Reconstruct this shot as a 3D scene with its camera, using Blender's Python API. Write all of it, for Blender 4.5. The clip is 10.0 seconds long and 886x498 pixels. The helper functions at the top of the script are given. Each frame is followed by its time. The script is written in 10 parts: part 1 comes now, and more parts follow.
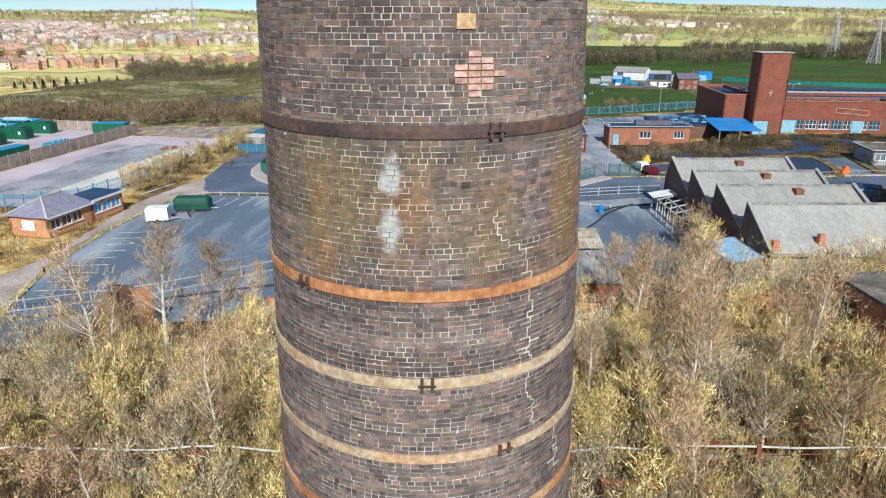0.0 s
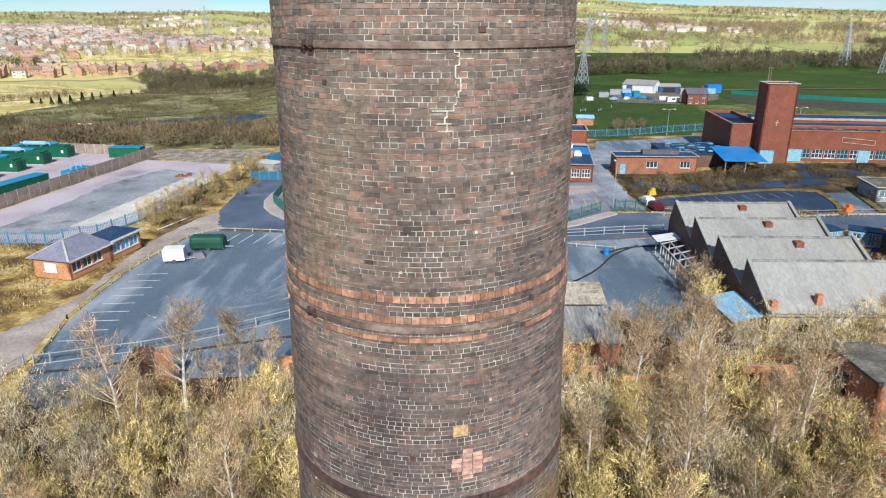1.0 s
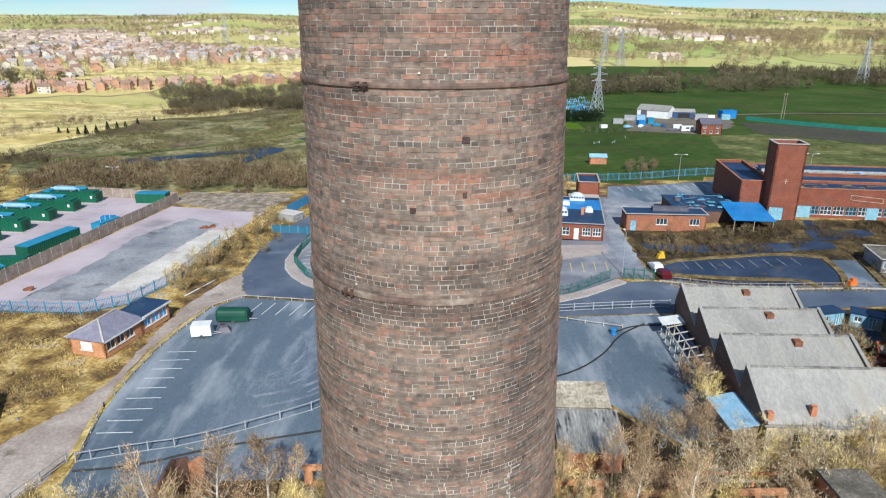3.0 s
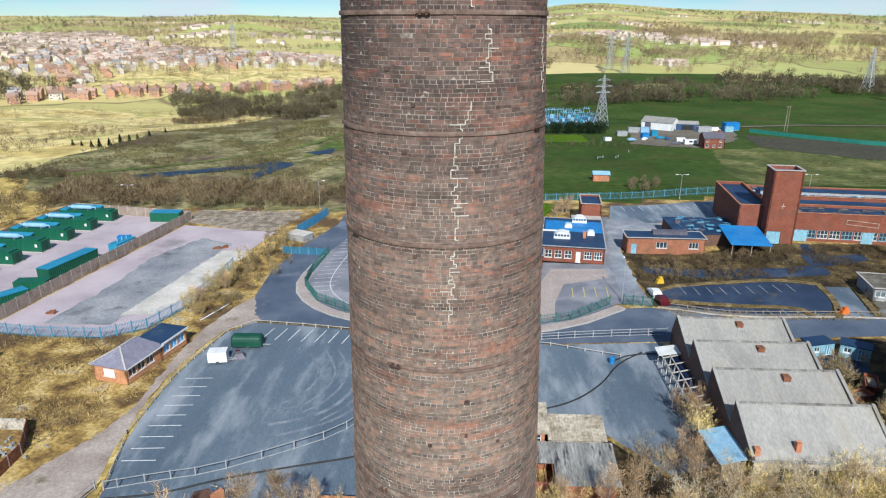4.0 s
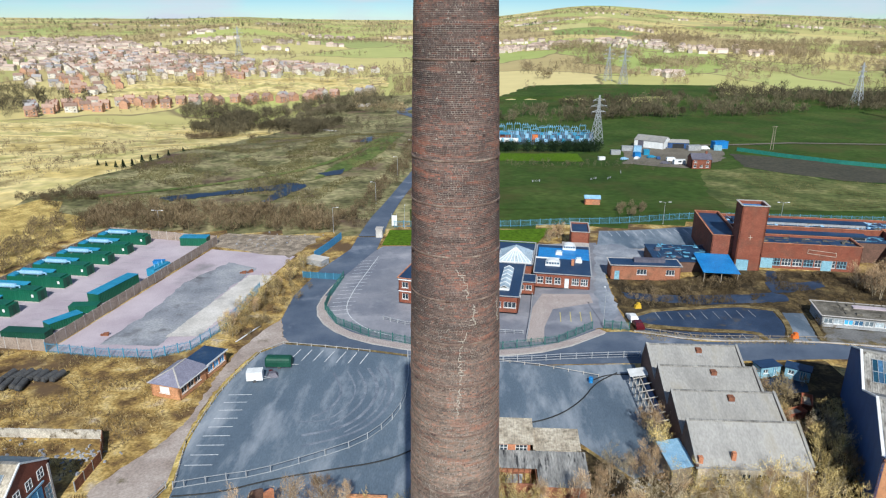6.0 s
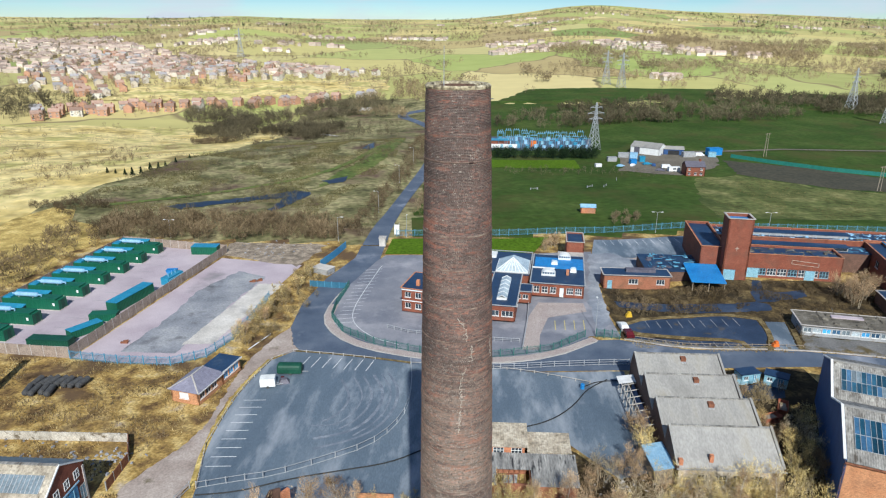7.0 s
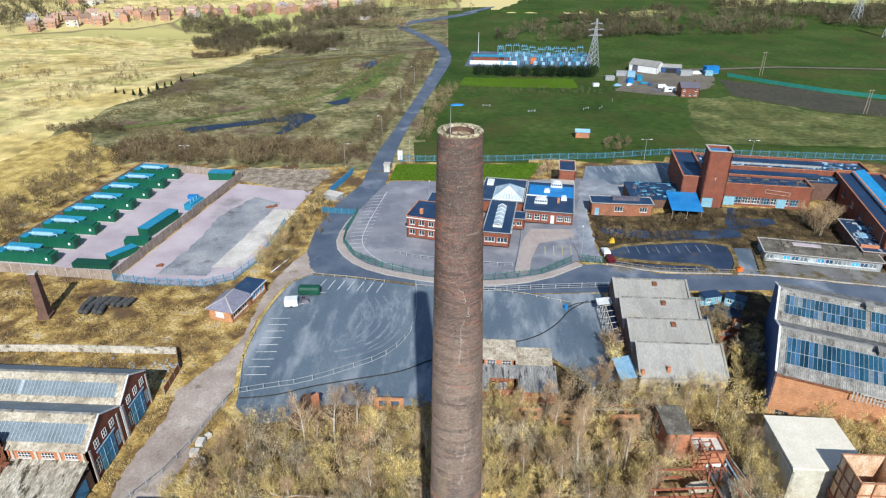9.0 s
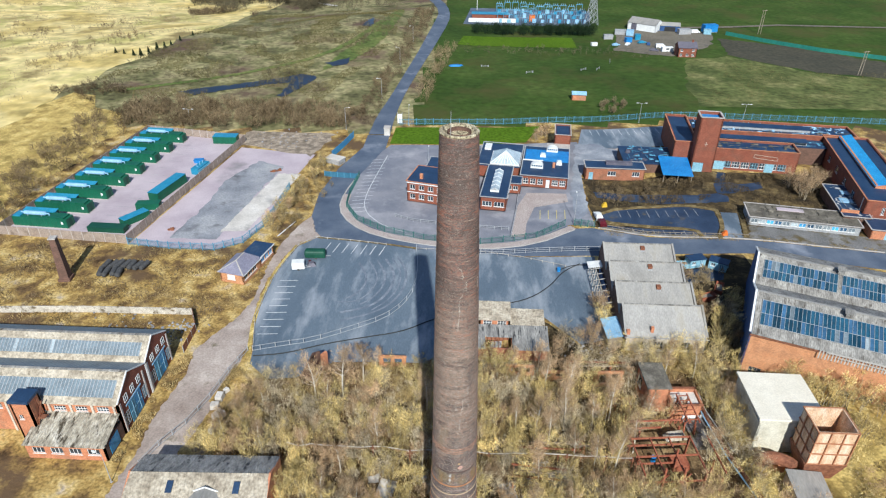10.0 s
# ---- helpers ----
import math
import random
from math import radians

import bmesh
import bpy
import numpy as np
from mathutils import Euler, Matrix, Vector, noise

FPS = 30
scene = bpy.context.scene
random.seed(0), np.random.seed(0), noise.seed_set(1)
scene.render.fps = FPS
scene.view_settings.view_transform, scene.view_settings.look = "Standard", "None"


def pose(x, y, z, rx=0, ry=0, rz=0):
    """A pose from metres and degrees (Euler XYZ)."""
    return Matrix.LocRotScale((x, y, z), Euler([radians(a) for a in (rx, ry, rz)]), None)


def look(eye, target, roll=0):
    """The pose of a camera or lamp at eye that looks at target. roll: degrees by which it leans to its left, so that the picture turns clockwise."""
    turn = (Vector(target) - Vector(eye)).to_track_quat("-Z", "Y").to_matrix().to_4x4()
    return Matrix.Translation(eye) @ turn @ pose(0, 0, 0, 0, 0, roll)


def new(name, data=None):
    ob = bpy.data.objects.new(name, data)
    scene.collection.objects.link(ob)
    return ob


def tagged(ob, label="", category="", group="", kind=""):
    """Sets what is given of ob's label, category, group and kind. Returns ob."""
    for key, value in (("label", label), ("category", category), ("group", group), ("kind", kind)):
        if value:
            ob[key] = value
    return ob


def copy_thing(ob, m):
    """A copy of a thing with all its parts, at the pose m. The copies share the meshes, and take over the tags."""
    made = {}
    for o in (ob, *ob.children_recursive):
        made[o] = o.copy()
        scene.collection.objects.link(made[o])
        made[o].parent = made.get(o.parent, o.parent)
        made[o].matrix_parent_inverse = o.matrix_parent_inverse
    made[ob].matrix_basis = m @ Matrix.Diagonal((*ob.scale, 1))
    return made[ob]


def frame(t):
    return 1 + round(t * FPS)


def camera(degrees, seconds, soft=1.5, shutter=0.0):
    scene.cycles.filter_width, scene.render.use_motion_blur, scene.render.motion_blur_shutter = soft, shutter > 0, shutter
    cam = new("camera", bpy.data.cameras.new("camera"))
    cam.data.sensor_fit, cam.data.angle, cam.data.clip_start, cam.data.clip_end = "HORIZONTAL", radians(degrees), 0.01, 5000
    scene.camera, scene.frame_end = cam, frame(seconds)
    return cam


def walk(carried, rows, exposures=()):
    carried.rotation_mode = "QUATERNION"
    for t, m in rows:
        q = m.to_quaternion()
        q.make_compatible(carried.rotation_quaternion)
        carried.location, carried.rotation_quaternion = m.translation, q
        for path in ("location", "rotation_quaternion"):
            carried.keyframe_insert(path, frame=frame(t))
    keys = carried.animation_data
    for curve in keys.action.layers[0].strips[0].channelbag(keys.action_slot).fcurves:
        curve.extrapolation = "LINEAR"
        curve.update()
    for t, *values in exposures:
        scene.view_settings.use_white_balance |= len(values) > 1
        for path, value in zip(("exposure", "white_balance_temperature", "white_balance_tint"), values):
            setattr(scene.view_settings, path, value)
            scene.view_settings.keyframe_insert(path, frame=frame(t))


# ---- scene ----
cam = camera(68.2, 10.0, soft=1.2)
METRES, EYE, TILT = 76.0, 25.5, -19.2
ROWS = [
    (0.0, 0.0, 0.0, 0.0, 0.0, 0.0, -0.0),
    (0.5, 0.0015, -0.0149, 0.0375, 0.38, 0.02, -0.15),
    (1.0, 0.0018, -0.0292, 0.0743, 0.8, 0.04, -0.29),
    (1.5, 0.0015, -0.0437, 0.1121, 1.4, 0.06, -0.5),
    (2.0, 0.0022, -0.057, 0.1494, 1.48, 0.08, -0.54),
    (2.5, 0.0022, -0.0701, 0.1876, 1.75, 0.08, -0.63),
    (4.0, 0.0025, -0.1408, 0.2861, 2.54, 0.15, -1.01),
    (4.5, 0.0032, -0.1973, 0.3078, 2.65, 0.17, -1.08),
    (5.0, 0.004, -0.2587, 0.3259, 2.65, 0.19, -1.11),
    (5.5, 0.0044, -0.3156, 0.3475, 2.66, 0.19, -1.13),
    (7.0, 0.0053, -0.4748, 0.4083, 2.65, 0.08, -1.18),
    (7.5, 0.0055, -0.5254, 0.4286, 2.64, -2.43, -1.21),
    (8.0, 0.0057, -0.5768, 0.4518, 2.62, -4.23, -1.23),
    (8.5, 0.0055, -0.6244, 0.4734, 2.6, -6.07, -1.27),
    (9.0, 0.0054, -0.6729, 0.4966, 2.58, -8.14, -1.31),
    (9.5, 0.0053, -0.7179, 0.52, 2.56, -10.13, -1.34),
    (10.0, 0.0052, -0.7641, 0.5448, 2.43, -12.14, -1.34),
]
walk(cam, [(t, pose(0, 0, EYE, TILT, 0, 0) @ pose(METRES * x, METRES * y, METRES * z, 90 + pitch, roll, yaw))
           for t, x, y, z, yaw, pitch, roll in ROWS], exposures=[(0.0, 0.27, 6080, 6), (2.5, 0.23, 6080, 6), (5.5, 0.17, 6080, 6), (7.0, 0.14, 6080, 6), (8.5, 0.23, 6080, 6), (10.0, 0.29, 6080, 6)])

# ---- world and sun ----
SUN_EL, SUN_AWAY = 38.0, (-0.125, 1.0)      # elevation, and the way the shadows run
world = bpy.data.worlds.new("sky")
scene.world = world
world.use_nodes = True
wn, wl = world.node_tree.nodes, world.node_tree.links
wn.clear()
w_out, w_bg = wn.new("ShaderNodeOutputWorld"), wn.new("ShaderNodeBackground")
w_sky = wn.new("ShaderNodeTexSky")
w_sky.sky_type, w_sky.sun_disc = "NISHITA", False
w_sky.sun_elevation = radians(SUN_EL)
w_sky.sun_rotation = math.atan2(-SUN_AWAY[0], -SUN_AWAY[1])
w_sky.air_density, w_sky.dust_density, w_sky.ozone_density = 0.7, 0.0, 4.0
w_co, w_map = wn.new("ShaderNodeTexCoord"), wn.new("ShaderNodeMapping")
w_map.inputs["Scale"].default_value = (1, 1, 5)
w_no, w_ra, w_mix = wn.new("ShaderNodeTexNoise"), wn.new("ShaderNodeValToRGB"), wn.new("ShaderNodeMixRGB")
w_no.inputs["Scale"].default_value, w_no.inputs["Detail"].default_value = 4.0, 6.0
w_ra.color_ramp.elements[0].position, w_ra.color_ramp.elements[1].position = 0.49, 0.66
w_mix.inputs["Color2"].default_value = (8.2, 8.7, 9.4, 1)
wl.new(w_co.outputs["Generated"], w_map.inputs["Vector"])
wl.new(w_map.outputs["Vector"], w_no.inputs["Vector"])
wl.new(w_no.outputs["Fac"], w_ra.inputs["Fac"])
wl.new(w_ra.outputs["Color"], w_mix.inputs["Fac"])
w_sat = wn.new("ShaderNodeHueSaturation")          # clear, washed spring air: a deeper blue between the clouds
w_sat.inputs["Saturation"].default_value = 1.4
wl.new(w_sky.outputs["Color"], w_sat.inputs["Color"])
wl.new(w_sat.outputs["Color"], w_mix.inputs["Color1"])
wl.new(w_mix.outputs["Color"], w_bg.inputs["Color"])
wl.new(w_bg.outputs["Background"], w_out.inputs["Surface"])
w_bg.inputs["Strength"].default_value = 0.076
sun = new("sun", bpy.data.lights.new("sun", "SUN"))
sun.data.energy, sun.data.angle, sun.data.color = 5.0, radians(0.6), (1.0, 0.96, 0.90)
_d = Vector((SUN_AWAY[0], SUN_AWAY[1], 0)).normalized() * math.cos(radians(SUN_EL)) - Vector((0, 0, math.sin(radians(SUN_EL))))
sun.matrix_world = look((0, 0, 200), Vector((0, 0, 200)) + _d)

# ---- materials ----
def ramp_node(n, cols, lo=0.3, hi=0.7):
    r = n.new("ShaderNodeValToRGB")
    e = r.color_ramp.elements
    k = len(cols)
    for i, c in enumerate(cols):
        p = lo + (hi - lo) * i / max(1, k - 1)
        el = e[i] if i < 2 else e.new(p)
        el.position, el.color = p, (*c, 1)
    return r


def surf(name, cols, scale=0.6, rough=0.85, metal=0.0, bump=0.15, fine=12.0, fine_amt=0.35, island=0.0, random_amt=0.0,
         stain=None, stain_scale=0.2, stain_lo=0.55, stain_hi=0.7, stretch=(1, 1, 1), bump_dist=0.02, world_co=False, spec=0.4, wave=None):
    """Grain at two scales over a ramp of base colours, an optional stain colour, and a value shift piece by piece."""
    m = bpy.data.materials.new(name)
    m.use_nodes = True
    n, l = m.node_tree.nodes, m.node_tree.links
    b = n["Principled BSDF"]
    if world_co:
        co = n.new("ShaderNodeNewGeometry").outputs["Position"]
    else:
        co = n.new("ShaderNodeTexCoord").outputs["Object"]
    mp = n.new("ShaderNodeMapping")
    mp.inputs["Scale"].default_value = stretch
    l.new(co, mp.inputs["Vector"])
    a = n.new("ShaderNodeTexNoise")
    a.inputs["Scale"].default_value, a.inputs["Detail"].default_value, a.inputs["Roughness"].default_value = scale, 7, 0.6
    l.new(mp.outputs["Vector"], a.inputs["Vector"])
    r = ramp_node(n, cols)
    l.new(a.outputs["Fac"], r.inputs["Fac"])
    f = n.new("ShaderNodeTexNoise")
    f.inputs["Scale"].default_value, f.inputs["Detail"].default_value = fine, 5
    l.new(mp.outputs["Vector"], f.inputs["Vector"])
    rf = n.new("ShaderNodeMapRange")
    rf.inputs["From Min"].default_value, rf.inputs["From Max"].default_value = 0.3, 0.7
    rf.inputs["To Min"].default_value, rf.inputs["To Max"].default_value = 1 - fine_amt, 1 + fine_amt
    l.new(f.outputs["Fac"], rf.inputs["Value"])
    mul = n.new("ShaderNodeMixRGB")
    mul.blend_type = "MULTIPLY"
    mul.inputs["Fac"].default_value = 1
    l.new(r.outputs["Color"], mul.inputs["Color1"])
    l.new(rf.outputs["Result"], mul.inputs["Color2"])
    col = mul.outputs["Color"]
    if stain:
        s = n.new("ShaderNodeTexNoise")
        s.inputs["Scale"].default_value, s.inputs["Detail"].default_value = stain_scale, 8
        s.inputs["Roughness"].default_value = 0.62
        l.new(mp.outputs["Vector"], s.inputs["Vector"])
        sr = n.new("ShaderNodeMapRange")
        sr.inputs["From Min"].default_value, sr.inputs["From Max"].default_value = stain_lo, stain_hi
        l.new(s.outputs["Fac"], sr.inputs["Value"])
        mx = n.new("ShaderNodeMixRGB")
        mx.inputs["Color2"].default_value = (*stain, 1)
        l.new(sr.outputs["Result"], mx.inputs["Fac"])
        l.new(col, mx.inputs["Color1"])
        col = mx.outputs["Color"]
    if island or random_amt:
        if island:
            src, amt = n.new("ShaderNodeNewGeometry").outputs["Random Per Island"], island
        else:
            src, amt = n.new("ShaderNodeObjectInfo").outputs["Random"], random_amt
        ir = n.new("ShaderNodeMapRange")
        ir.inputs["To Min"].default_value, ir.inputs["To Max"].default_value = 1 - amt, 1 + amt
        l.new(src, ir.inputs["Value"])
        m3 = n.new("ShaderNodeMixRGB")
        m3.blend_type = "MULTIPLY"
        m3.inputs["Fac"].default_value = 1
        l.new(col, m3.inputs["Color1"])
        l.new(ir.outputs["Result"], m3.inputs["Color2"])
        col = m3.outputs["Color"]
    l.new(col, b.inputs["Base Color"])
    b.inputs["Roughness"].default_value, b.inputs["Metallic"].default_value = rough, metal
    b.inputs["Specular IOR Level"].default_value = spec
    if bump:
        bp = n.new("ShaderNodeBump")
        bp.inputs["Strength"].default_value, bp.inputs["Distance"].default_value = bump, bump_dist
        l.new(f.outputs["Fac"], bp.inputs["Height"])
        l.new(bp.outputs["Normal"], b.inputs["Normal"])
    return m


def brick_field(name, c1, c2, mortar, scale=1.0, bump=0.3, stain=None):
    """Far brickwork: courses of 75 mm laid by a brick texture in wall metres (along, up)."""
    m = surf(name, [c1, c2], 0.5, 0.9, stain=stain, stain_scale=0.35, stain_lo=0.5, stain_hi=0.75, island=0.0)
    n, l = m.node_tree.nodes, m.node_tree.links
    b = n["Principled BSDF"]
    old = b.inputs["Base Color"].links[0].from_socket
    co = n.new("ShaderNodeTexCoord")
    sx = n.new("ShaderNodeSeparateXYZ")
    ad = n.new("ShaderNodeMath")
    cb = n.new("ShaderNodeCombineXYZ")
    l.new(co.outputs["Object"], sx.inputs["Vector"])
    l.new(sx.outputs["X"], ad.inputs[0])
    l.new(sx.outputs["Y"], ad.inputs[1])
    l.new(ad.outputs[0], cb.inputs["X"])
    l.new(sx.outputs["Z"], cb.inputs["Y"])
    t = n.new("ShaderNodeTexBrick")
    t.inputs["Scale"].default_value = 1.0
    t.inputs["Brick Width"].default_value, t.inputs["Row Height"].default_value = 0.235, 0.075
    t.inputs["Mortar Size"].default_value = 0.008
    t.inputs["Color1"].default_value, t.inputs["Color2"].default_value = (0.72, 0.72, 0.72, 1), (1.25, 1.2, 1.15, 1)
    t.inputs["Mortar"].default_value = (*mortar, 1)
    l.new(cb.outputs["Vector"], t.inputs["Vector"])
    mu = n.new("ShaderNodeMixRGB")
    mu.blend_type = "MULTIPLY"
    mu.inputs["Fac"].default_value = 1
    l.new(old, mu.inputs["Color1"])
    l.new(t.outputs["Color"], mu.inputs["Color2"])
    l.new(mu.outputs["Color"], b.inputs["Base Color"])
    return m


def glass(name, tint, rough=0.08, vary=0.3):
    m = surf(name, [tint, tuple(min(1, c * 1.6) for c in tint)], 0.4, rough, bump=0.02, fine=3, fine_amt=0.25, spec=0.6, random_amt=vary)
    return m


# the blue in these three asphalts stands in for reflected sky
ASPHALT = surf("asphalt", [(0.078, 0.106, 0.140), (0.116, 0.151, 0.189), (0.172, 0.207, 0.242)], 0.10, 0.6, fine=6, fine_amt=0.18, stain=(0.40, 0.42, 0.45), stain_scale=0.20, stain_lo=0.50, stain_hi=0.80, stretch=(1, 0.30, 1), world_co=True)
ASPHALT_OLD = surf("old_asphalt", [(0.012, 0.027, 0.058), (0.024, 0.044, 0.086), (0.055, 0.078, 0.122)], 0.16, 0.75, fine=5, stain=(0.11, 0.085, 0.045), stain_scale=0.22, stain_lo=0.60, stain_hi=0.72, world_co=True)
ROAD = surf("road_asphalt", [(0.056, 0.078, 0.120), (0.086, 0.110, 0.154), (0.132, 0.156, 0.200)], 0.12, 0.8, fine=5, fine_amt=0.15, stain=(0.34, 0.36, 0.41), stain_scale=0.07, stain_lo=0.56, stain_hi=0.78, world_co=True)
TRACK = surf("worn_concrete_track", [(0.24, 0.185, 0.155), (0.35, 0.285, 0.245), (0.48, 0.41, 0.36)], 0.14, 0.9, fine=3, fine_amt=0.2, stain=(0.12, 0.10, 0.05), stain_scale=0.25, stain_lo=0.6, stain_hi=0.72, world_co=True)
PAVING = surf("mauve_paving", [(0.36, 0.295, 0.325), (0.44, 0.37, 0.40), (0.52, 0.445, 0.47)], 0.08, 0.9, fine=4, fine_amt=0.12, stain=(0.20, 0.19, 0.19), stain_scale=0.06, stain_lo=0.58, stain_hi=0.75, world_co=True)
PALE = surf("pale_concrete", [(0.42, 0.39, 0.35), (0.55, 0.51, 0.46), (0.66, 0.62, 0.57)], 0.15, 0.9, fine=3, fine_amt=0.15, stain=(0.25, 0.24, 0.24), stain_scale=0.12, stain_lo=0.55, stain_hi=0.75, world_co=True)
WALL_CREAM = surf("cream_wall_panel", [(0.34, 0.30, 0.25), (0.50, 0.46, 0.39), (0.60, 0.56, 0.49)], 0.9, 0.9, fine=5, fine_amt=0.3, random_amt=0.15, stain=(0.14, 0.11, 0.07), stain_scale=0.8, stain_lo=0.54, stain_hi=0.66, world_co=True)
KERB = surf("kerb_concrete", [(0.36, 0.33, 0.30), (0.50, 0.46, 0.42)], 0.5, 0.9, fine=8, world_co=True)
FOOTWAY = surf("footway", [(0.33, 0.27, 0.25), (0.42, 0.36, 0.33)], 0.3, 0.9, fine=5, world_co=True)
PAINT_W = surf("road_paint", [(0.55, 0.56, 0.58), (0.8, 0.8, 0.8)], 3.0, 0.7, fine=20, world_co=True)
PAINT_Y = surf("yellow_road_paint", [(0.45, 0.38, 0.12), (0.6, 0.5, 0.2)], 3.0, 0.7, world_co=True)
SCRUB = surf("scrub_ground", [(0.048, 0.030, 0.016), (0.155, 0.096, 0.042), (0.34, 0.225, 0.074), (0.51, 0.375, 0.150), (0.42, 0.345, 0.26)], 0.2, 1.0, fine=2.0, fine_amt=0.45, stain=(0.125, 0.080, 0.045), stain_scale=0.07, stain_lo=0.51, stain_hi=0.61, bump=0.5, bump_dist=0.2, world_co=True, spec=0.1)
LEAF_LITTER = surf("woodland_floor", [(0.058, 0.035, 0.019), (0.165, 0.105, 0.052), (0.40, 0.285, 0.145)], 0.3, 1.0, fine=3, fine_amt=0.4, bump=0.5, bump_dist=0.15, world_co=True, spec=0.1)
# pasture green is darkened to carry the shade of a cloud
PITCH_SHADED = surf("pasture", [(0.030, 0.056, 0.011), (0.046, 0.080, 0.015), (0.078, 0.106, 0.026)], 0.025, 1.0, fine=0.35, fine_amt=0.25, stain=(0.070, 0.072, 0.022), stain_scale=0.035, stain_lo=0.5, stain_hi=0.68, world_co=True, spec=0.1)
LAWN = surf("lawn", [(0.062, 0.118, 0.006), (0.088, 0.155, 0.010)], 0.05, 1.0, fine=1.0, world_co=True, spec=0.1)
# heath tones hold cloud shade, with blue raised for distance haze
HEATH_SHADED = surf("cloud_shaded_heath", [(0.066, 0.060, 0.032), (0.140, 0.134, 0.060), (0.30, 0.262, 0.135), (0.115, 0.150, 0.050)], 0.06, 1.0, fine=0.4, fine_amt=0.45, stain=(0.125, 0.083, 0.060), stain_scale=0.03, stain_lo=0.52, stain_hi=0.64, bump=0.6, bump_dist=0.5, world_co=True, spec=0.1)
# straw is kept bright as ground in sun, its blue raised for haze
STRAW = surf("straw_pasture", [(0.30, 0.24, 0.09), (0.55, 0.42, 0.155), (0.70, 0.57, 0.265), (0.42, 0.375, 0.13), (0.60, 0.49, 0.22)], 0.022, 1.0, fine=0.15, fine_amt=0.3, stain=(0.26, 0.20, 0.085), stain_scale=0.028, stain_lo=0.56, stain_hi=0.66, world_co=True, spec=0.1)
EARTH = surf("churned_earth", [(0.040, 0.038, 0.022), (0.068, 0.060, 0.036)], 0.05, 1.0, fine=0.6, world_co=True)
MUD = surf("bare_ground", [(0.11, 0.095, 0.070), (0.20, 0.172, 0.130)], 0.1, 1.0, fine=1.0, stain=(0.08, 0.075, 0.07), stain_scale=0.1, world_co=True)
WATER = surf("pool_water", [(0.008, 0.012, 0.022), (0.014, 0.02, 0.035)], 0.2, 0.35, fine=2, bump=0.05, world_co=True, spec=0.6)

BRICK_BROWN = brick_field("brown_red_brickwork", (0.28, 0.11, 0.062), (0.37, 0.16, 0.092), (1.1, 1.1, 1.1), stain=(0.19, 0.10, 0.06))
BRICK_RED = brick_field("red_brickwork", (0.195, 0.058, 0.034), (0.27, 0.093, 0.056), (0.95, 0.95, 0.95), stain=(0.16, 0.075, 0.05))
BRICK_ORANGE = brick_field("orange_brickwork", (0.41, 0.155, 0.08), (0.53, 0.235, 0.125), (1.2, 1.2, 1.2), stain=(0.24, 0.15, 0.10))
# brighter copy of the orange brick, with direct sun put into its colour
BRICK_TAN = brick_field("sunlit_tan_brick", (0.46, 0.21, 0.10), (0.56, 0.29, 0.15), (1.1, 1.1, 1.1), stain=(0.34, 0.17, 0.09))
CONC_GREY = surf("patched_grey_concrete", [(0.165, 0.175, 0.195), (0.255, 0.262, 0.285), (0.37, 0.37, 0.375)], 0.09, 0.9, fine=2, fine_amt=0.2, stain=(0.12, 0.12, 0.13), stain_scale=0.15, world_co=True)
# dark brick for sooty work, and for walls painted as if in shade
BRICK_DARK = brick_field("shaded_sooty_brickwork", (0.10, 0.06, 0.045), (0.17, 0.095, 0.07), (1.2, 1.2, 1.2))
BRICK_CREAM = brick_field("painted_brick", (0.50, 0.44, 0.36), (0.60, 0.55, 0.46), (1.0, 1.0, 1.0), stain=(0.36, 0.2, 0.13))
SHEET_GREY = surf("weathered_sheeting", [(0.242, 0.231, 0.213), (0.308, 0.294, 0.271), (0.385, 0.367, 0.335)], 0.3, 0.65, fine=4, fine_amt=0.15, random_amt=0.12, stretch=(1, 0.25, 1), stain=(0.25, 0.225, 0.18), stain_scale=0.3, stain_lo=0.52, stain_hi=0.72)
SHEET_LICHEN = surf("lichened_sheeting", [(0.15, 0.14, 0.125), (0.27, 0.255, 0.23), (0.40, 0.38, 0.34)], 0.7, 0.85, fine=5, stretch=(1, 0.15, 1), stain=(0.09, 0.075, 0.06), stain_scale=1.2, stain_lo=0.56, stain_hi=0.68)
SHEET_CREAM = surf("cream_corrugated_sheeting", [(0.23, 0.19, 0.14), (0.40, 0.345, 0.265), (0.53, 0.47, 0.375)], 0.5, 0.85, fine=3, fine_amt=0.35, stretch=(0.8, 0.8, 0.8), stain=(0.16, 0.13, 0.09), stain_scale=1.1, stain_lo=0.58, stain_hi=0.70)
SHEET_MOSSY = surf("mossy_corrugated_sheeting", [(0.16, 0.135, 0.10), (0.36, 0.32, 0.25), (0.50, 0.46, 0.39)], 0.6, 0.9, fine=3, fine_amt=0.45, stretch=(1.6, 0.6, 0.6), stain=(0.06, 0.048, 0.032), stain_scale=0.7, stain_lo=0.53, stain_hi=0.62)
SHEET_BROKEN = surf("broken_dark_sheeting", [(0.13, 0.128, 0.125), (0.235, 0.228, 0.215), (0.35, 0.338, 0.315)], 0.9, 0.8, fine=5, stretch=(1, 0.2, 1), stain=(0.03, 0.03, 0.032), stain_scale=1.0, stain_lo=0.55, stain_hi=0.64)
SHEET_BLUE = surf("dark_blue_sheeting", [(0.022, 0.060, 0.165), (0.036, 0.090, 0.225)], 0.5, 0.6, fine=6)
SLATE = surf("slate", [(0.085, 0.08, 0.10), (0.14, 0.13, 0.16)], 1.0, 0.6, fine=9)
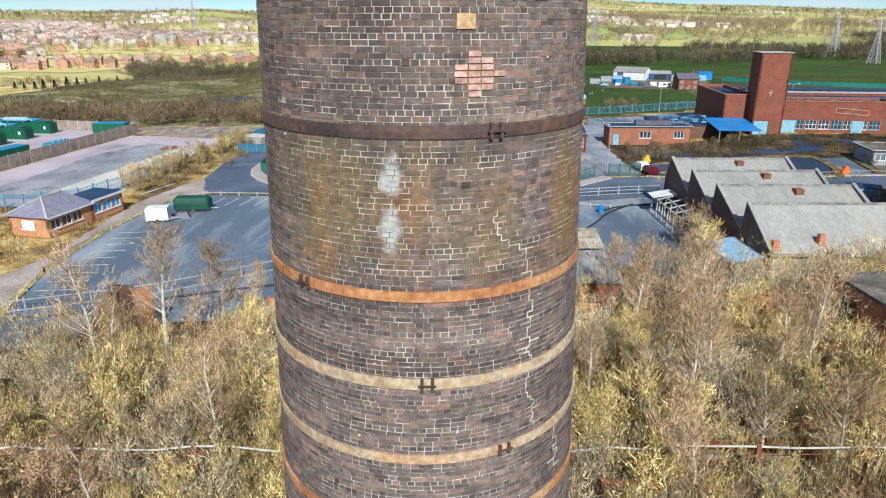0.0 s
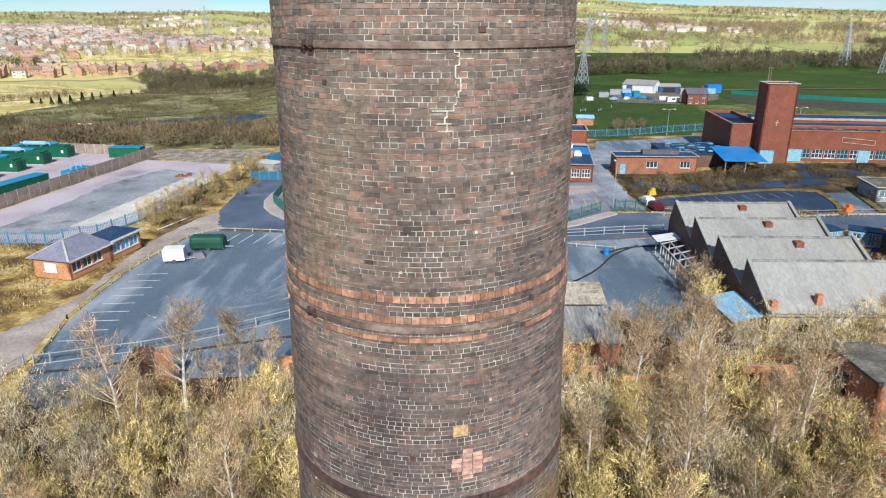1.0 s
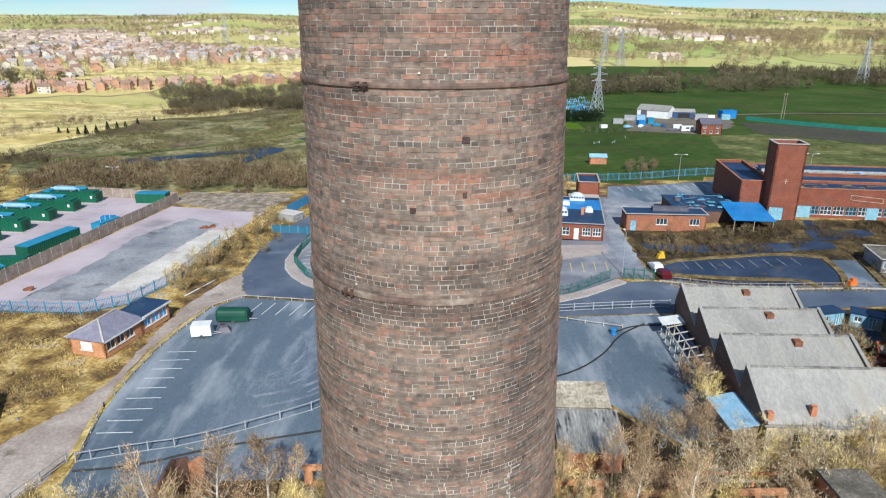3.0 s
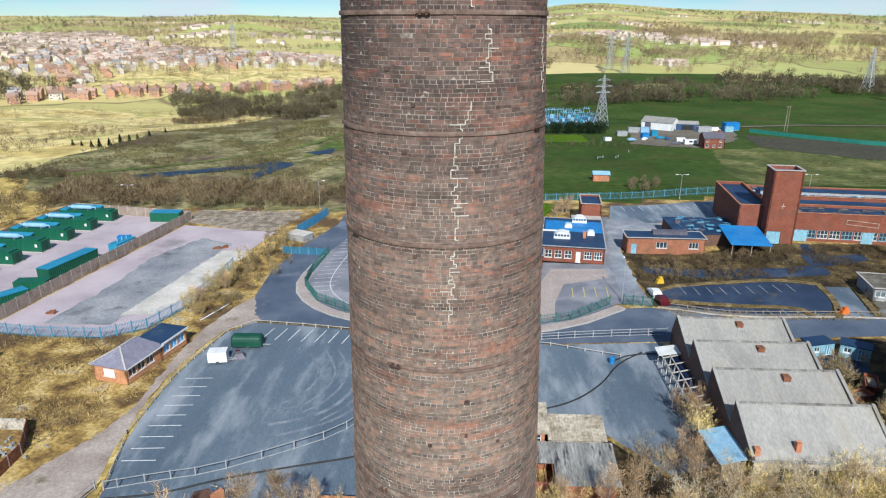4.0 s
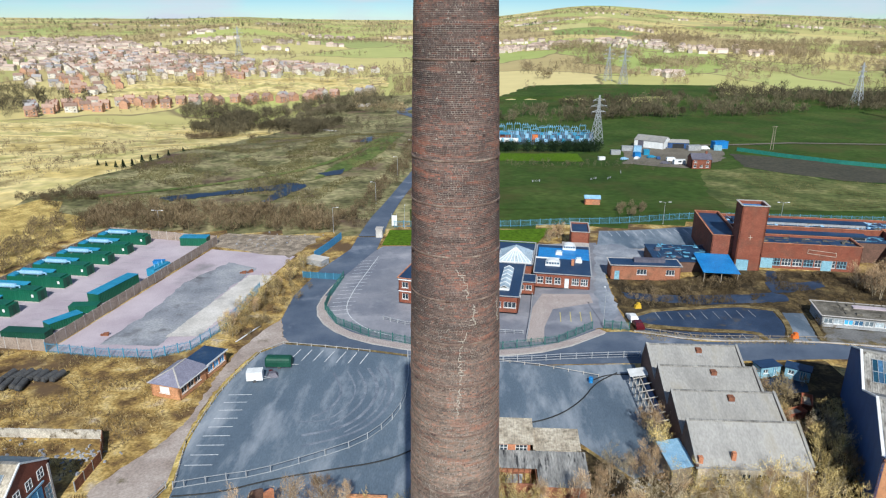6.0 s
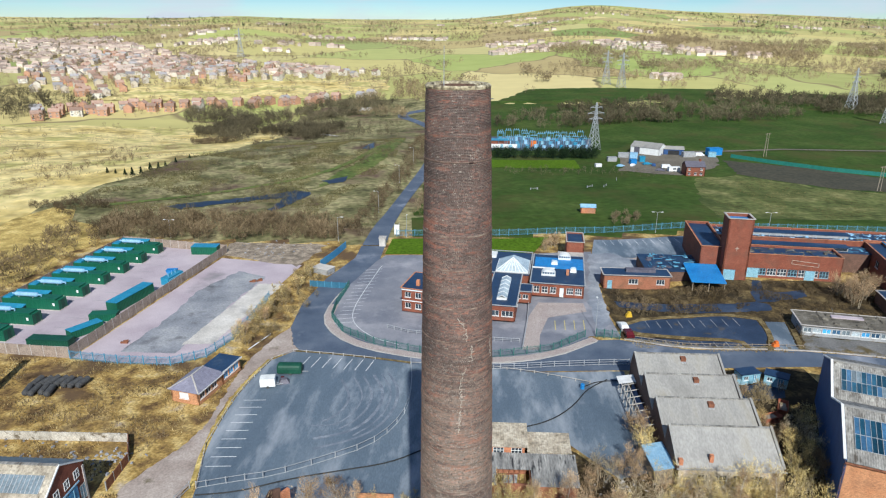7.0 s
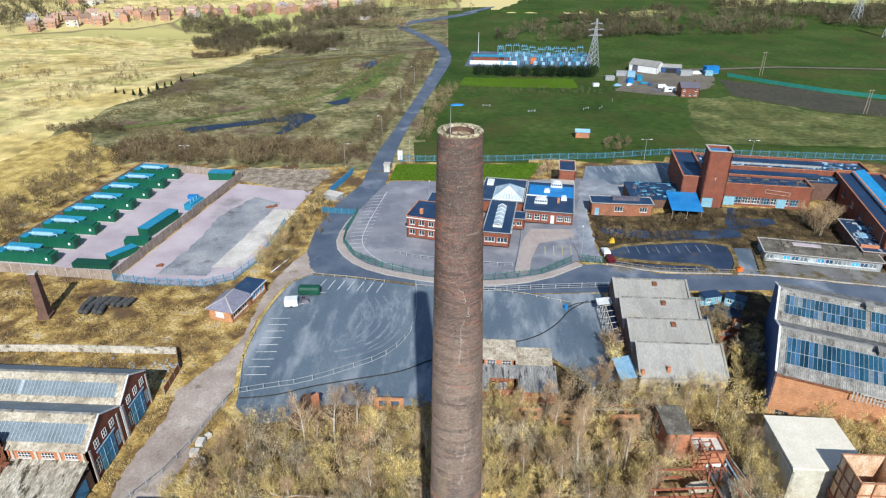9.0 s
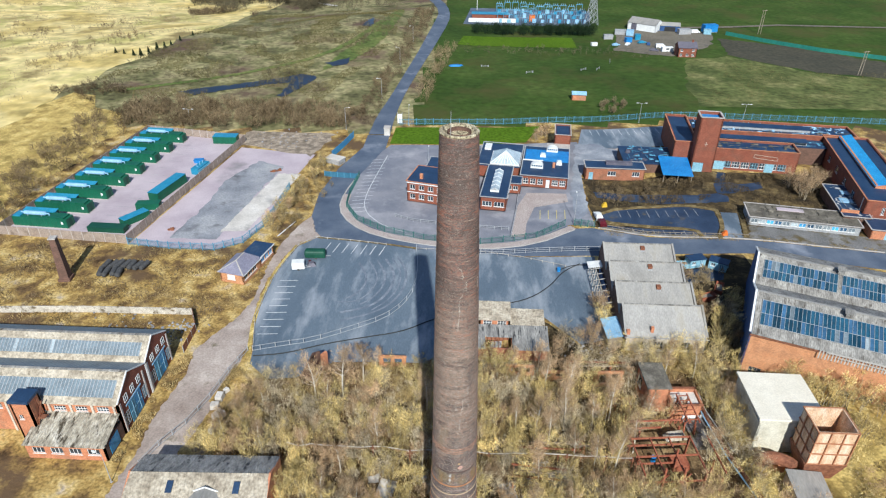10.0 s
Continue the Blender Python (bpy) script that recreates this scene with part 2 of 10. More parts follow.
FELT = surf("roof_felt", [(0.010, 0.030, 0.075), (0.024, 0.055, 0.115)], 0.25, 0.55, fine=5, stain=(0.07, 0.09, 0.115), stain_scale=0.25, stain_lo=0.6, stain_hi=0.8)
FELT_BLUE = surf("bright_blue_sheeting", [(0.012, 0.15, 0.42), (0.03, 0.24, 0.55)], 0.3, 0.5, fine=4)
WHITE = surf("white_paint", [(0.62, 0.62, 0.60), (0.78, 0.78, 0.76)], 0.7, 0.6, fine=6, fine_amt=0.08)
CREAM_R = surf("cream_flat_roof", [(0.68, 0.62, 0.50), (0.79, 0.73, 0.61)], 0.3, 0.8, fine=4, fine_amt=0.10)
GREEN = surf("green_painted_steel", [(0.008, 0.085, 0.045), (0.012, 0.12, 0.065)], 0.5, 0.5, fine=6, fine_amt=0.15, random_amt=0.1)
GREEN_D = surf("dark_green_steel", [(0.006, 0.05, 0.03), (0.01, 0.075, 0.042)], 0.5, 0.55)
# base colour tinted blue for the sky reflected in the silencers
STEEL_PALE = surf("pale_blue_steel", [(0.22, 0.42, 0.60), (0.36, 0.56, 0.72)], 1.0, 0.4, metal=0.1)
ROOF_TEAL = surf("teal_roof_steel", [(0.02, 0.19, 0.32), (0.04, 0.27, 0.42)], 0.5, 0.4)
GALV = surf("galvanised_steel", [(0.38, 0.39, 0.40), (0.52, 0.53, 0.54)], 2.0, 0.5, metal=0.4)
RUST = surf("rusted_steel", [(0.13, 0.05, 0.028), (0.22, 0.085, 0.045), (0.30, 0.13, 0.07)], 1.5, 0.85, fine=14)
DOOR_BLUE = surf("faded_blue_paint", [(0.18, 0.36, 0.46), (0.28, 0.48, 0.56)], 0.8, 0.6, fine=5)
FENCE_BLUE = surf("blue_fence_paint", [(0.06, 0.22, 0.34), (0.12, 0.30, 0.42)], 0.5, 0.6)
FENCE_GREEN = surf("green_fence_paint", [(0.02, 0.10, 0.09), (0.04, 0.14, 0.12)], 0.5, 0.6)
BLUE_SHEET = surf("blue_sheet_paint", [(0.035, 0.20, 0.40), (0.06, 0.27, 0.50)], 0.5, 0.5)
GATE_TEAL = surf("dark_teal_gate_paint", [(0.03, 0.115, 0.18), (0.05, 0.16, 0.24)], 0.5, 0.6)
ROOF_CYAN = surf("bright_cyan_sheeting", [(0.025, 0.26, 0.56), (0.045, 0.34, 0.66)], 0.3, 0.5, fine=4)
NETTING = surf("green_netting", [(0.015, 0.15, 0.115), (0.03, 0.20, 0.15)], 0.5, 0.7)
PALE_TIMBER = surf("bleached_timber", [(0.34, 0.31, 0.27), (0.52, 0.49, 0.44)], 2.0, 0.9, fine=14)
TIMBER = surf("weathered_timber", [(0.24, 0.19, 0.14), (0.36, 0.30, 0.23)], 2.0, 0.9, fine=14)
FENCE_PANEL = surf("concrete_fence_panel", [(0.25, 0.19, 0.15), (0.36, 0.29, 0.235)], 0.5, 0.9, fine=5, stain=(0.16, 0.12, 0.09), stain_scale=0.4)
GLASS_BLUE = glass("roof_glass", (0.035, 0.085, 0.15))
GLASS_GREY = glass("grey_roof_glass", (0.115, 0.145, 0.165), 0.5, 0.2)
GLASS_TEAL = glass("teal_roof_glass", (0.014, 0.052, 0.085), 0.12, 0.45)
GREY_WHITE = surf("dirty_white_panel", [(0.26, 0.27, 0.28), (0.42, 0.42, 0.42)], 0.6, 0.7, fine=5, stain=(0.20, 0.17, 0.14), stain_scale=0.6)
SLATE_PALE = surf("pale_purple_slate", [(0.17, 0.165, 0.215), (0.26, 0.25, 0.31)], 1.0, 0.55, fine=9)
# window pane with the reflection of blue sky painted as its colour
PANE_SKY = glass("painted_sky_pane", (0.06, 0.26, 0.48), 0.1)
GLASS_DARK = glass("window_glass", (0.03, 0.04, 0.05))
GLASS_MILK = glass("dusty_roof_glass", (0.26, 0.30, 0.32), 0.3)
GLASS_PALE = glass("skylight_glass", (0.45, 0.52, 0.55), 0.2)
BLACK = surf("black_cable", [(0.012, 0.012, 0.014), (0.03, 0.03, 0.03)], 1.0, 0.7)
TYRE = surf("tyre_rubber", [(0.04, 0.04, 0.042), (0.10, 0.098, 0.095)], 2.0, 0.9)
ORANGE = surf("orange_plastic", [(0.55, 0.12, 0.02), (0.65, 0.18, 0.03)], 1.0, 0.6)
YELLOW = surf("yellow_plant_paint", [(0.55, 0.34, 0.02), (0.65, 0.42, 0.04)], 1.0, 0.6)
CAR_RED = surf("dark_red_car_paint", [(0.08, 0.008, 0.012), (0.10, 0.01, 0.015)], 1.0, 0.25)
BARK_WHITE = surf("birch_bark", [(0.30, 0.26, 0.20), (0.60, 0.55, 0.46), (0.70, 0.66, 0.56)], 3.0, 0.9, fine=12, stretch=(1, 1, 0.4))
BARK_PALE = surf("pale_willow_bark", [(0.20, 0.165, 0.11), (0.40, 0.34, 0.24)], 3.0, 0.95, fine=12)
BARK = surf("bark", [(0.10, 0.08, 0.055), (0.20, 0.165, 0.12)], 3.0, 0.95, fine=12)


def leafy(name, cols, rough=0.9, patch=0.4):
    """Leaves and twigs: a colour for each tiny piece, and a shift from tree to tree."""
    m = bpy.data.materials.new(name)
    m.use_nodes = True
    n, l = m.node_tree.nodes, m.node_tree.links
    b = n["Principled BSDF"]
    g = n.new("ShaderNodeNewGeometry")
    r = ramp_node(n, cols, 0.0, 1.0)
    l.new(g.outputs["Random Per Island"], r.inputs["Fac"])
    o = n.new("ShaderNodeObjectInfo")
    mr = n.new("ShaderNodeMapRange")
    mr.inputs["To Min"].default_value, mr.inputs["To Max"].default_value = 0.65, 1.35
    l.new(o.outputs["Random"], mr.inputs["Value"])
    mu = n.new("ShaderNodeMixRGB")
    mu.blend_type = "MULTIPLY"
    mu.inputs["Fac"].default_value = 1
    l.new(r.outputs["Color"], mu.inputs["Color1"])
    l.new(mr.outputs["Result"], mu.inputs["Color2"])
    l.new(mu.outputs["Color"], b.inputs["Base Color"])
    pn = n.new("ShaderNodeTexNoise")
    pn.inputs["Scale"].default_value, pn.inputs["Detail"].default_value = patch, 3
    l.new(g.outputs["Position"], pn.inputs["Vector"])
    pr = n.new("ShaderNodeMapRange")
    pr.inputs["From Min"].default_value, pr.inputs["From Max"].default_value = 0.3, 0.7
    pr.inputs["To Min"].default_value, pr.inputs["To Max"].default_value = 0.62, 1.38
    l.new(pn.outputs["Fac"], pr.inputs["Value"])
    m2 = n.new("ShaderNodeMixRGB")
    m2.blend_type = "MULTIPLY"
    m2.inputs["Fac"].default_value = 1
    l.new(mu.outputs["Color"], m2.inputs["Color1"])
    l.new(pr.outputs["Result"], m2.inputs["Color2"])
    l.new(m2.outputs["Color"], b.inputs["Base Color"])
    b.inputs["Roughness"].default_value = rough
    b.inputs["Specular IOR Level"].default_value = 0.1
    return m


TWIG_BROWN = leafy("brown_twigs", [(0.13, 0.082, 0.048), (0.34, 0.222, 0.125), (0.52, 0.36, 0.205), (0.68, 0.50, 0.30)])
TWIG_OLIVE = leafy("olive_catkins", [(0.13, 0.088, 0.036), (0.46, 0.338, 0.118), (0.74, 0.57, 0.225), (0.95, 0.79, 0.41)])
TWIG_YELLOW = leafy("yellow_buds", [(0.14, 0.092, 0.040), (0.38, 0.275, 0.115), (0.60, 0.46, 0.22)])
TWIG_GREY = leafy("grey_twigs", [(0.10, 0.075, 0.046), (0.34, 0.27, 0.165), (0.58, 0.48, 0.315), (0.76, 0.65, 0.45)])
WOOD_DARK = leafy("dark_wood", [(0.070, 0.060, 0.036), (0.108, 0.092, 0.054), (0.155, 0.128, 0.076)], patch=0.08)
WOOD_BROWN = leafy("brown_wood", [(0.085, 0.062, 0.036), (0.145, 0.106, 0.060), (0.215, 0.158, 0.09)], patch=0.15)
WOOD_TAN = leafy("tan_wood", [(0.14, 0.105, 0.06), (0.24, 0.185, 0.10), (0.34, 0.265, 0.145)], patch=0.1)
GRASS_DULL = leafy("dull_tussock", [(0.13, 0.115, 0.048), (0.19, 0.165, 0.07), (0.26, 0.22, 0.10)], patch=0.05)
RUST_RED = surf("red_rusted_steel", [(0.20, 0.055, 0.03), (0.31, 0.095, 0.05), (0.38, 0.15, 0.08)], 1.5, 0.85, fine=14)
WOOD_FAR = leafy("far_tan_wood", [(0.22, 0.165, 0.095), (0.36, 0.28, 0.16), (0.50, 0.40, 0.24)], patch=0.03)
CONIFER = leafy("evergreen", [(0.012, 0.025, 0.012), (0.02, 0.04, 0.018), (0.035, 0.055, 0.025)])
# dark scrub, its tones lowered further for the cloud's shade
DERELICT = surf("derelict_scrub", [(0.025, 0.020, 0.014), (0.060, 0.044, 0.024), (0.125, 0.088, 0.040), (0.215, 0.165, 0.08)], 0.28, 1.0, fine=2.0, fine_amt=0.45, stain=(0.045, 0.035, 0.022), stain_scale=0.12, stain_lo=0.5, stain_hi=0.6, bump=0.5, bump_dist=0.2, world_co=True, spec=0.1)
YARD_PALE = surf("dusty_mauve_asphalt", [(0.135, 0.145, 0.180), (0.195, 0.200, 0.230), (0.275, 0.270, 0.295)], 0.09, 0.75, fine=5, fine_amt=0.14, stain=(0.38, 0.37, 0.39), stain_scale=0.10, stain_lo=0.50, stain_hi=0.72, world_co=True)
DUST = surf("pale_dried_dust", [(0.165, 0.185, 0.225), (0.26, 0.28, 0.315), (0.42, 0.43, 0.455)], 0.13, 0.9, fine=2, fine_amt=0.15, stain=(0.17, 0.185, 0.225), stain_scale=0.16, stain_lo=0.5, stain_hi=0.68, world_co=True)
WEEDY = surf("weedy_kerb", [(0.07, 0.05, 0.028), (0.16, 0.118, 0.055), (0.29, 0.225, 0.115)], 0.5, 1.0, fine=3, fine_amt=0.4, bump=0.5, bump_dist=0.1, world_co=True, spec=0.1)
PLASTER = surf("cream_render", [(0.46, 0.43, 0.34), (0.58, 0.55, 0.45), (0.66, 0.63, 0.53)], 0.5, 0.85, fine=4, fine_amt=0.12, stain=(0.34, 0.30, 0.20), stain_scale=0.6, stain_lo=0.58, stain_hi=0.75)
ROUGH_GRASS = surf("rough_pasture", [(0.06, 0.075, 0.024), (0.12, 0.135, 0.045), (0.22, 0.205, 0.085)], 0.05, 1.0, fine=0.4, fine_amt=0.35, stain=(0.05, 0.07, 0.02), stain_scale=0.03, stain_lo=0.5, stain_hi=0.66, world_co=True, spec=0.1)
RIDE = surf("grassy_ride", [(0.06, 0.09, 0.025), (0.12, 0.15, 0.045), (0.19, 0.18, 0.07)], 0.06, 1.0, fine=0.5, world_co=True, spec=0.1)
RUBBLE = surf("brick_rubble", [(0.13, 0.105, 0.080), (0.27, 0.215, 0.160), (0.46, 0.38, 0.29)], 0.5, 1.0, fine=3.0, fine_amt=0.4, stain=(0.16, 0.125, 0.085), stain_scale=0.15, bump=0.5, bump_dist=0.1, world_co=True)
GOLD_GRASS = surf("golden_rough_grass", [(0.27, 0.185, 0.065), (0.50, 0.365, 0.12), (0.66, 0.51, 0.20)], 0.25, 1.0, fine=2.0, fine_amt=0.35, stain=(0.26, 0.19, 0.06), stain_scale=0.15, stain_lo=0.5, stain_hi=0.65, bump=0.5, bump_dist=0.15, world_co=True, spec=0.1)
ROOF_MOSS = surf("mossy_flat_roof", [(0.06, 0.052, 0.042), (0.13, 0.115, 0.09), (0.24, 0.215, 0.175)], 0.4, 0.9, fine=4)
RIB = surf("pale_rust_rib", [(0.30, 0.12, 0.06), (0.44, 0.21, 0.11)], 1.5, 0.85, fine=12)
HOPPER = surf("rust_streaked_panel", [(0.42, 0.22, 0.11), (0.62, 0.42, 0.27), (0.72, 0.60, 0.46)], 0.8, 0.85, fine=8, stretch=(1, 1, 0.35))
CONC_MOSS = surf("mossy_concrete", [(0.10, 0.098, 0.095), (0.17, 0.165, 0.16), (0.25, 0.24, 0.225)], 0.14, 0.9, fine=3, stain=(0.10, 0.075, 0.03), stain_scale=0.22, stain_lo=0.5, stain_hi=0.62, world_co=True)
PAINT_FADED = surf("faded_road_paint", [(0.16, 0.165, 0.17), (0.42, 0.42, 0.42)], 1.2, 0.8, fine=10, world_co=True)

# ---- mesh helpers ----
class M:
    """Gathers corners and faces for one mesh."""

    def __init__(self):
        self.v, self.f = [], []

    def add(self, vs, fs):
        o = len(self.v)
        self.v += [tuple(p) for p in vs]
        self.f += [tuple(i + o for i in q) for q in fs]
        return self

    def box(self, x, y, z, sx, sy, sz, rz=0.0, taper=1.0):
        """A block whose base centre is (x, y, z)."""
        c, s = math.cos(rz), math.sin(rz)
        vs = []
        for k, zz in ((1.0, 0), (taper, sz)):
            for dx, dy in ((-1, -1), (1, -1), (1, 1), (-1, 1)):
                px, py = dx * sx / 2 * k, dy * sy / 2 * k
                vs.append((x + px * c - py * s, y + px * s + py * c, z + zz))
        return self.add(vs, [(3, 2, 1, 0), (4, 5, 6, 7), (0, 1, 5, 4), (1, 2, 6, 5), (2, 3, 7, 6), (3, 0, 4, 7)])

    def beam(self, a, b, w, h=None):
        """A bar of section w x h from a to b."""
        h = h or w
        a, b = Vector(a), Vector(b)
        d = (b - a).normalized()
        up = Vector((0, 0, 1)) if abs(d.z) < 0.95 else Vector((1, 0, 0))
        s = d.cross(up).normalized()
        u = s.cross(d)
        vs = [p + s * (i * w / 2) + u * (j * h / 2) for p in (a, b) for i, j in ((-1, -1), (1, -1), (1, 1), (-1, 1))]
        return self.add(vs, [(0, 1, 2, 3), (7, 6, 5, 4), (4, 5, 1, 0), (5, 6, 2, 1), (6, 7, 3, 2), (7, 4, 0, 3)])

    def tube(self, pts, rs, n=6):
        """A round bar along pts with a radius at each."""
        pts = [Vector(p) for p in pts]
        o = len(self.v)
        for i, p in enumerate(pts):
            d = (pts[min(i + 1, len(pts) - 1)] - pts[max(i - 1, 0)]).normalized()
            up = Vector((0, 0, 1)) if abs(d.z) < 0.9 else Vector((1, 0, 0))
            s = d.cross(up).normalized()
            u = s.cross(d)
            for k in range(n):
                a = 2 * math.pi * k / n
                self.v.append(tuple(p + (s * math.cos(a) + u * math.sin(a)) * rs[i]))
        for i in range(len(pts) - 1):
            for k in range(n):
                a, b = o + i * n + k, o + i * n + (k + 1) % n
                self.f.append((a, b, b + n, a + n))
        self.f.append(tuple(o + n - 1 - k for k in range(n)))
        self.f.append(tuple(o + (len(pts) - 1) * n + k for k in range(n)))
        return self

    def prism(self, pts, z0, z1):
        """A flat outline (counterclockwise) raised from z0 to z1."""
        n = len(pts)
        vs = [(x, y, z0) for x, y in pts] + [(x, y, z1) for x, y in pts]
        return self.add(vs, [tuple(range(n - 1, -1, -1)), tuple(range(n, 2 * n))] + [(i, (i + 1) % n, n + (i + 1) % n, n + i) for i in range(n)])

    def slab(self, a, b, c, d, t):
        """A sheet through four corners (counterclockwise from above), t thick downwards."""
        q = [Vector(p) for p in (a, b, c, d)]
        nn = (q[1] - q[0]).cross(q[3] - q[0]).normalized() * t
        vs = q + [p - nn for p in q]
        return self.add(vs, [(0, 1, 2, 3), (7, 6, 5, 4), (4, 5, 1, 0), (5, 6, 2, 1), (6, 7, 3, 2), (7, 4, 0, 3)])

    def pierced(self, a, b, z0, z1, th, holes=()):
        """A wall from a to b (outer face on its right), th thick, with holes (along, along, up, up)."""
        a, b = Vector((*a, 0)), Vector((*b, 0))
        L = (b - a).length
        d = (b - a) / L
        nn = Vector((-d.y, d.x, 0))
        xs = sorted({0.0, L, *[h[0] for h in holes], *[h[1] for h in holes]})
        zs = sorted({z0, z1, *[h[2] for h in holes], *[h[3] for h in holes]})
        nx, nz = len(xs) - 1, len(zs) - 1

        def full(i, j):
            if not (0 <= i < nx and 0 <= j < nz):
                return False
            mx, mz = (xs[i] + xs[i + 1]) / 2, (zs[j] + zs[j + 1]) / 2
            return not any(q[0] < mx < q[1] and q[2] < mz < q[3] for q in holes)
        ids = {}

        def vid(i, j, k):
            if (i, j, k) not in ids:
                p = a + d * xs[i] + nn * (th * k)
                ids[i, j, k] = len(self.v)
                self.v.append((p.x, p.y, zs[j]))
            return ids[i, j, k]
        for i in range(nx):
            for j in range(nz):
                if not full(i, j):
                    continue
                self.f.append((vid(i, j, 0), vid(i + 1, j, 0), vid(i + 1, j + 1, 0), vid(i, j + 1, 0)))
                self.f.append((vid(i + 1, j, 1), vid(i, j, 1), vid(i, j + 1, 1), vid(i + 1, j + 1, 1)))
                if not full(i - 1, j):
                    self.f.append((vid(i, j, 1), vid(i, j, 0), vid(i, j + 1, 0), vid(i, j + 1, 1)))
                if not full(i + 1, j):
                    self.f.append((vid(i + 1, j, 0), vid(i + 1, j, 1), vid(i + 1, j + 1, 1), vid(i + 1, j + 1, 0)))
                if not full(i, j - 1):
                    self.f.append((vid(i, j, 1), vid(i + 1, j, 1), vid(i + 1, j, 0), vid(i, j, 0)))
                if not full(i, j + 1):
                    self.f.append((vid(i, j + 1, 0), vid(i + 1, j + 1, 0), vid(i + 1, j + 1, 1), vid(i, j + 1, 1)))
        return self

    def mesh(self, name, material):
        me = bpy.data.meshes.new(name)
        me.from_pydata(self.v, [], self.f)
        me.materials.append(material)
        return me


def sm(a, b, x):
    t = min(1.0, max(0.0, (x - a) / (b - a)))
    return t * t * (3 - 2 * t)


def bell(x, y, cx, cy, sx, sy):
    return math.exp(-((x - cx) / sx) ** 2 - ((y - cy) / sy) ** 2)


def h(x, y):
    """The height of the ground."""
    near = 1 - sm(165, 240, y)
    z = near * (0.9 * sm(8, 34, x) + 1.7 * sm(42, 74, x) - 0.5 * sm(15, 45, -x))
    z += -3.0 * sm(190, 330, y)
    z += -13.0 * bell(x, y, -210, 520, 170, 170) + 7.0 * bell(x, y, -62, 330, 40, 60) + 5.0 * bell(x, y, -150, 300, 60, 60)
    r = math.hypot(x, y)
    if r > 600:
        az = math.degrees(math.atan2(x, y))
        k = 0.0205 + 0.022 * math.exp(-((az - 9) / 6.5) ** 2) + 0.010 * math.exp(-((az - 21) / 8) ** 2) + 0.004 * math.exp(-((az + 19) / 4) ** 2)
        u = r - 650
        z += k * (u / 2 + math.sqrt(u * u / 4 + 8000)) - 0.6
        z += 7.0 * sm(700, 1500, r) * noise.noise(Vector((x / 420, y / 420, 0.3)))
        z += 18.0 * sm(900, 1500, r) * math.exp(-((az + 19) / 5) ** 2) * math.exp(-((r - 2000) / 500) ** 2)
    return z


def part(name, m, material, parent, label=""):
    """One mesh under a thing or a part. m: an M, or mesh data."""
    ob = new(name, m.mesh(name, material) if isinstance(m, M) else m)
    ob.parent = parent
    if label:
        ob["label"] = label
    return ob


def thing(name, x, y, label, category, rz=0.0, z=None, group="", kind=""):
    """An empty at the base of a thing, standing on the ground."""
    e = new(name)
    e.empty_display_size = 0.3
    e.matrix_world = pose(x, y, h(x, y) if z is None else z, 0, 0, rz)
    return tagged(e, label, category, group, kind)


def solid(name, m, material, label, category, group="", kind=""):
    return tagged(new(name, m.mesh(name, material)), label, category, group, kind)


def drape(name, pts, material, label, category, off=0.05, step=6.0, ragged=0.0, smooth=0, kind="structure"):
    """A flat outline laid on the ground, cut fine enough to follow it."""
    pts = [Vector((*p, 0)) for p in pts]
    for _ in range(smooth):
        q = []
        for i, p in enumerate(pts):
            nx = pts[(i + 1) % len(pts)]
            q += [p.lerp(nx, 0.25), p.lerp(nx, 0.75)]
        pts = q
    if ragged:
        q = []
        for i, p in enumerate(pts):
            nx = pts[(i + 1) % len(pts)]
            k = max(1, int((nx - p).length / (ragged * 1.5)))
            for j in range(k):
                w = p.lerp(nx, j / k)
                q.append(w + Vector((noise.noise(w / (ragged * 2)), noise.noise(w / (ragged * 2) + Vector((9, 4, 2))), 0)) * ragged)
        pts = q
    bm = bmesh.new()
    f = bm.faces.new([bm.verts.new(p) for p in pts])
    if f.normal.z < 0:
        f.normal_flip()
    bmesh.ops.triangulate(bm, faces=bm.faces[:])
    for _ in range(7):
        long = [e for e in bm.edges if e.calc_length() > step]
        if not long:
            break
        bmesh.ops.subdivide_edges(bm, edges=long, cuts=1)
        bmesh.ops.triangulate(bm, faces=[q for q in bm.faces if len(q.verts) > 3])
    bm.normal_update()
    for q in bm.faces:
        if q.normal.z < 0:
            q.normal_flip()
    for v in bm.verts:
        v.co.z = h(v.co.x, v.co.y) + off
    me = bpy.data.meshes.new(name)
    bm.to_mesh(me)
    bm.free()
    me.materials.append(material)
    return tagged(new(name, me), label, category, kind=kind)


def ribbon(name, pts, width, material, label, category, off=0.06, hgt=0.0, kind="structure", step=4.0, parent=None):
    """A strip of constant width along a line on the ground; hgt: raised like a kerb."""
    P = []
    for i in range(len(pts) - 1):
        a, b = Vector(pts[i]), Vector(pts[i + 1])
        k = max(1, int((b - a).length / step))
        P += [a.lerp(b, j / k) for j in range(k)]
    P.append(Vector(pts[-1]))
    m = M()
    for i, p in enumerate(P):
        d = (P[min(i + 1, len(P) - 1)] - P[max(i - 1, 0)]).normalized()
        s = Vector((d.y, -d.x)) * width / 2
        for q in (p - s, p + s):
            z = h(q.x, q.y) + off
            m.v.append((q.x, q.y, z + hgt))
            if hgt:
                m.v.append((q.x, q.y, z - 0.3))
    k = 4 if hgt else 2
    for i in range(len(P) - 1):
        o = i * k
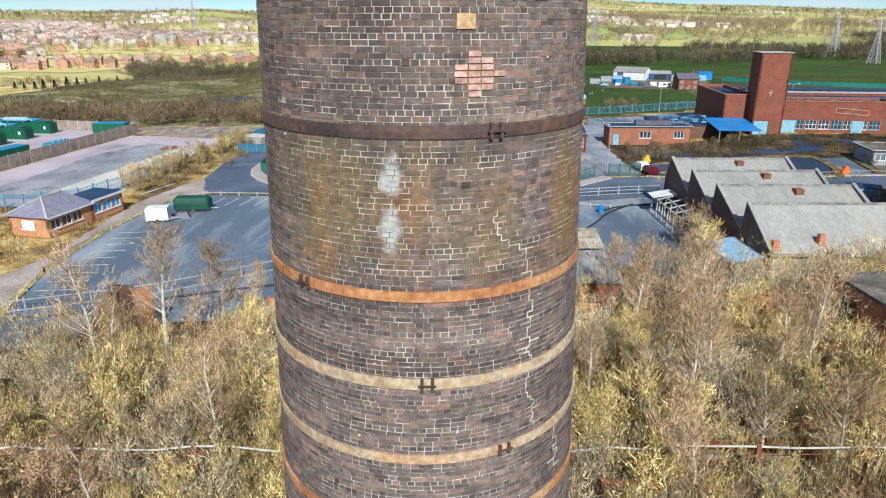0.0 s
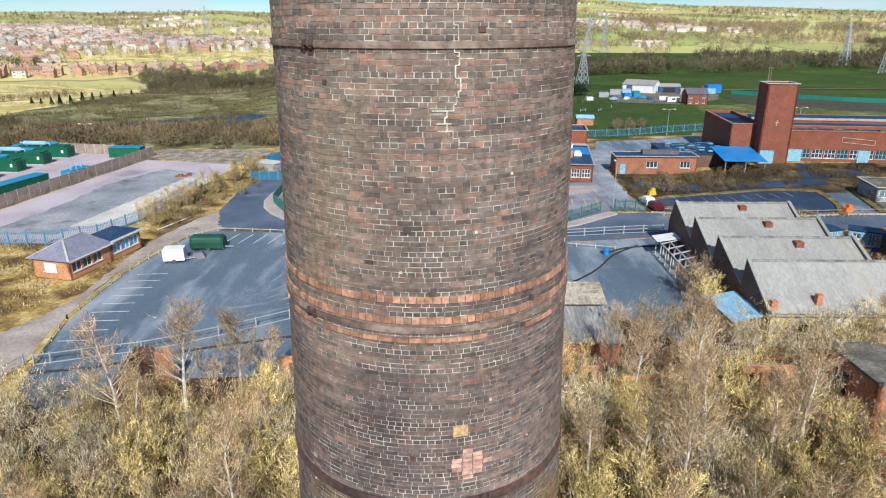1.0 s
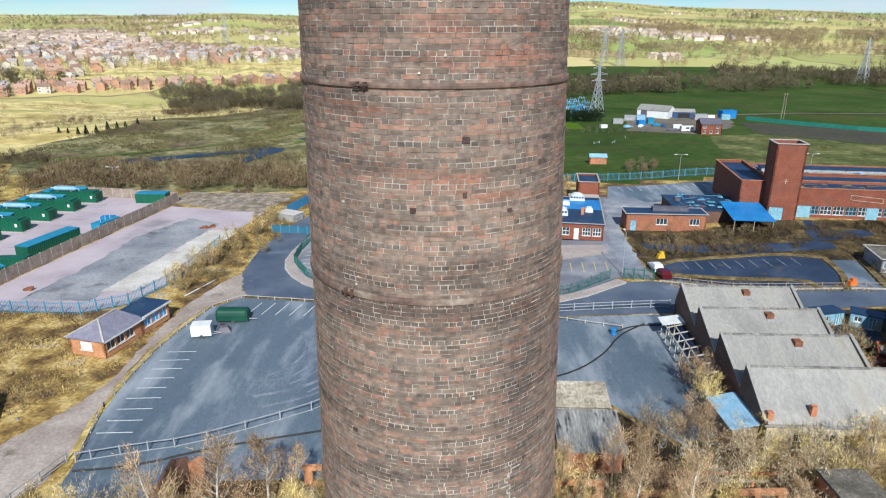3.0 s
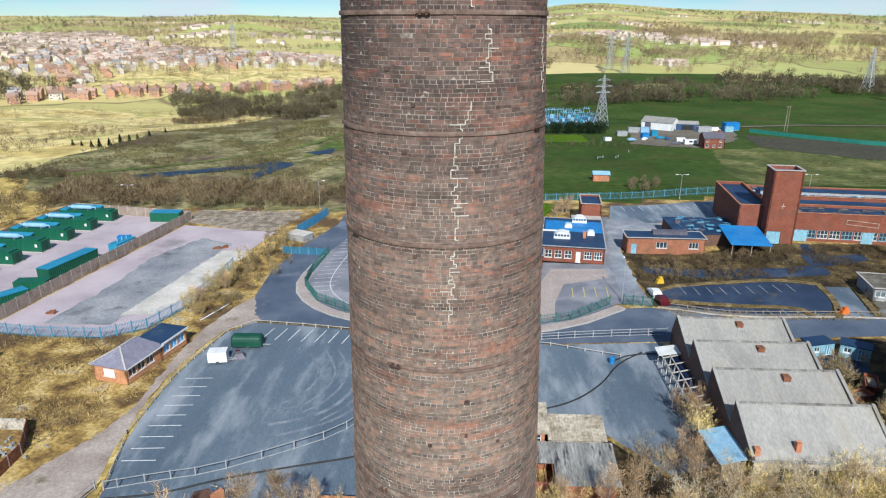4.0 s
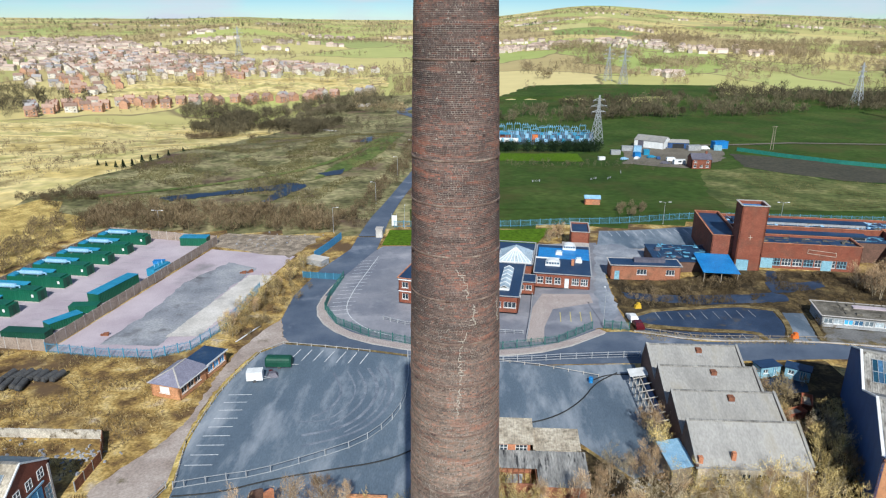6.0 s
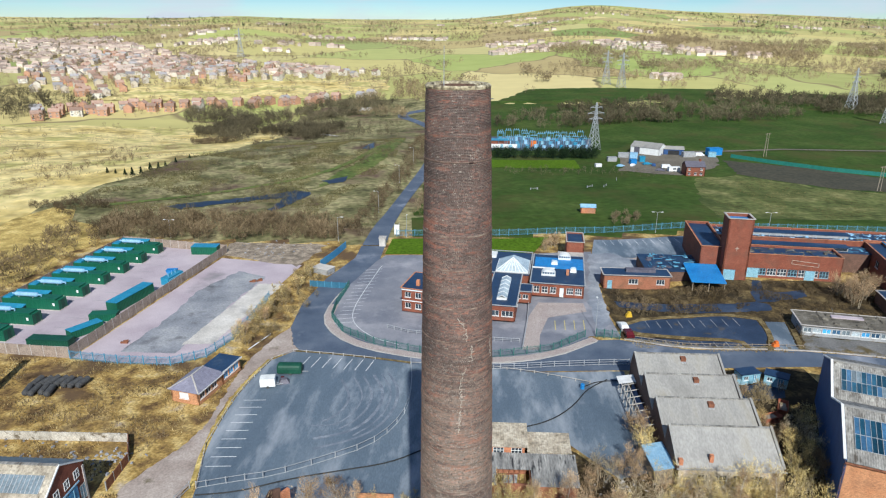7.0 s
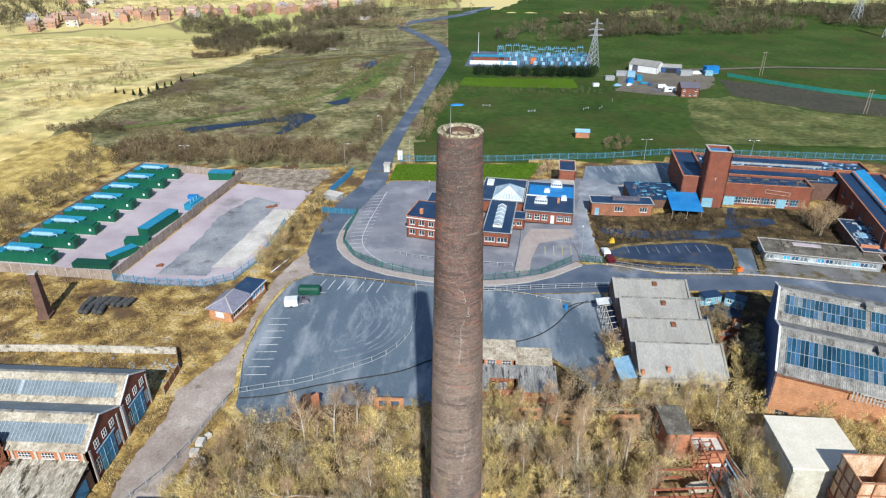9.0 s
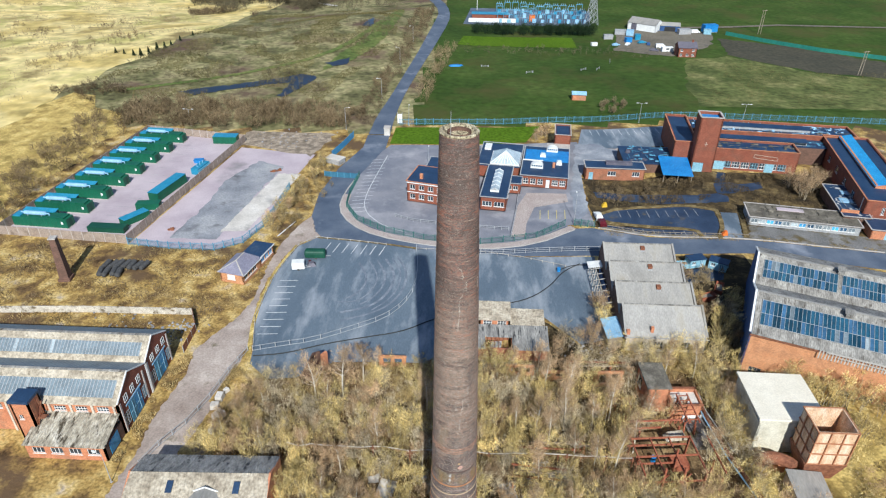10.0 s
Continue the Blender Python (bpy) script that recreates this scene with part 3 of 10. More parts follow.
        if hgt:
            m.f += [(o, o + 2, o + 6, o + 4), (o + 1, o, o + 4, o + 5), (o + 2, o + 3, o + 7, o + 6)]
        else:
            m.f.append((o, o + 1, o + 3, o + 2))
    if parent:
        return part(name, m, material, parent, label)
    return solid(name, m, material, label, category, kind=kind)


def rounded(pts, times=2):
    """An open line with its corners cut smooth."""
    for _ in range(times):
        q = [pts[0]]
        for a, b in zip(pts[:-1], pts[1:]):
            q += [(a[0] * 0.75 + b[0] * 0.25, a[1] * 0.75 + b[1] * 0.25), (a[0] * 0.25 + b[0] * 0.75, a[1] * 0.25 + b[1] * 0.75)]
        pts = q + [pts[-1]]
    return pts

# ---- ground, roads, yards ----
def fields_material():
    """Far farmland: a patchwork of straw, pale green and tan fields with darker hedge lines."""
    m = surf("far_fields", [(0.40, 0.35, 0.14), (0.58, 0.50, 0.22)], 0.004, 1.0, fine=0.03, fine_amt=0.3, bump=0, world_co=True, spec=0.05)
    n, l = m.node_tree.nodes, m.node_tree.links
    b = n["Principled BSDF"]
    old = b.inputs["Base Color"].links[0].from_socket
    g = n.new("ShaderNodeNewGeometry")
    sc = n.new("ShaderNodeVectorMath")
    sc.operation = "MULTIPLY"
    sc.inputs[1].default_value = (0.0075, 0.0045, 0)
    l.new(g.outputs["Position"], sc.inputs[0])
    no = n.new("ShaderNodeTexNoise")
    no.inputs["Scale"].default_value = 2.0
    l.new(sc.outputs["Vector"], no.inputs["Vector"])
    ad = n.new("ShaderNodeMixRGB")
    ad.inputs["Fac"].default_value = 0.3
    l.new(sc.outputs["Vector"], ad.inputs["Color1"])
    l.new(no.outputs["Color"], ad.inputs["Color2"])
    v = n.new("ShaderNodeTexVoronoi")
    v.inputs["Scale"].default_value = 1.0
    l.new(ad.outputs["Color"], v.inputs["Vector"])
    sp = n.new("ShaderNodeSeparateColor")
    l.new(v.outputs["Color"], sp.inputs["Color"])
    r = ramp_node(n, [(0.62, 0.51, 0.22), (0.33, 0.41, 0.12), (0.68, 0.56, 0.27), (0.20, 0.30, 0.085), (0.58, 0.48, 0.20), (0.40, 0.30, 0.16), (0.44, 0.47, 0.15)], 0.1, 0.9)
    l.new(sp.outputs["Red"], r.inputs["Fac"])
    m1 = n.new("ShaderNodeMixRGB")
    m1.inputs["Fac"].default_value = 0.8
    l.new(old, m1.inputs["Color1"])
    l.new(r.outputs["Color"], m1.inputs["Color2"])
    e = n.new("ShaderNodeTexVoronoi")
    e.feature = "DISTANCE_TO_EDGE"
    e.inputs["Scale"].default_value = 1.0
    l.new(ad.outputs["Color"], e.inputs["Vector"])
    mr = n.new("ShaderNodeMapRange")
    mr.inputs["From Min"].default_value, mr.inputs["From Max"].default_value = 0.016, 0.004
    l.new(e.outputs["Distance"], mr.inputs["Value"])
    m2 = n.new("ShaderNodeMixRGB")
    m2.inputs["Color2"].default_value = (0.26, 0.21, 0.11, 1)
    l.new(mr.outputs["Result"], m2.inputs["Fac"])
    l.new(m1.outputs["Color"], m2.inputs["Color1"])
    l.new(m2.outputs["Color"], b.inputs["Base Color"])
    return m


FIELDS = fields_material()


def ground_sheet():
    radii = [3.0]
    while radii[-1] < 4850:
        radii.append(radii[-1] + max(4.0, 0.03 * radii[-1]))
    n = 288
    vs, fs, mi = [(0, 0, h(0, 0))], [], []

    def kind(x, y):
        edge = 26 * noise.noise(Vector((x / 60, y / 60, 2.0)))
        if x > 480 or x < -330 or y < -250 or y > (560 + 0.35 * abs(x - 60) if x > 20 else (640 if x > -150 else 430)) + edge:
            return 3
        if y < (183 if x > -26 else 174) and -150 < x:
            return 0
        return 1 if x < -20 else 2
    for r in radii:
        for k in range(n):
            a = 2 * math.pi * k / n
            x, y = r * math.sin(a), r * math.cos(a)
            vs.append((x, y, h(x, y)))
    for k in range(n):
        fs.append((0, 1 + (k + 1) % n, 1 + k))
        mi.append(0)
    for i in range(len(radii) - 1):
        for k in range(n):
            a, b = 1 + i * n + k, 1 + i * n + (k + 1) % n
            fs.append((a, b, b + n, a + n))
            am = 2 * math.pi * (k + 0.5) / n
            rm = (radii[i] + radii[i + 1]) / 2
            mi.append(kind(rm * math.sin(am), rm * math.cos(am)))
    me = bpy.data.meshes.new("ground")
    me.from_pydata(vs, [], fs)
    for q in (SCRUB, HEATH_SHADED, PITCH_SHADED, FIELDS):
        me.materials.append(q)
    me.polygons.foreach_set("material_index", mi)
    me.polygons.foreach_set("use_smooth", [True] * len(mi))
    return tagged(new("ground", me), "rough grass, scrub and farmland reaching the horizon", "ground", kind="structure")


ground_sheet()

# land round the site
drape("straw_field", [(-163, 166), (-164, 200), (-160, 235), (-152, 268), (-147, 320), (-144, 400), (-136, 470), (-170, 500), (-260, 500), (-340, 470), (-420, 430), (-420, 150), (-260, 120), (-190, 120)], STRAW, "sunlit straw-yellow rough pasture", "field", 0.10, 7, ragged=7)
drape("golden_heath", [(-168, 118), (-123, 94), (-121, 168), (-127, 188), (-138, 196), (-146, 203), (-158, 206), (-168, 180)], GOLD_GRASS, "golden rough grass between compound and field", "ground", 0.08, 4, ragged=8)
drape("pasture_field", [(-22, 206), (90, 204), (150, 203), (220, 205), (225, 280), (205, 290), (140, 322), (92, 288), (60, 282), (4, 296), (-12, 280)], PITCH_SHADED, "green horse paddock, darkened for cloud shade", "field", 0.09, 10, ragged=2)
drape("far_pasture", [(28, 420), (110, 372), (200, 372), (330, 372), (330, 480), (230, 488), (164, 466), (104, 464), (40, 424)], PITCH_SHADED, "green pasture behind the farm, darkened for cloud shade", "field", 0.12, 14, ragged=3)
drape("hill_pasture", [(20, 600), (30, 530), (100, 560), (160, 606), (205, 590), (225, 600), (250, 700), (196, 700), (126, 695), (56, 690)], PITCH_SHADED, "green hill pasture, darkened for cloud shade", "field", 0.3, 16, ragged=4)
drape("rough_pasture", [(88, 205), (230, 206), (300, 240), (300, 300), (215, 283), (186, 254), (158, 262), (127, 292), (104, 284), (92, 240)], ROUGH_GRASS, "pale tussocky pasture beside the farm", "field", 0.115, 10, ragged=3)
drape("farm_track", [(106, 356), (145, 361), (180, 369), (300, 366), (300, 363), (180, 365.5), (146, 357.5), (106, 352.5)], MUD, "pale stony farm track", "track", 0.3, 10)
drape("golden_bank", [(44, 20), (60, 20), (90, 30), (90, 46), (66, 50), (52, 56), (49, 52), (47, 47), (60, 46.5), (60, 24)], GOLD_GRASS, "golden rough grass round the plant building", "ground", 0.05, 5, ragged=1)
drape("paddock_earth", [(134, 332), (128, 294), (158, 264), (186, 256), (205, 282), (167, 316)], EARTH, "churned dark earth paddock", "field", 0.14, 10, ragged=2)
drape("allotment_strip", [(-8, 305), (54, 305), (54, 328), (-5, 326)], LAWN, "green grass strips by the substation", "field", 0.16, 10, ragged=1)
drape("lawn", [(-26.5, 163), (-9, 163), (19, 166), (25, 181), (-26, 178)], LAWN, "bright mown lawn", "lawn", 0.07, 6)
drape("rubble_ground", [(-78, 172), (-46, 172), (-50, 152), (-76, 160)], RUBBLE, "rubble-strewn bare ground", "ground", 0.06, 6, ragged=2)
drape("farm_yard", [(72, 300), (80, 335), (92, 356), (118, 350), (134, 342), (128, 320), (112, 300), (98, 290)], MUD, "bare earth farm yard", "yard", 0.18, 8, ragged=3)
drape("woodland_floor", [(-44, 14), (-40, 40), (-38, 50), (-26, 49), (-14, 52), (0, 53), (24, 60), (30, 57), (50, 50), (60, 20), (40, -20), (-40, -20)], LEAF_LITTER, "brown leaf litter under scrub woodland", "ground", 0.03, 6, ragged=1.5)
for pts in ([(-118, 211), (-112, 216), (-96, 224), (-73, 240), (-66, 236), (-71, 218), (-74, 208), (-77, 210), (-76, 228), (-95, 218), (-110, 209)], [(-67, 256), (-57, 266), (-57, 256), (-63, 252)], [(-60, 321), (-57, 348), (-53, 318)]):
    drape("pool", pts, WATER, "dark shallow marsh pool", "pool", 0.22, 8, ragged=1.5)
drape("greenway", rounded([(-68, 242), (-52, 269), (-43, 310), (-43, 393), (-50, 405), (-51, 306), (-63, 272)], 1), RIDE, "grassy ride over the heath", "ground", 0.2, 10, ragged=1.5)
drape("straw_field", [(-348, 656), (-240, 652), (-136, 676), (-193, 791), (-283, 736)], STRAW, "bright straw field between rows of houses", "field", 0.5, 14, ragged=3)
drape("flash", [(-112, 585), (-97, 580), (-97, 596), (-110, 596)], PALE, "pale pool in the valley", "pool", 0.4, 10, ragged=2)

drape("ridge_path", rounded([(-129, 470), (-116, 452), (-104, 436), (-96, 428), (-94, 431), (-102, 440), (-114, 456), (-127, 474)], 1), PALE, "pale worn path over the mound", "path", 0.3, 8, ragged=0.6)
drape("heath_path", rounded([(-140, 214), (-112, 230), (-92, 248), (-72, 268), (-58, 300), (-52, 340), (-49.6, 340), (-55, 299), (-69.5, 266), (-90, 245.5), (-111, 227), (-139, 211)], 1), RIDE, "trodden green path over the heath", "path", 0.26, 8, ragged=0.8)

# site surfaces
drape("derelict_ground", [(33.4, 108), (33.8, 137.6), (52, 137.6), (66, 141), (104, 141), (100, 108), (118, 102), (118, 94), (70, 102), (46, 104.5)], DERELICT, "dark overgrown ground before the bath house", "ground", 0.035, 6, ragged=1)
drape("ruin_ground", [(14.5, 53), (16.4, 69), (23, 60.4), (30.4, 62.5), (31.2, 56.5), (22, 53)], DERELICT, "brown rubble-strewn ground beside the ruin", "ground", 0.07, 4, ragged=0.8)
drape("works_ground", [(47.5, 56), (47.5, 94.6), (66, 94), (68, 60)], DERELICT, "dark littered ground between the sheds", "ground", 0.03, 6)
drape("car_park", [(-41.0, 56.3), (-43.6, 66.8), (-44.0, 80), (-43.2, 88), (-41.4, 96.3), (-37.8, 100.2), (-28.9, 98.8), (-19.6, 97.0), (-12, 95.4), (5, 94.6), (13.2, 93.3), (31, 93.4), (30.6, 84), (30.3, 62), (24, 60), (17, 69.5), (3, 69.5), (2, 54), (-12.5, 54), (-24.4, 53.4), (-30.8, 48.9), (-36, 48.4), (-40.4, 52.5)], ASPHALT, "blue-grey asphalt car park with dusty streaks", "car park", 0.06, 5)
road_w = [(-35, 171), (-35, 160), (-40, 143), (-42.4, 125.2), (-41.6, 112), (-38.8, 103.5), (-35.6, 99.6)]
road_i = [(27.8, 107), (17.8, 99.4), (3.7, 96.4), (-10.3, 97.9), (-23.6, 101.9), (-30.3, 107.3), (-34.6, 114.8), (-34.9, 125), (-32.2, 138.7), (-27.4, 158), (-27.4, 171)]
drape("access_road", road_w + [(-18.3, 96.3), (3.7, 93.6), (32.2, 93.8), (52, 95.2), (70, 94.5), (100, 88), (150, 75), (150, 82), (101, 96), (67, 101.3), (46, 103.5), (32.5, 107.4)] + road_i, ROAD, "grey asphalt access road round the offices", "road", 0.045, 5)
drape("lane", rounded([(-34.8, 171), (-34.3, 190), (-32, 210), (-29.2, 251), (-25.9, 292), (-22.5, 355), (-22.1, 398), (-30, 440), (-50, 500), (-70, 540), (-60, 565), (-27, 582), (15, 630), (18, 622), (-20, 572), (-52, 555), (-60, 538), (-43, 500), (-22, 440), (-15.2, 399), (-14.3, 359), (-19.5, 294), (-23.2, 257), (-26.4, 218), (-27.6, 190), (-27.4, 171)], 1), ROAD, "long straight asphalt lane leaving the site", "road", 0.26, 6)
drape("track", [(-53.2, 14), (-53.2, 22.3), (-52.4, 30), (-52.8, 37.5), (-51.5, 49), (-52.4, 56), (-47.4, 66.7), (-45.9, 73), (-46.5, 86.7), (-46, 97), (-44, 106), (-41.6, 112), (-38.8, 103.5), (-36.6, 100.6), (-41.2, 98.2), (-43.6, 91.8), (-45.1, 80), (-44.6, 70.9), (-42.4, 59.6), (-42.4, 51), (-43, 43.6), (-45, 33), (-47.2, 22.7), (-48, 14)], TRACK, "worn pale concrete track with moss", "road", 0.05, 4, ragged=0.5)
drape("compound_paving", [(-118.6, 97.8), (-83.9, 95), (-75.5, 162.4), (-110.8, 168.9)], PAVING, "mauve-grey paved compound", "yard", 0.06, 8)
drape("yard_paving", [(-83.6, 95), (-72.8, 93.6), (-61.5, 93.5), (-55.9, 97.2), (-53.4, 105.4), (-52.6, 130), (-49.5, 153), (-75, 157.5)], PAVING, "mauve-grey paved yard", "yard", 0.055, 8)
drape("yard_asphalt", [(-74.6, 98), (-63, 98), (-59.6, 128), (-57, 143), (-66, 147), (-72, 132), (-72, 118)], CONC_GREY, "patched grey asphalt in the yard", "yard", 0.08, 6, ragged=1)
drape("yard_concrete", [(-63, 102), (-56.6, 103), (-50.5, 138), (-57.5, 138)], PALE, "pale concrete strip in the yard", "yard", 0.10, 6, ragged=0.6)
drape("office_yard", [(-33.4, 117.3), (-29.2, 109.7), (-20.9, 103.6), (-10.5, 99.9), (3.7, 98.6), (17.9, 102.1), (25.8, 108.3), (27, 109), (33.5, 108.5), (33, 118), (33, 140), (36, 160), (36, 166), (-9, 162.5), (-26, 162), (-28, 157), (-33, 137)], YARD_PALE, "pale dusty asphalt yard round the offices", "yard", 0.065, 6)
drape("office_parking", [(11.5, 103), (14, 120), (17, 128), (28, 127), (28, 122), (18.5, 119), (15.8, 110), (15, 103)], FOOTWAY, "pale paved forecourt before the offices", "pavement", 0.09, 4)
drape("parking_bay", [(16, 104), (17, 113), (19, 117), (28, 118), (28, 110), (22, 106)], YARD_PALE, "grey asphalt visitor parking", "parking", 0.095, 4)
drape("back_car_park", [(35, 159), (39, 178), (74, 180), (68, 162)], ASPHALT, "dark asphalt rear car park with white bays", "car park", 0.07, 6)
drape("concrete_apron", [(35, 160), (52, 161.5), (51, 150), (38, 149), (35, 140)], TRACK, "pale dusty concrete apron", "yard", 0.09, 5, ragged=1)
drape("derelict_car_park", [(34.9, 113.9), (38.5, 116.8), (41.8, 118.1), (58.6, 119.2), (65.6, 116.3), (65.1, 108.8), (62.2, 102.6), (58.8, 104.0), (58.4, 107.0), (37.8, 111.2)], ASPHALT_OLD, "dark cracked asphalt derelict car park", "car park", 0.07, 4, ragged=0.4)
drape("derelict_bay_row", [(35.6, 109.2), (58.2, 106.0), (58.0, 103.4), (36.8, 106.0)], ASPHALT_OLD, "dark asphalt strip of overgrown parking bays", "car park", 0.07, 4, ragged=0.3)
drape("derelict_lane", [(35.8, 128.6), (43.6, 127.5), (63.2, 125.8), (69.8, 126.5), (72.1, 124.7), (71.6, 121.3), (63.8, 120.8), (53.4, 121.2), (42.8, 123.3), (36.3, 124.9)], ASPHALT_OLD, "overgrown dark asphalt lane", "road", 0.075, 4, ragged=0.6)
drape("derelict_path", [(74.1, 140.6), (76.1, 140.6), (74.4, 134.1), (77.6, 132.6), (84.5, 134.6), (83.5, 130.5), (79.7, 128.5), (73.6, 126.6), (69.6, 126.4), (70.5, 132.1)], ASPHALT_OLD, "narrow dark asphalt path through weeds", "road", 0.08, 4, ragged=0.5)
drape("derelict_slip", [(67.2, 115.3), (71.4, 114.8), (68.5, 101.8), (64.1, 101.7)], ASPHALT, "pale blue-grey asphalt slip between mossy kerbs", "road", 0.078, 4, ragged=0.3)
drape("dusty_passage", [(35.0, 163.4), (42.2, 164.6), (50.0, 157.4), (48.0, 149.3), (40.5, 149.0), (35.6, 145.0), (33.6, 135), (33.0, 116.0), (29.0, 111.5), (29.3, 128.2), (31.6, 140)], DUST, "white dried dust over the yard passage", "yard", 0.10, 4, ragged=1.2)
for pts in ([(34.4, 110.9), (46, 109.0), (58.6, 106.6), (59.0, 102.8)], [(34.6, 114.4), (41.8, 119.0), (58.6, 120.2), (66.4, 116.8)], [(66.4, 116.8), (65.8, 108.8), (63.0, 101.8)], [(72.2, 114.8), (69.4, 101.8)]):
    ribbon("moss_edge", rounded(pts, 1), 1.1, WEEDY, "weedy tan kerb line of the derelict car park", "verge", off=0.10, hgt=0.1)
drape("derelict_yard", [(70, 102), (72, 108), (100, 104), (118, 100), (118, 93), (100, 96)], CONC_MOSS, "mossy grey concrete yard", "yard", 0.06, 5, ragged=1)
drape("roadside_strip", [(48, 86), (62, 92), (58, 84), (50, 82)], ASPHALT_OLD, "dark asphalt passage between sheds", "yard", 0.05, 5, ragged=1.5)


def kerb_line(pts, label):
    ribbon("kerb", rounded(pts, 1), 0.35, KERB, label, "kerb", off=0.0, hgt=0.17)


footway_c = [(27.6, 107.6), (17.8, 100.6), (3.7, 97.5), (-10.4, 98.8), (-22.5, 102.6), (-29.8, 108.4), (-34.0, 116), (-34.0, 125)]
ribbon("pavement", rounded(footway_c, 2), 2.0, FOOTWAY, "raised pinkish footway along the road bend", "pavement", off=0.05, hgt=0.12)
kerb_line([(27.8, 106.4), (17.8, 99.4), (3.7, 96.3), (-10.3, 97.7), (-22.8, 101.5), (-30.5, 107.6), (-35.1, 116), (-35.2, 126), (-33, 138)], "concrete kerb of the footway")
kerb_line([(34, 107.6), (46, 104), (67, 101.8), (100, 96.6)], "mossy concrete kerb of the derelict car park")
ribbon("verge", [(35, 108), (46, 104.8), (67, 102.6), (100, 97.4)], 1.2, CONC_MOSS, "mossy grass verge", "verge", off=0.08)


# mossy edges of the car park
ribbon("moss_edge", rounded([(-41.4, 54.5), (-43.9, 66.8), (-44.4, 80), (-43.6, 88), (-41.9, 96.5)], 1), 0.8, GOLD_GRASS, "mossy yellow edge of the car park", "verge", off=0.085)
ribbon("moss_edge", rounded([(-37.4, 100.6), (-28.9, 99.4), (-19.6, 97.6), (-12, 96.0)], 1), 0.8, WEEDY, "weedy edge of the car park", "verge", off=0.085)
ribbon("moss_edge", rounded([(-44, 42), (-42.6, 49), (-41.2, 54)], 1), 1.5, SCRUB, "mossy verge beside the track", "verge", off=0.085)


# dust swept into arcs by turning wheels
DUSTY = surf("dusty_asphalt", [(0.110, 0.135, 0.175), (0.175, 0.200, 0.240), (0.27, 0.29, 0.325)], 0.35, 0.8, fine=4, fine_amt=0.2, world_co=True)
for k, (dx, w) in enumerate(((1.6, 0.5), (2.9, 0.35), (4.4, 0.6), (6.4, 0.4), (8.2, 0.3), (10.6, 0.45))):
    arc = [(-24.5 - 0.55 * dx + 0.4 * k, 64.8 + 1.0 * dx), (-17.2 - 0.8 * dx, 68.6 + 0.55 * dx), (-13.4 - dx, 73.4 + 0.2 * dx), (-11.6 - dx, 79.5), (-11.8 - dx, 86.5 - 0.3 * dx), (-14.5 - dx, 92.0 - 0.3 * dx)]
    ribbon("dust_arc", rounded(arc[k % 2:], 3), w, DUSTY, "pale dust arc left by turning wheels", "road marking", off=0.068 + 0.002 * k, step=1.5)


# painted lines, one object for each set of bays
def line_set(name, segs, width, material, label, parent=None):
    m = M()
    for (x0, y0), (x1, y1) in segs:
        a, b = Vector((x0, y0)), Vector((x1, y1))
        d = (b - a).normalized()
        s = Vector((-d.y, d.x)) * width / 2
        m.add([(*q, h(q.x, q.y) + 0.115) for q in (a - s, b - s, b + s, a + s)], [(0, 1, 2, 3)])
    return solid(name, m, material, label, "road marking", kind="structure")


bays = []
for i in range(9):
    y = 61.6 + 2.42 * i
    bays.append(((-41.6 - 0.05 * i, y - 0.25), (-37.3 - (0.6 if 3 < i else 0.15) * 1.0, y)))
for i in range(7):
    x = -34.0 + 2.3 * i
    bays.append(((x + 0.4, 98.0 - 0.25 * i), (x - 0.6, 93.6 - 0.25 * i)))
line_set("bay_marking", bays, 0.14, PAINT_W, "worn white parking bay lines")
line_set("bay_marking", [((-32.5 + 0.14 * i, 114 + 2.35 * i), (-27.4 + 0.14 * i, 115 + 2.35 * i)) for i in range(16)], 0.13, PAINT_W, "white parking bay lines beside the offices")
line_set("lane_marking", list(zip(rounded([(-26, 153), (-29, 125), (-28, 115), (-22, 107), (-15, 103.5)], 2)[:-1], rounded([(-26, 153), (-29, 125), (-28, 115), (-22, 107), (-15, 103.5)], 2)[1:])), 0.14, PAINT_W, "white edge line of the office yard")
line_set("bay_marking", [((42 + 2.5 * i, 172.5), (41.6 + 2.5 * i, 177.5)) for i in range(12)], 0.14, PAINT_W, "white rear car park bay lines")
line_set("bay_marking", [((41 + 2.5 * i, 113.6), (40.8 + 2.5 * i, 117.4)) for i in range(9)] + [((38 + 2.5 * i, 105.6 - 0.28 * i), (37.8 + 2.5 * i, 108.2 - 0.28 * i)) for i in range(8)], 0.13, PAINT_FADED, "faded white bay lines on old asphalt")
line_set("bay_marking", [((-96.5 + 0.18 * i, 103.6 + 5.2 * i), (-91.5 + 0.18 * i, 103.2 + 5.2 * i)) for i in range(11)], 0.14, PAINT_FADED, "white bay lines in the compound")
line_set("bay_marking", [((-67.5 + 0.33 * i, 104 + 3.1 * i), (-62.5 + 0.33 * i, 104 + 3.1 * i)) for i in range(12)], 0.12, PAINT_FADED, "faded white bay lines in the yard")
line_set("bay_marking", [((19.5 + 2.2 * i, 112.2), (19.9 + 2.2 * i, 117.2)) for i in range(4)], 0.18, PAINT_Y, "yellow hatched bay lines")
line_set("stop_line", [((-47.8, 100.6), (-45.2, 108.4))], 0.35, PAINT_W, "white stop line on the track")

# ---- chimney ----
CH_X, CH_Y, CH_TOP, COURSE = -0.32, 11.0, 63.6, 0.0775


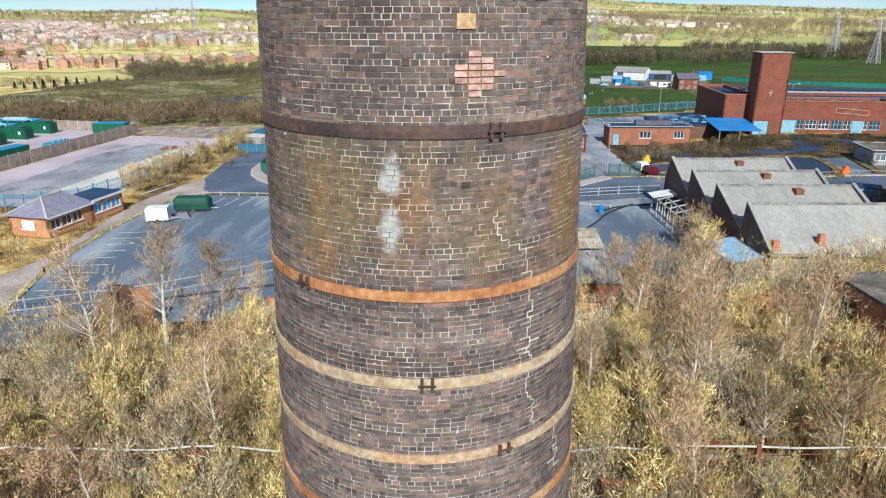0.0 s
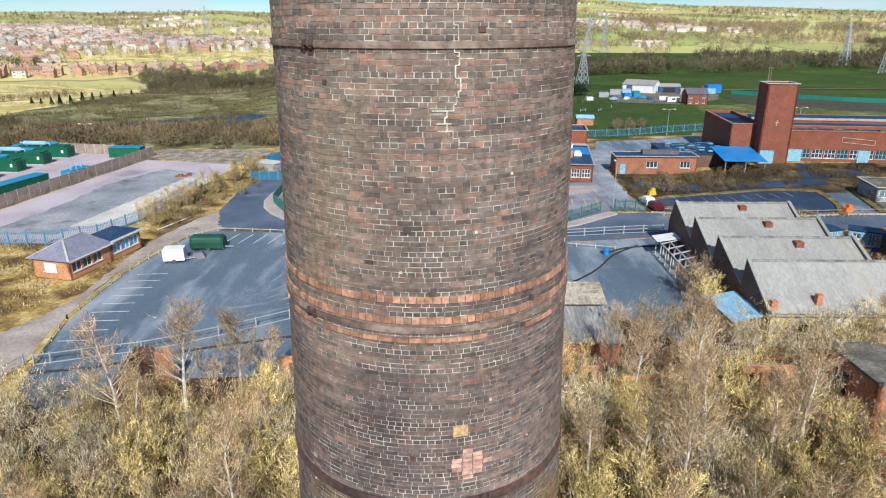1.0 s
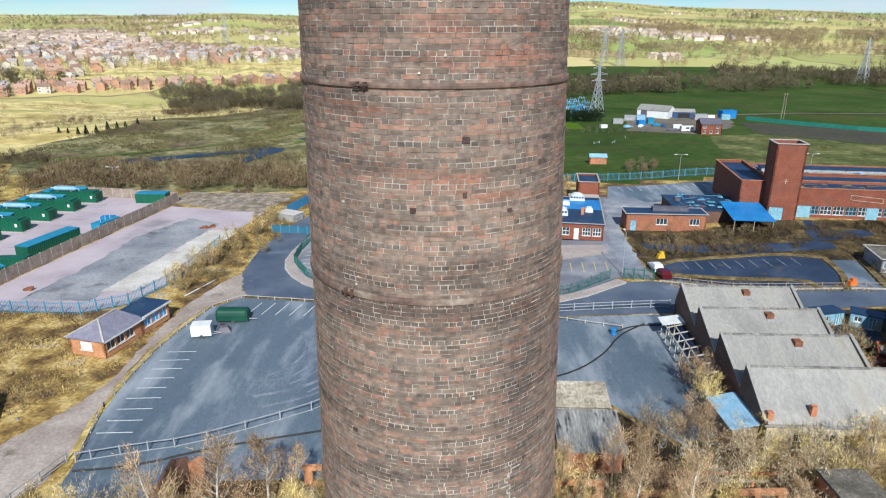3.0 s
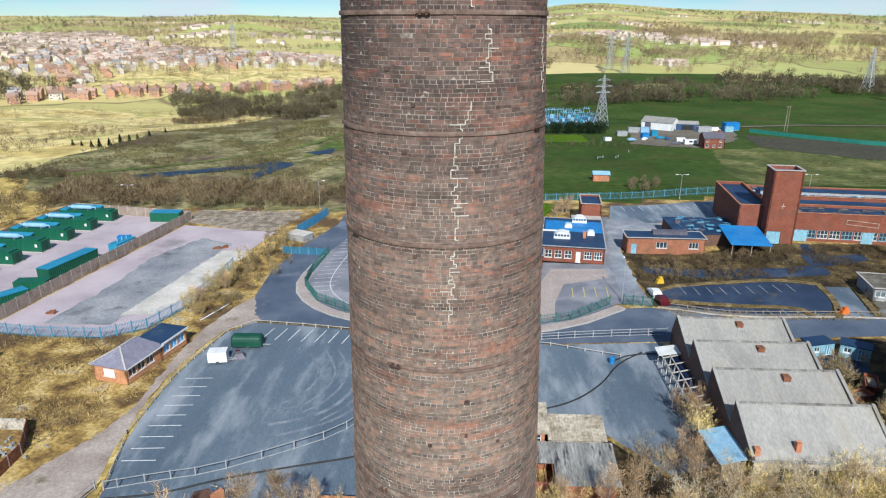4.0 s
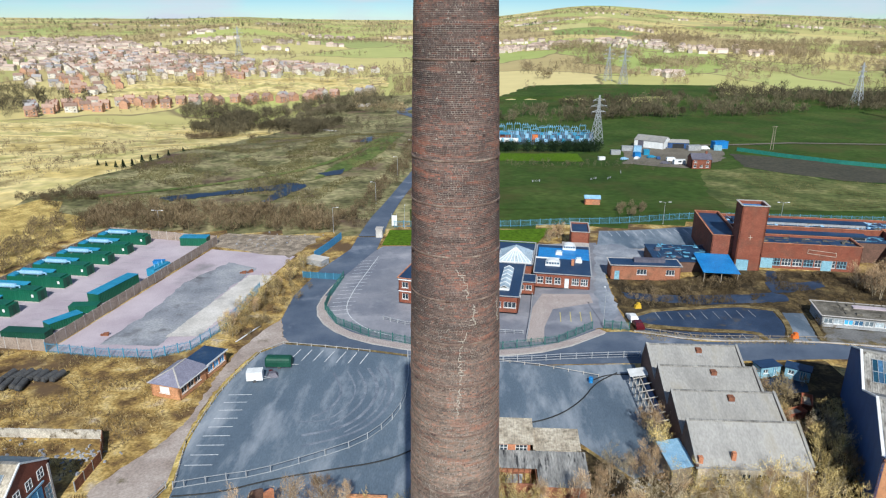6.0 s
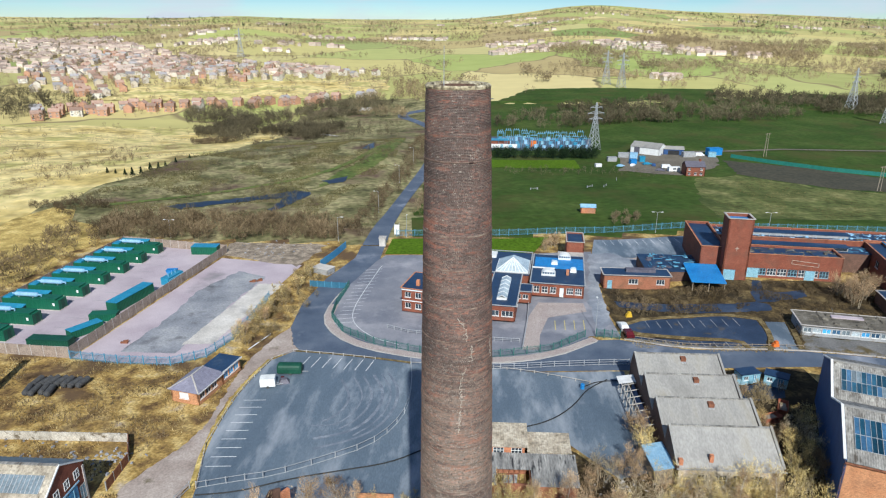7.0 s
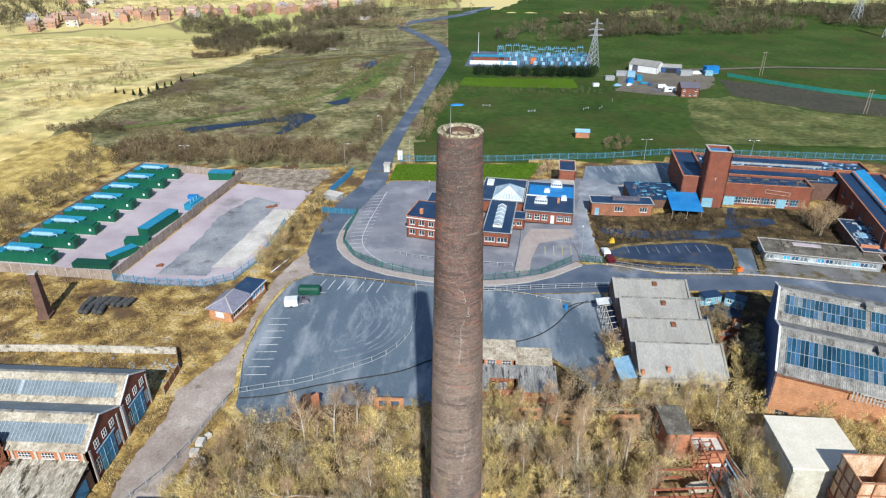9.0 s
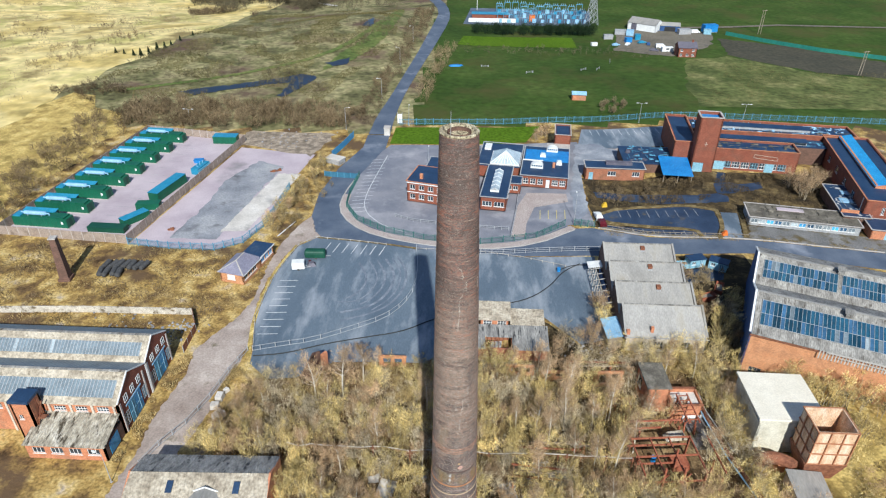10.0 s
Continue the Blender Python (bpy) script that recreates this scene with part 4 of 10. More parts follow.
def ch_r(z):
    return float(np.interp(z, [0, 17.5, 22, 28, 37, 46.6, 53, 59, 64], [3.25, 2.78, 2.63, 2.48, 2.325, 2.13, 1.975, 1.83, 1.68]))


def ch_x(z):
    return float(np.interp(z, [0, 30, 64], [CH_X + 0.04, CH_X, CH_X - 0.24]))


# brick colours low, half way and high on the shaft; the second set is the darker header courses
LOW = ([(0.096, 0.077, 0.074), (0.122, 0.098, 0.092), (0.138, 0.111, 0.103), (0.150, 0.119, 0.110), (0.160, 0.127, 0.116), (0.170, 0.133, 0.119), (0.182, 0.140, 0.124), (0.200, 0.146, 0.126), (0.206, 0.148, 0.125), (0.222, 0.150, 0.124), (0.29, 0.170, 0.130)],
       [(0.084, 0.068, 0.067), (0.106, 0.087, 0.084), (0.120, 0.099, 0.094), (0.132, 0.108, 0.102), (0.142, 0.116, 0.108), (0.154, 0.124, 0.113), (0.168, 0.131, 0.118), (0.186, 0.138, 0.120), (0.205, 0.142, 0.120), (0.27, 0.158, 0.126)])
MID = ([(0.150, 0.114, 0.092), (0.180, 0.138, 0.112), (0.200, 0.154, 0.126), (0.214, 0.164, 0.134), (0.226, 0.172, 0.140), (0.238, 0.177, 0.142), (0.252, 0.180, 0.141), (0.262, 0.180, 0.139), (0.266, 0.178, 0.137), (0.280, 0.177, 0.132), (0.33, 0.184, 0.133)],
       [(0.128, 0.102, 0.088), (0.152, 0.121, 0.104), (0.170, 0.135, 0.115), (0.184, 0.145, 0.122), (0.198, 0.153, 0.127), (0.210, 0.157, 0.129), (0.226, 0.161, 0.129), (0.248, 0.164, 0.127), (0.33, 0.178, 0.130)])
HIGH = ([(0.098, 0.061, 0.053), (0.123, 0.080, 0.070), (0.143, 0.093, 0.079), (0.160, 0.102, 0.085), (0.177, 0.112, 0.092), (0.197, 0.112, 0.088), (0.276, 0.114, 0.083)],
        [(0.087, 0.057, 0.052), (0.107, 0.073, 0.066), (0.123, 0.084, 0.076), (0.141, 0.094, 0.082), (0.158, 0.101, 0.087), (0.177, 0.104, 0.087), (0.244, 0.107, 0.083)])


def chimney_brick_material(name, piece_random, dark=0):
    """Sooty brick: each piece its own brown, purple or red; redder higher up; rust and lime stains."""
    m = bpy.data.materials.new(name)
    m.use_nodes = True
    n, l = m.node_tree.nodes, m.node_tree.links
    b = n["Principled BSDF"]
    g = n.new("ShaderNodeNewGeometry")
    rnd = g.outputs["Random Per Island"] if piece_random == "island" else n.new("ShaderNodeObjectInfo").outputs["Random"]
    low = ramp_node(n, LOW[dark], 0.0, 1.0)
    high = ramp_node(n, HIGH[dark], 0.0, 1.0)
    mid = ramp_node(n, MID[dark], 0.0, 1.0)
    l.new(rnd, mid.inputs["Fac"])
    l.new(rnd, low.inputs["Fac"])
    l.new(rnd, high.inputs["Fac"])
    sep = n.new("ShaderNodeSeparateXYZ")
    l.new(g.outputs["Position"], sep.inputs["Vector"])
    n1 = n.new("ShaderNodeTexNoise")
    n1.inputs["Scale"].default_value, n1.inputs["Detail"].default_value = 0.35, 6
    mp = n.new("ShaderNodeMapping")
    mp.inputs["Scale"].default_value = (1, 1, 0.6)
    l.new(g.outputs["Position"], mp.inputs["Vector"])
    l.new(mp.outputs["Vector"], n1.inputs["Vector"])
    zz = n.new("ShaderNodeMath")
    zz.operation = "MULTIPLY_ADD"
    zz.inputs[1].default_value = 14.0
    l.new(n1.outputs["Fac"], zz.inputs[0])
    l.new(sep.outputs["Z"], zz.inputs[2])
    def blend(lo, hi, c1, c2):
        q = n.new("ShaderNodeMapRange")
        q.inputs["From Min"].default_value, q.inputs["From Max"].default_value = lo, hi
        l.new(zz.outputs[0], q.inputs["Value"])
        x = n.new("ShaderNodeMixRGB")
        l.new(q.outputs["Result"], x.inputs["Fac"])
        l.new(c1, x.inputs["Color1"])
        l.new(c2, x.inputs["Color2"])
        return x.outputs["Color"]
    col = blend(31.0, 38.0, low.outputs["Color"], mid.outputs["Color"])
    col = blend(49.0, 58.0, col, high.outputs["Color"])
    # kiln batches: whole courses darker or redder than their neighbours
    rw = n.new("ShaderNodeMath")
    rw.operation = "MULTIPLY"
    rw.inputs[1].default_value = 1 / COURSE
    l.new(sep.outputs["Z"], rw.inputs[0])
    fl = n.new("ShaderNodeMath")
    fl.operation = "FLOOR"
    l.new(rw.outputs[0], fl.inputs[0])
    wn1 = n.new("ShaderNodeTexWhiteNoise")
    wn1.noise_dimensions = "1D"
    l.new(fl.outputs[0], wn1.inputs["W"])
    rv = n.new("ShaderNodeMapRange")
    rv.inputs["To Min"].default_value, rv.inputs["To Max"].default_value = 0.80, 1.14
    l.new(wn1.outputs["Value"], rv.inputs["Value"])
    rm = n.new("ShaderNodeMixRGB")
    rm.blend_type = "MULTIPLY"
    rm.inputs["Fac"].default_value = 1
    l.new(col, rm.inputs["Color1"])
    l.new(rv.outputs["Result"], rm.inputs["Color2"])
    col = rm.outputs["Color"]

    def stain(col, colour, scale, lo, hi, z0=None, z1=None, stretch=(1, 1, 0.35), amount=0.8, seed=0.0):
        s = n.new("ShaderNodeTexNoise")
        s.inputs["Scale"].default_value, s.inputs["Detail"].default_value = scale, 6
        q = n.new("ShaderNodeMapping")
        q.inputs["Scale"].default_value, q.inputs["Location"].default_value = stretch, (seed, seed, seed)
        l.new(g.outputs["Position"], q.inputs["Vector"])
        l.new(q.outputs["Vector"], s.inputs["Vector"])
        r = n.new("ShaderNodeMapRange")
        r.inputs["From Min"].default_value, r.inputs["From Max"].default_value, r.inputs["To Max"].default_value = lo, hi, amount
        l.new(s.outputs["Fac"], r.inputs["Value"])
        f = r.outputs["Result"]
        for edge, sign in ((z0, 1), (z1, -1)):
            if edge is None:
                continue
            w = n.new("ShaderNodeMapRange")
            w.inputs["From Min"].default_value, w.inputs["From Max"].default_value = edge - sign * 0.3, edge + sign * 0.3
            l.new(sep.outputs["Z"], w.inputs["Value"])
            k = n.new("ShaderNodeMath")
            k.operation = "MULTIPLY"
            l.new(f, k.inputs[0])
            l.new(w.outputs["Result"], k.inputs[1])
            f = k.outputs[0]
        x = n.new("ShaderNodeMixRGB")
        x.inputs["Color2"].default_value = (*colour, 1)
        l.new(f, x.inputs["Fac"])
        l.new(col, x.inputs["Color1"])
        return x.outputs["Color"]
    col = stain(col, (0.045, 0.036, 0.038), 0.5, 0.50, 0.68, amount=0.5)
    col = stain(col, (0.050, 0.036, 0.034), 1.1, 0.52, 0.70, stretch=(0.35, 0.35, 2.2), amount=0.65, seed=11.0)
    col = stain(col, (0.052, 0.040, 0.038), 0.45, 0.44, 0.60, z0=47.0, stretch=(1, 1, 0.5), amount=0.55, seed=23.0)
    col = stain(col, (0.33, 0.125, 0.078), 0.9, 0.57, 0.70, z0=41.0, stretch=(0.45, 0.45, 2.6), amount=0.6, seed=17.0)
    col = stain(col, (0.26, 0.12, 0.035), 0.9, 0.47, 0.62, 22.0, 23.6, amount=0.7, seed=3.0)
    col = stain(col, (0.19, 0.14, 0.06), 1.1, 0.45, 0.62, 22.2, 24.1, amount=0.55, seed=7.0)
    col = stain(col, (0.20, 0.15, 0.09), 0.7, 0.55, 0.70, 26.5, 31.0, amount=0.4, seed=5.0)
    for (sx, sz, rad) in ((-0.70, 23.55, 0.22), (-0.72, 22.82, 0.24)):     # lime splashes
        vm = n.new("ShaderNodeVectorMath")
        vm.operation = "SUBTRACT"
        vm.inputs[1].default_value = (sx, 8.38, sz)
        l.new(g.outputs["Position"], vm.inputs[0])
        sq = n.new("ShaderNodeVectorMath")
        sq.operation = "MULTIPLY"
        sq.inputs[1].default_value = (1.6, 1, 0.75)
        l.new(vm.outputs["Vector"], sq.inputs[0])
        ln = n.new("ShaderNodeVectorMath")
        ln.operation = "LENGTH"
        l.new(sq.outputs["Vector"], ln.inputs[0])
        no = n.new("ShaderNodeTexNoise")
        no.inputs["Scale"].default_value = 6
        l.new(g.outputs["Position"], no.inputs["Vector"])
        su = n.new("ShaderNodeMath")
        su.operation = "MULTIPLY_ADD"
        su.inputs[1].default_value = 0.35
        l.new(no.outputs["Fac"], su.inputs[0])
        l.new(ln.outputs["Value"], su.inputs[2])
        r = n.new("ShaderNodeMapRange")
        r.inputs["From Min"].default_value, r.inputs["From Max"].default_value = rad + 0.22, rad + 0.08
        r.inputs["To Max"].default_value = 0.75
        l.new(su.outputs[0], r.inputs["Value"])
        x = n.new("ShaderNodeMixRGB")
        x.inputs["Color2"].default_value = (0.45, 0.47, 0.47, 1)
        l.new(r.outputs["Result"], x.inputs["Fac"])
        l.new(col, x.inputs["Color1"])
        col = x.outputs["Color"]
    f = n.new("ShaderNodeTexNoise")
    f.inputs["Scale"].default_value, f.inputs["Detail"].default_value = 9, 6
    l.new(g.outputs["Position"], f.inputs["Vector"])
    fr = n.new("ShaderNodeMapRange")
    fr.inputs["From Min"].default_value, fr.inputs["From Max"].default_value = 0.3, 0.7
    fr.inputs["To Min"].default_value, fr.inputs["To Max"].default_value = 0.7, 1.3
    l.new(f.outputs["Fac"], fr.inputs["Value"])
    mu = n.new("ShaderNodeMixRGB")
    mu.blend_type = "MULTIPLY"
    mu.inputs["Fac"].default_value = 1
    l.new(col, mu.inputs["Color1"])
    l.new(fr.outputs["Result"], mu.inputs["Color2"])
    l.new(mu.outputs["Color"], b.inputs["Base Color"])
    b.inputs["Roughness"].default_value, b.inputs["Specular IOR Level"].default_value = 0.85, 0.3
    bp = n.new("ShaderNodeBump")
    bp.inputs["Strength"].default_value, bp.inputs["Distance"].default_value = 0.4, 0.01
    l.new(f.outputs["Fac"], bp.inputs["Height"])
    l.new(bp.outputs["Normal"], b.inputs["Normal"])
    return m


CH_BRICK = chimney_brick_material("chimney_brick", "island")
CH_HEADER = chimney_brick_material("chimney_header_brick", "island", 1)
CH_BRICK_ONE = chimney_brick_material("chimney_brick_single", "object")


def mortar_material():
    """Sooty mortar, with lime showing more often round the header courses."""
    m = surf("sooty_mortar", [(0.125, 0.101, 0.088), (0.20, 0.165, 0.140), (0.29, 0.245, 0.205)], 1.0, 0.95, fine=10, world_co=True)
    n, l = m.node_tree.nodes, m.node_tree.links
    b = n["Principled BSDF"]
    old = b.inputs["Base Color"].links[0].from_socket
    g = n.new("ShaderNodeNewGeometry")
    sep = n.new("ShaderNodeSeparateXYZ")
    l.new(g.outputs["Position"], sep.inputs["Vector"])
    dv = n.new("ShaderNodeMath")
    dv.operation = "MULTIPLY_ADD"
    dv.inputs[1].default_value, dv.inputs[2].default_value = 1 / (4 * COURSE), -0.02 / (4 * COURSE) - 0.5 + 0.03
    l.new(sep.outputs["Z"], dv.inputs[0])
    fr = n.new("ShaderNodeMath")
    fr.operation = "FRACT"
    l.new(dv.outputs[0], fr.inputs[0])
    lt = n.new("ShaderNodeMath")
    lt.operation = "LESS_THAN"
    lt.inputs[1].default_value = 0.31
    l.new(fr.outputs[0], lt.inputs[0])
    no = n.new("ShaderNodeTexNoise")
    no.inputs["Scale"].default_value, no.inputs["Detail"].default_value = 5.0, 6
    l.new(g.outputs["Position"], no.inputs["Vector"])
    st = n.new("ShaderNodeMapping")
    st.inputs["Scale"].default_value = (0.45, 0.45, 4.0)
    l.new(g.outputs["Position"], st.inputs["Vector"])
    nb = n.new("ShaderNodeTexNoise")
    nb.inputs["Scale"].default_value, nb.inputs["Detail"].default_value = 1.0, 3
    l.new(st.outputs["Vector"], nb.inputs["Vector"])
    av = n.new("ShaderNodeMath")
    av.operation = "MULTIPLY_ADD"
    av.inputs[1].default_value = 0.5
    l.new(nb.outputs["Fac"], av.inputs[0])
    l.new(no.outputs["Fac"], av.inputs[2])
    ad = n.new("ShaderNodeMath")
    ad.operation = "MULTIPLY_ADD"
    ad.inputs[1].default_value = 0.06
    l.new(lt.outputs[0], ad.inputs[0])
    l.new(av.outputs[0], ad.inputs[2])
    mr = n.new("ShaderNodeMapRange")
    mr.inputs["From Min"].default_value, mr.inputs["From Max"].default_value = 0.70, 0.93
    l.new(ad.outputs[0], mr.inputs["Value"])
    mx = n.new("ShaderNodeMixRGB")
    mx.inputs["Color2"].default_value = (0.55, 0.51, 0.44, 1)
    up = n.new("ShaderNodeMapRange")          # lime washes out of the newer brickwork high on the shaft
    up.inputs["From Min"].default_value, up.inputs["From Max"].default_value = 36.0, 50.0
    up.inputs["To Min"].default_value, up.inputs["To Max"].default_value = 1.0, 0.35
    l.new(sep.outputs["Z"], up.inputs["Value"])
    ml = n.new("ShaderNodeMath")
    ml.operation = "MULTIPLY"
    l.new(mr.outputs["Result"], ml.inputs[0])
    l.new(up.outputs["Result"], ml.inputs[1])
    l.new(ml.outputs[0], mx.inputs["Fac"])
    l.new(old, mx.inputs["Color1"])
    l.new(mx.outputs["Color"], b.inputs["Base Color"])
    return m


MORTAR = mortar_material()
MORTAR_WHITE = surf("lime_pointing", [(0.36, 0.33, 0.28), (0.58, 0.54, 0.46)], 3.0, 0.95, fine=14, world_co=True)
BAND_DARK = surf("dark_painted_band", [(0.045, 0.03, 0.03), (0.085, 0.052, 0.045), (0.13, 0.07, 0.05)], 1.0, 0.7, fine=9, world_co=True)
BAND_RUST = surf("orange_rust_band", [(0.28, 0.10, 0.04), (0.42, 0.19, 0.08), (0.50, 0.31, 0.16)], 1.0, 0.85, fine=10, world_co=True)
BAND_BUFF = surf("buff_painted_band", [(0.34, 0.24, 0.14), (0.46, 0.36, 0.24), (0.42, 0.22, 0.11)], 0.9, 0.85, fine=10, world_co=True)
BAND_THIN = surf("brown_iron_band", [(0.11, 0.074, 0.060), (0.18, 0.120, 0.096), (0.31, 0.255, 0.205)], 1.3, 0.8, fine=10, world_co=True)
LICHEN = surf("lichened_cap", [(0.14, 0.11, 0.07), (0.40, 0.34, 0.22), (0.60, 0.54, 0.40)], 2.2, 0.95, fine=9, stain=(0.10, 0.08, 0.05), stain_scale=3.5, stain_lo=0.5, stain_hi=0.6, world_co=True)

chimney = thing("chimney", CH_X, CH_Y, "tall tapered round chimney of sooty brown brick with iron bands", "chimney", z=h(CH_X, CH_Y) - 0.3)
CHI = chimney.matrix_world.inverted()


def lathe(profile, n=96):
    """Rings (radius, z) joined into a round shell about the chimney's axis."""
    m = M()
    for r, z in profile:
        for k in range(n):
            a = 2 * math.pi * k / n
            m.v.append(tuple(CHI @ Vector((ch_x(z) + r * math.sin(a), CH_Y - r * math.cos(a), z))))
    for i in range(len(profile) - 1):
        for k in range(n):
            a, b = i * n + k, i * n + (k + 1) % n
            m.f.append((a, b, b + n, a + n))
    return m


zs = [0.0] + list(np.arange(1.0, CH_TOP, 1.0)) + [CH_TOP]
core = lathe([(ch_r(z) - 0.0052, z) for z in zs])
part("shaft", core, MORTAR, chimney)
part("flue_lining", lathe([(1.02, z) for z in (CH_TOP, 60.0, 56.0)], 64), BRICK_DARK, chimney)
part("cap", lathe([(ch_r(CH_TOP) + 0.02, CH_TOP - 0.10), (ch_r(CH_TOP) + 0.04, CH_TOP), (ch_r(CH_TOP) - 0.05, CH_TOP + 0.10), (1.42, CH_TOP + 0.08), (1.36, CH_TOP - 0.14), (0.98, CH_TOP - 0.42), (0.35, CH_TOP - 0.52), (0.02, CH_TOP - 0.5)], 64), LICHEN, chimney, "lichened cream capping round the mouth")


def brick_courses():
    rng = np.random.RandomState(4)
    V, single, heads, rear = [], [], [], []
    i = 0
    z = 0.02
    while z + COURSE < CH_TOP - 0.08:
        header = i % 4 == 2
        R = ch_r(z + COURSE / 2)
        units = int(round(2 * math.pi * R / 0.118))
        # header courses, and between them stretchers with a header here and there
        laid = [1] * units
        if not header:
            laid = []
            while sum(laid) < units:
                laid.append(2 if rng.rand() < 0.8 and sum(laid) + 2 <= units else 1)
        n = len(laid)
        w = np.array(laid) * (2 * math.pi / units)
        a = np.concatenate([[0.0], np.cumsum(w)[:-1]]) + rng.uniform(0, 0.08)
        j = 0.0060 / R
        a0 = a + j + rng.uniform(0, 0.0012, n) / R * 2
        a1 = a + w - j - rng.uniform(0, 0.0012, n) / R * 2
        out = R + rng.uniform(-0.003, 0.006, n)
        gone = rng.rand(n) < 0.0004
        out[gone] = R - 0.018
        zb, zt = z + 0.0060 + rng.uniform(-0.001, 0.001, n), z + COURSE - 0.0060 + rng.uniform(-0.001, 0.001, n)
        mid = ((a + w / 2 + math.pi) % (2 * math.pi)) - math.pi
        keep = np.ones(n, bool)
        if 25.55 < z < 26.45:
            for q in np.nonzero(np.abs(mid) < 0.80)[0]:
                keep[q] = False
                single.append((float(mid[q]), R, z, header, float(w[q])))
        cx = ch_x(z)
        cols = []
        for aa, rr, zz in ((a0, out, zb), (a1, out, zb), (a1, out, zt), (a0, out, zt)):
            cols.append(np.stack([cx + rr * np.sin(aa), CH_Y - rr * np.cos(aa), zz], 1))
        for aa, zz in ((a0, zb), (a1, zb), (a1, zt), (a0, zt)):
            rr = R - 0.03
            cols.append(np.stack([cx + rr * np.sin(aa), CH_Y - rr * np.cos(aa), zz], 1))
        V.append(np.stack(cols, 1)[keep].reshape(-1, 3))
        heads += [1 if header else 0] * int(keep.sum())
        rear.append((np.abs(mid) > 1.9)[keep])
        z += COURSE
        i += 1
    V = np.concatenate(V) - np.array(chimney.matrix_world.translation)
    nb = len(V) // 8
    face = np.array([(0, 1, 2, 3), (4, 5, 1, 0), (3, 2, 6, 7), (5, 6, 2, 1), (4, 0, 3, 7)])
    rear = np.concatenate(rear)
    full = np.arange(nb)[:, None, None] * 8 + face[None]
    use = np.ones((nb, 5), bool)
    use[rear, 1:] = False
    F = full[use]
    me = bpy.data.meshes.new("brickwork")
    me.vertices.add(len(V))
    me.vertices.foreach_set("co", V.ravel())
    me.loops.add(F.size)
    me.loops.foreach_set("vertex_index", F.ravel().astype(np.int32))
    me.polygons.add(len(F))
    me.polygons.foreach_set("loop_start", np.arange(0, F.size, 4, dtype=np.int32))
    me.materials.append(CH_BRICK)
    me.materials.append(CH_HEADER)
    me.polygons.foreach_set("material_index", np.repeat(np.array(heads, dtype=np.int32), use.sum(1)))
    me.update(calc_edges=True)
    me.shade_flat()
    ob = part("brickwork", me, None, chimney)
    tagged(ob, kind="stuff")
    return single


single_bricks = brick_courses()


def band(z, height, proud, material, label, clamp_u):
    r = ch_r(z) + proud
    prof = [(r - proud - 0.02, z - height / 2), (r, z - height / 2), (r + 0.004, z), (r, z + height / 2), (r - proud - 0.02, z + height / 2)]
    ob = part("band", lathe(prof), material, chimney, label)
    a = clamp_u / ch_r(z)
    lug = M()
    for s in (-1, 1):
        p = CHI @ Vector((ch_x(z) + (r + 0.02) * math.sin(a + s * 0.028), CH_Y - (r + 0.02) * math.cos(a + s * 0.028), z - height * 0.9))
        lug.box(p.x, p.y, p.z + height * 0.3, 0.045, 0.05, height * 1.2, a)
    p = CHI @ Vector((ch_x(z) + (r + 0.05) * math.sin(a), CH_Y - (r + 0.05) * math.cos(a), z))
    lug.beam(p + Vector((-0.13 * math.cos(a), -0.13 * math.sin(a), 0)), p + Vector((0.13 * math.cos(a), 0.13 * math.sin(a), 0)), 0.025)
    part("clamp", lug, BAND_DARK, ob)


random.seed(11)
CLAMPS = {27.25: -1.9, 24.15: 1.02, 21.88: -1.85, 20.53: 0.08, 19.26: 1.28, 31.28: -1.6, 35.26: -1.35, 39.66: -1.35, 49.74: -0.25, 47.66: 2.2}
for z, hh, mat, lab in ((24.15, 0.17, BAND_DARK, "dark painted iron band"), (21.88, 0.15, BAND_RUST, "orange rusted iron band"), (20.53, 0.17, BAND_BUFF, "buff painted iron band"),
                        (19.26, 0.15, BAND_BUFF, "buff painted iron band"), (18.0, 0.15, BAND_RUST, "rusted iron band"), (16.6, 0.15, BAND_BUFF, "buff iron band"), (15.2, 0.15, BAND_RUST, "rusted iron band"),
                        (27.25, 0.10, BAND_THIN, "brown rusted iron band"), (31.28, 0.09, BAND_THIN, "thin brown iron band"), (35.26, 0.09, BAND_THIN, "thin brown iron band"), (39.66, 0.10, BAND_THIN, "thin brown iron band"),
                        (42.87, 0.07, BAND_THIN, "thin brown iron band"), (45.53, 0.08, BAND_THIN, "thin brown iron band"), (47.66, 0.08, BAND_THIN, "thin brown iron band"), (49.74, 0.08, BAND_THIN, "thin brown iron band"),
                        (51.76, 0.08, BAND_THIN, "thin brown iron band"), (54.0, 0.07, BAND_THIN, "thin brown iron band"), (55.9, 0.08, BAND_THIN, "thin brown iron band"), (59.9, 0.07, BAND_THIN, "thin brown iron band")):
    band(z, hh, 0.03, mat, lab, CLAMPS.get(z, random.uniform(-2.4, 2.4)))

# ---- building kit ----
def grid_holes(L, z0, z1, cols, rows, bar):
    """The openings of a frame L wide with cols x rows lights and bars between them."""
    w, t = (L - bar * (cols + 1)) / cols, (z1 - z0 - bar * (rows + 1)) / rows
    return [(bar + i * (w + bar), bar + i * (w + bar) + w, z0 + bar + j * (t + bar), z0 + bar + j * (t + bar) + t) for i in range(cols) for j in range(rows)]


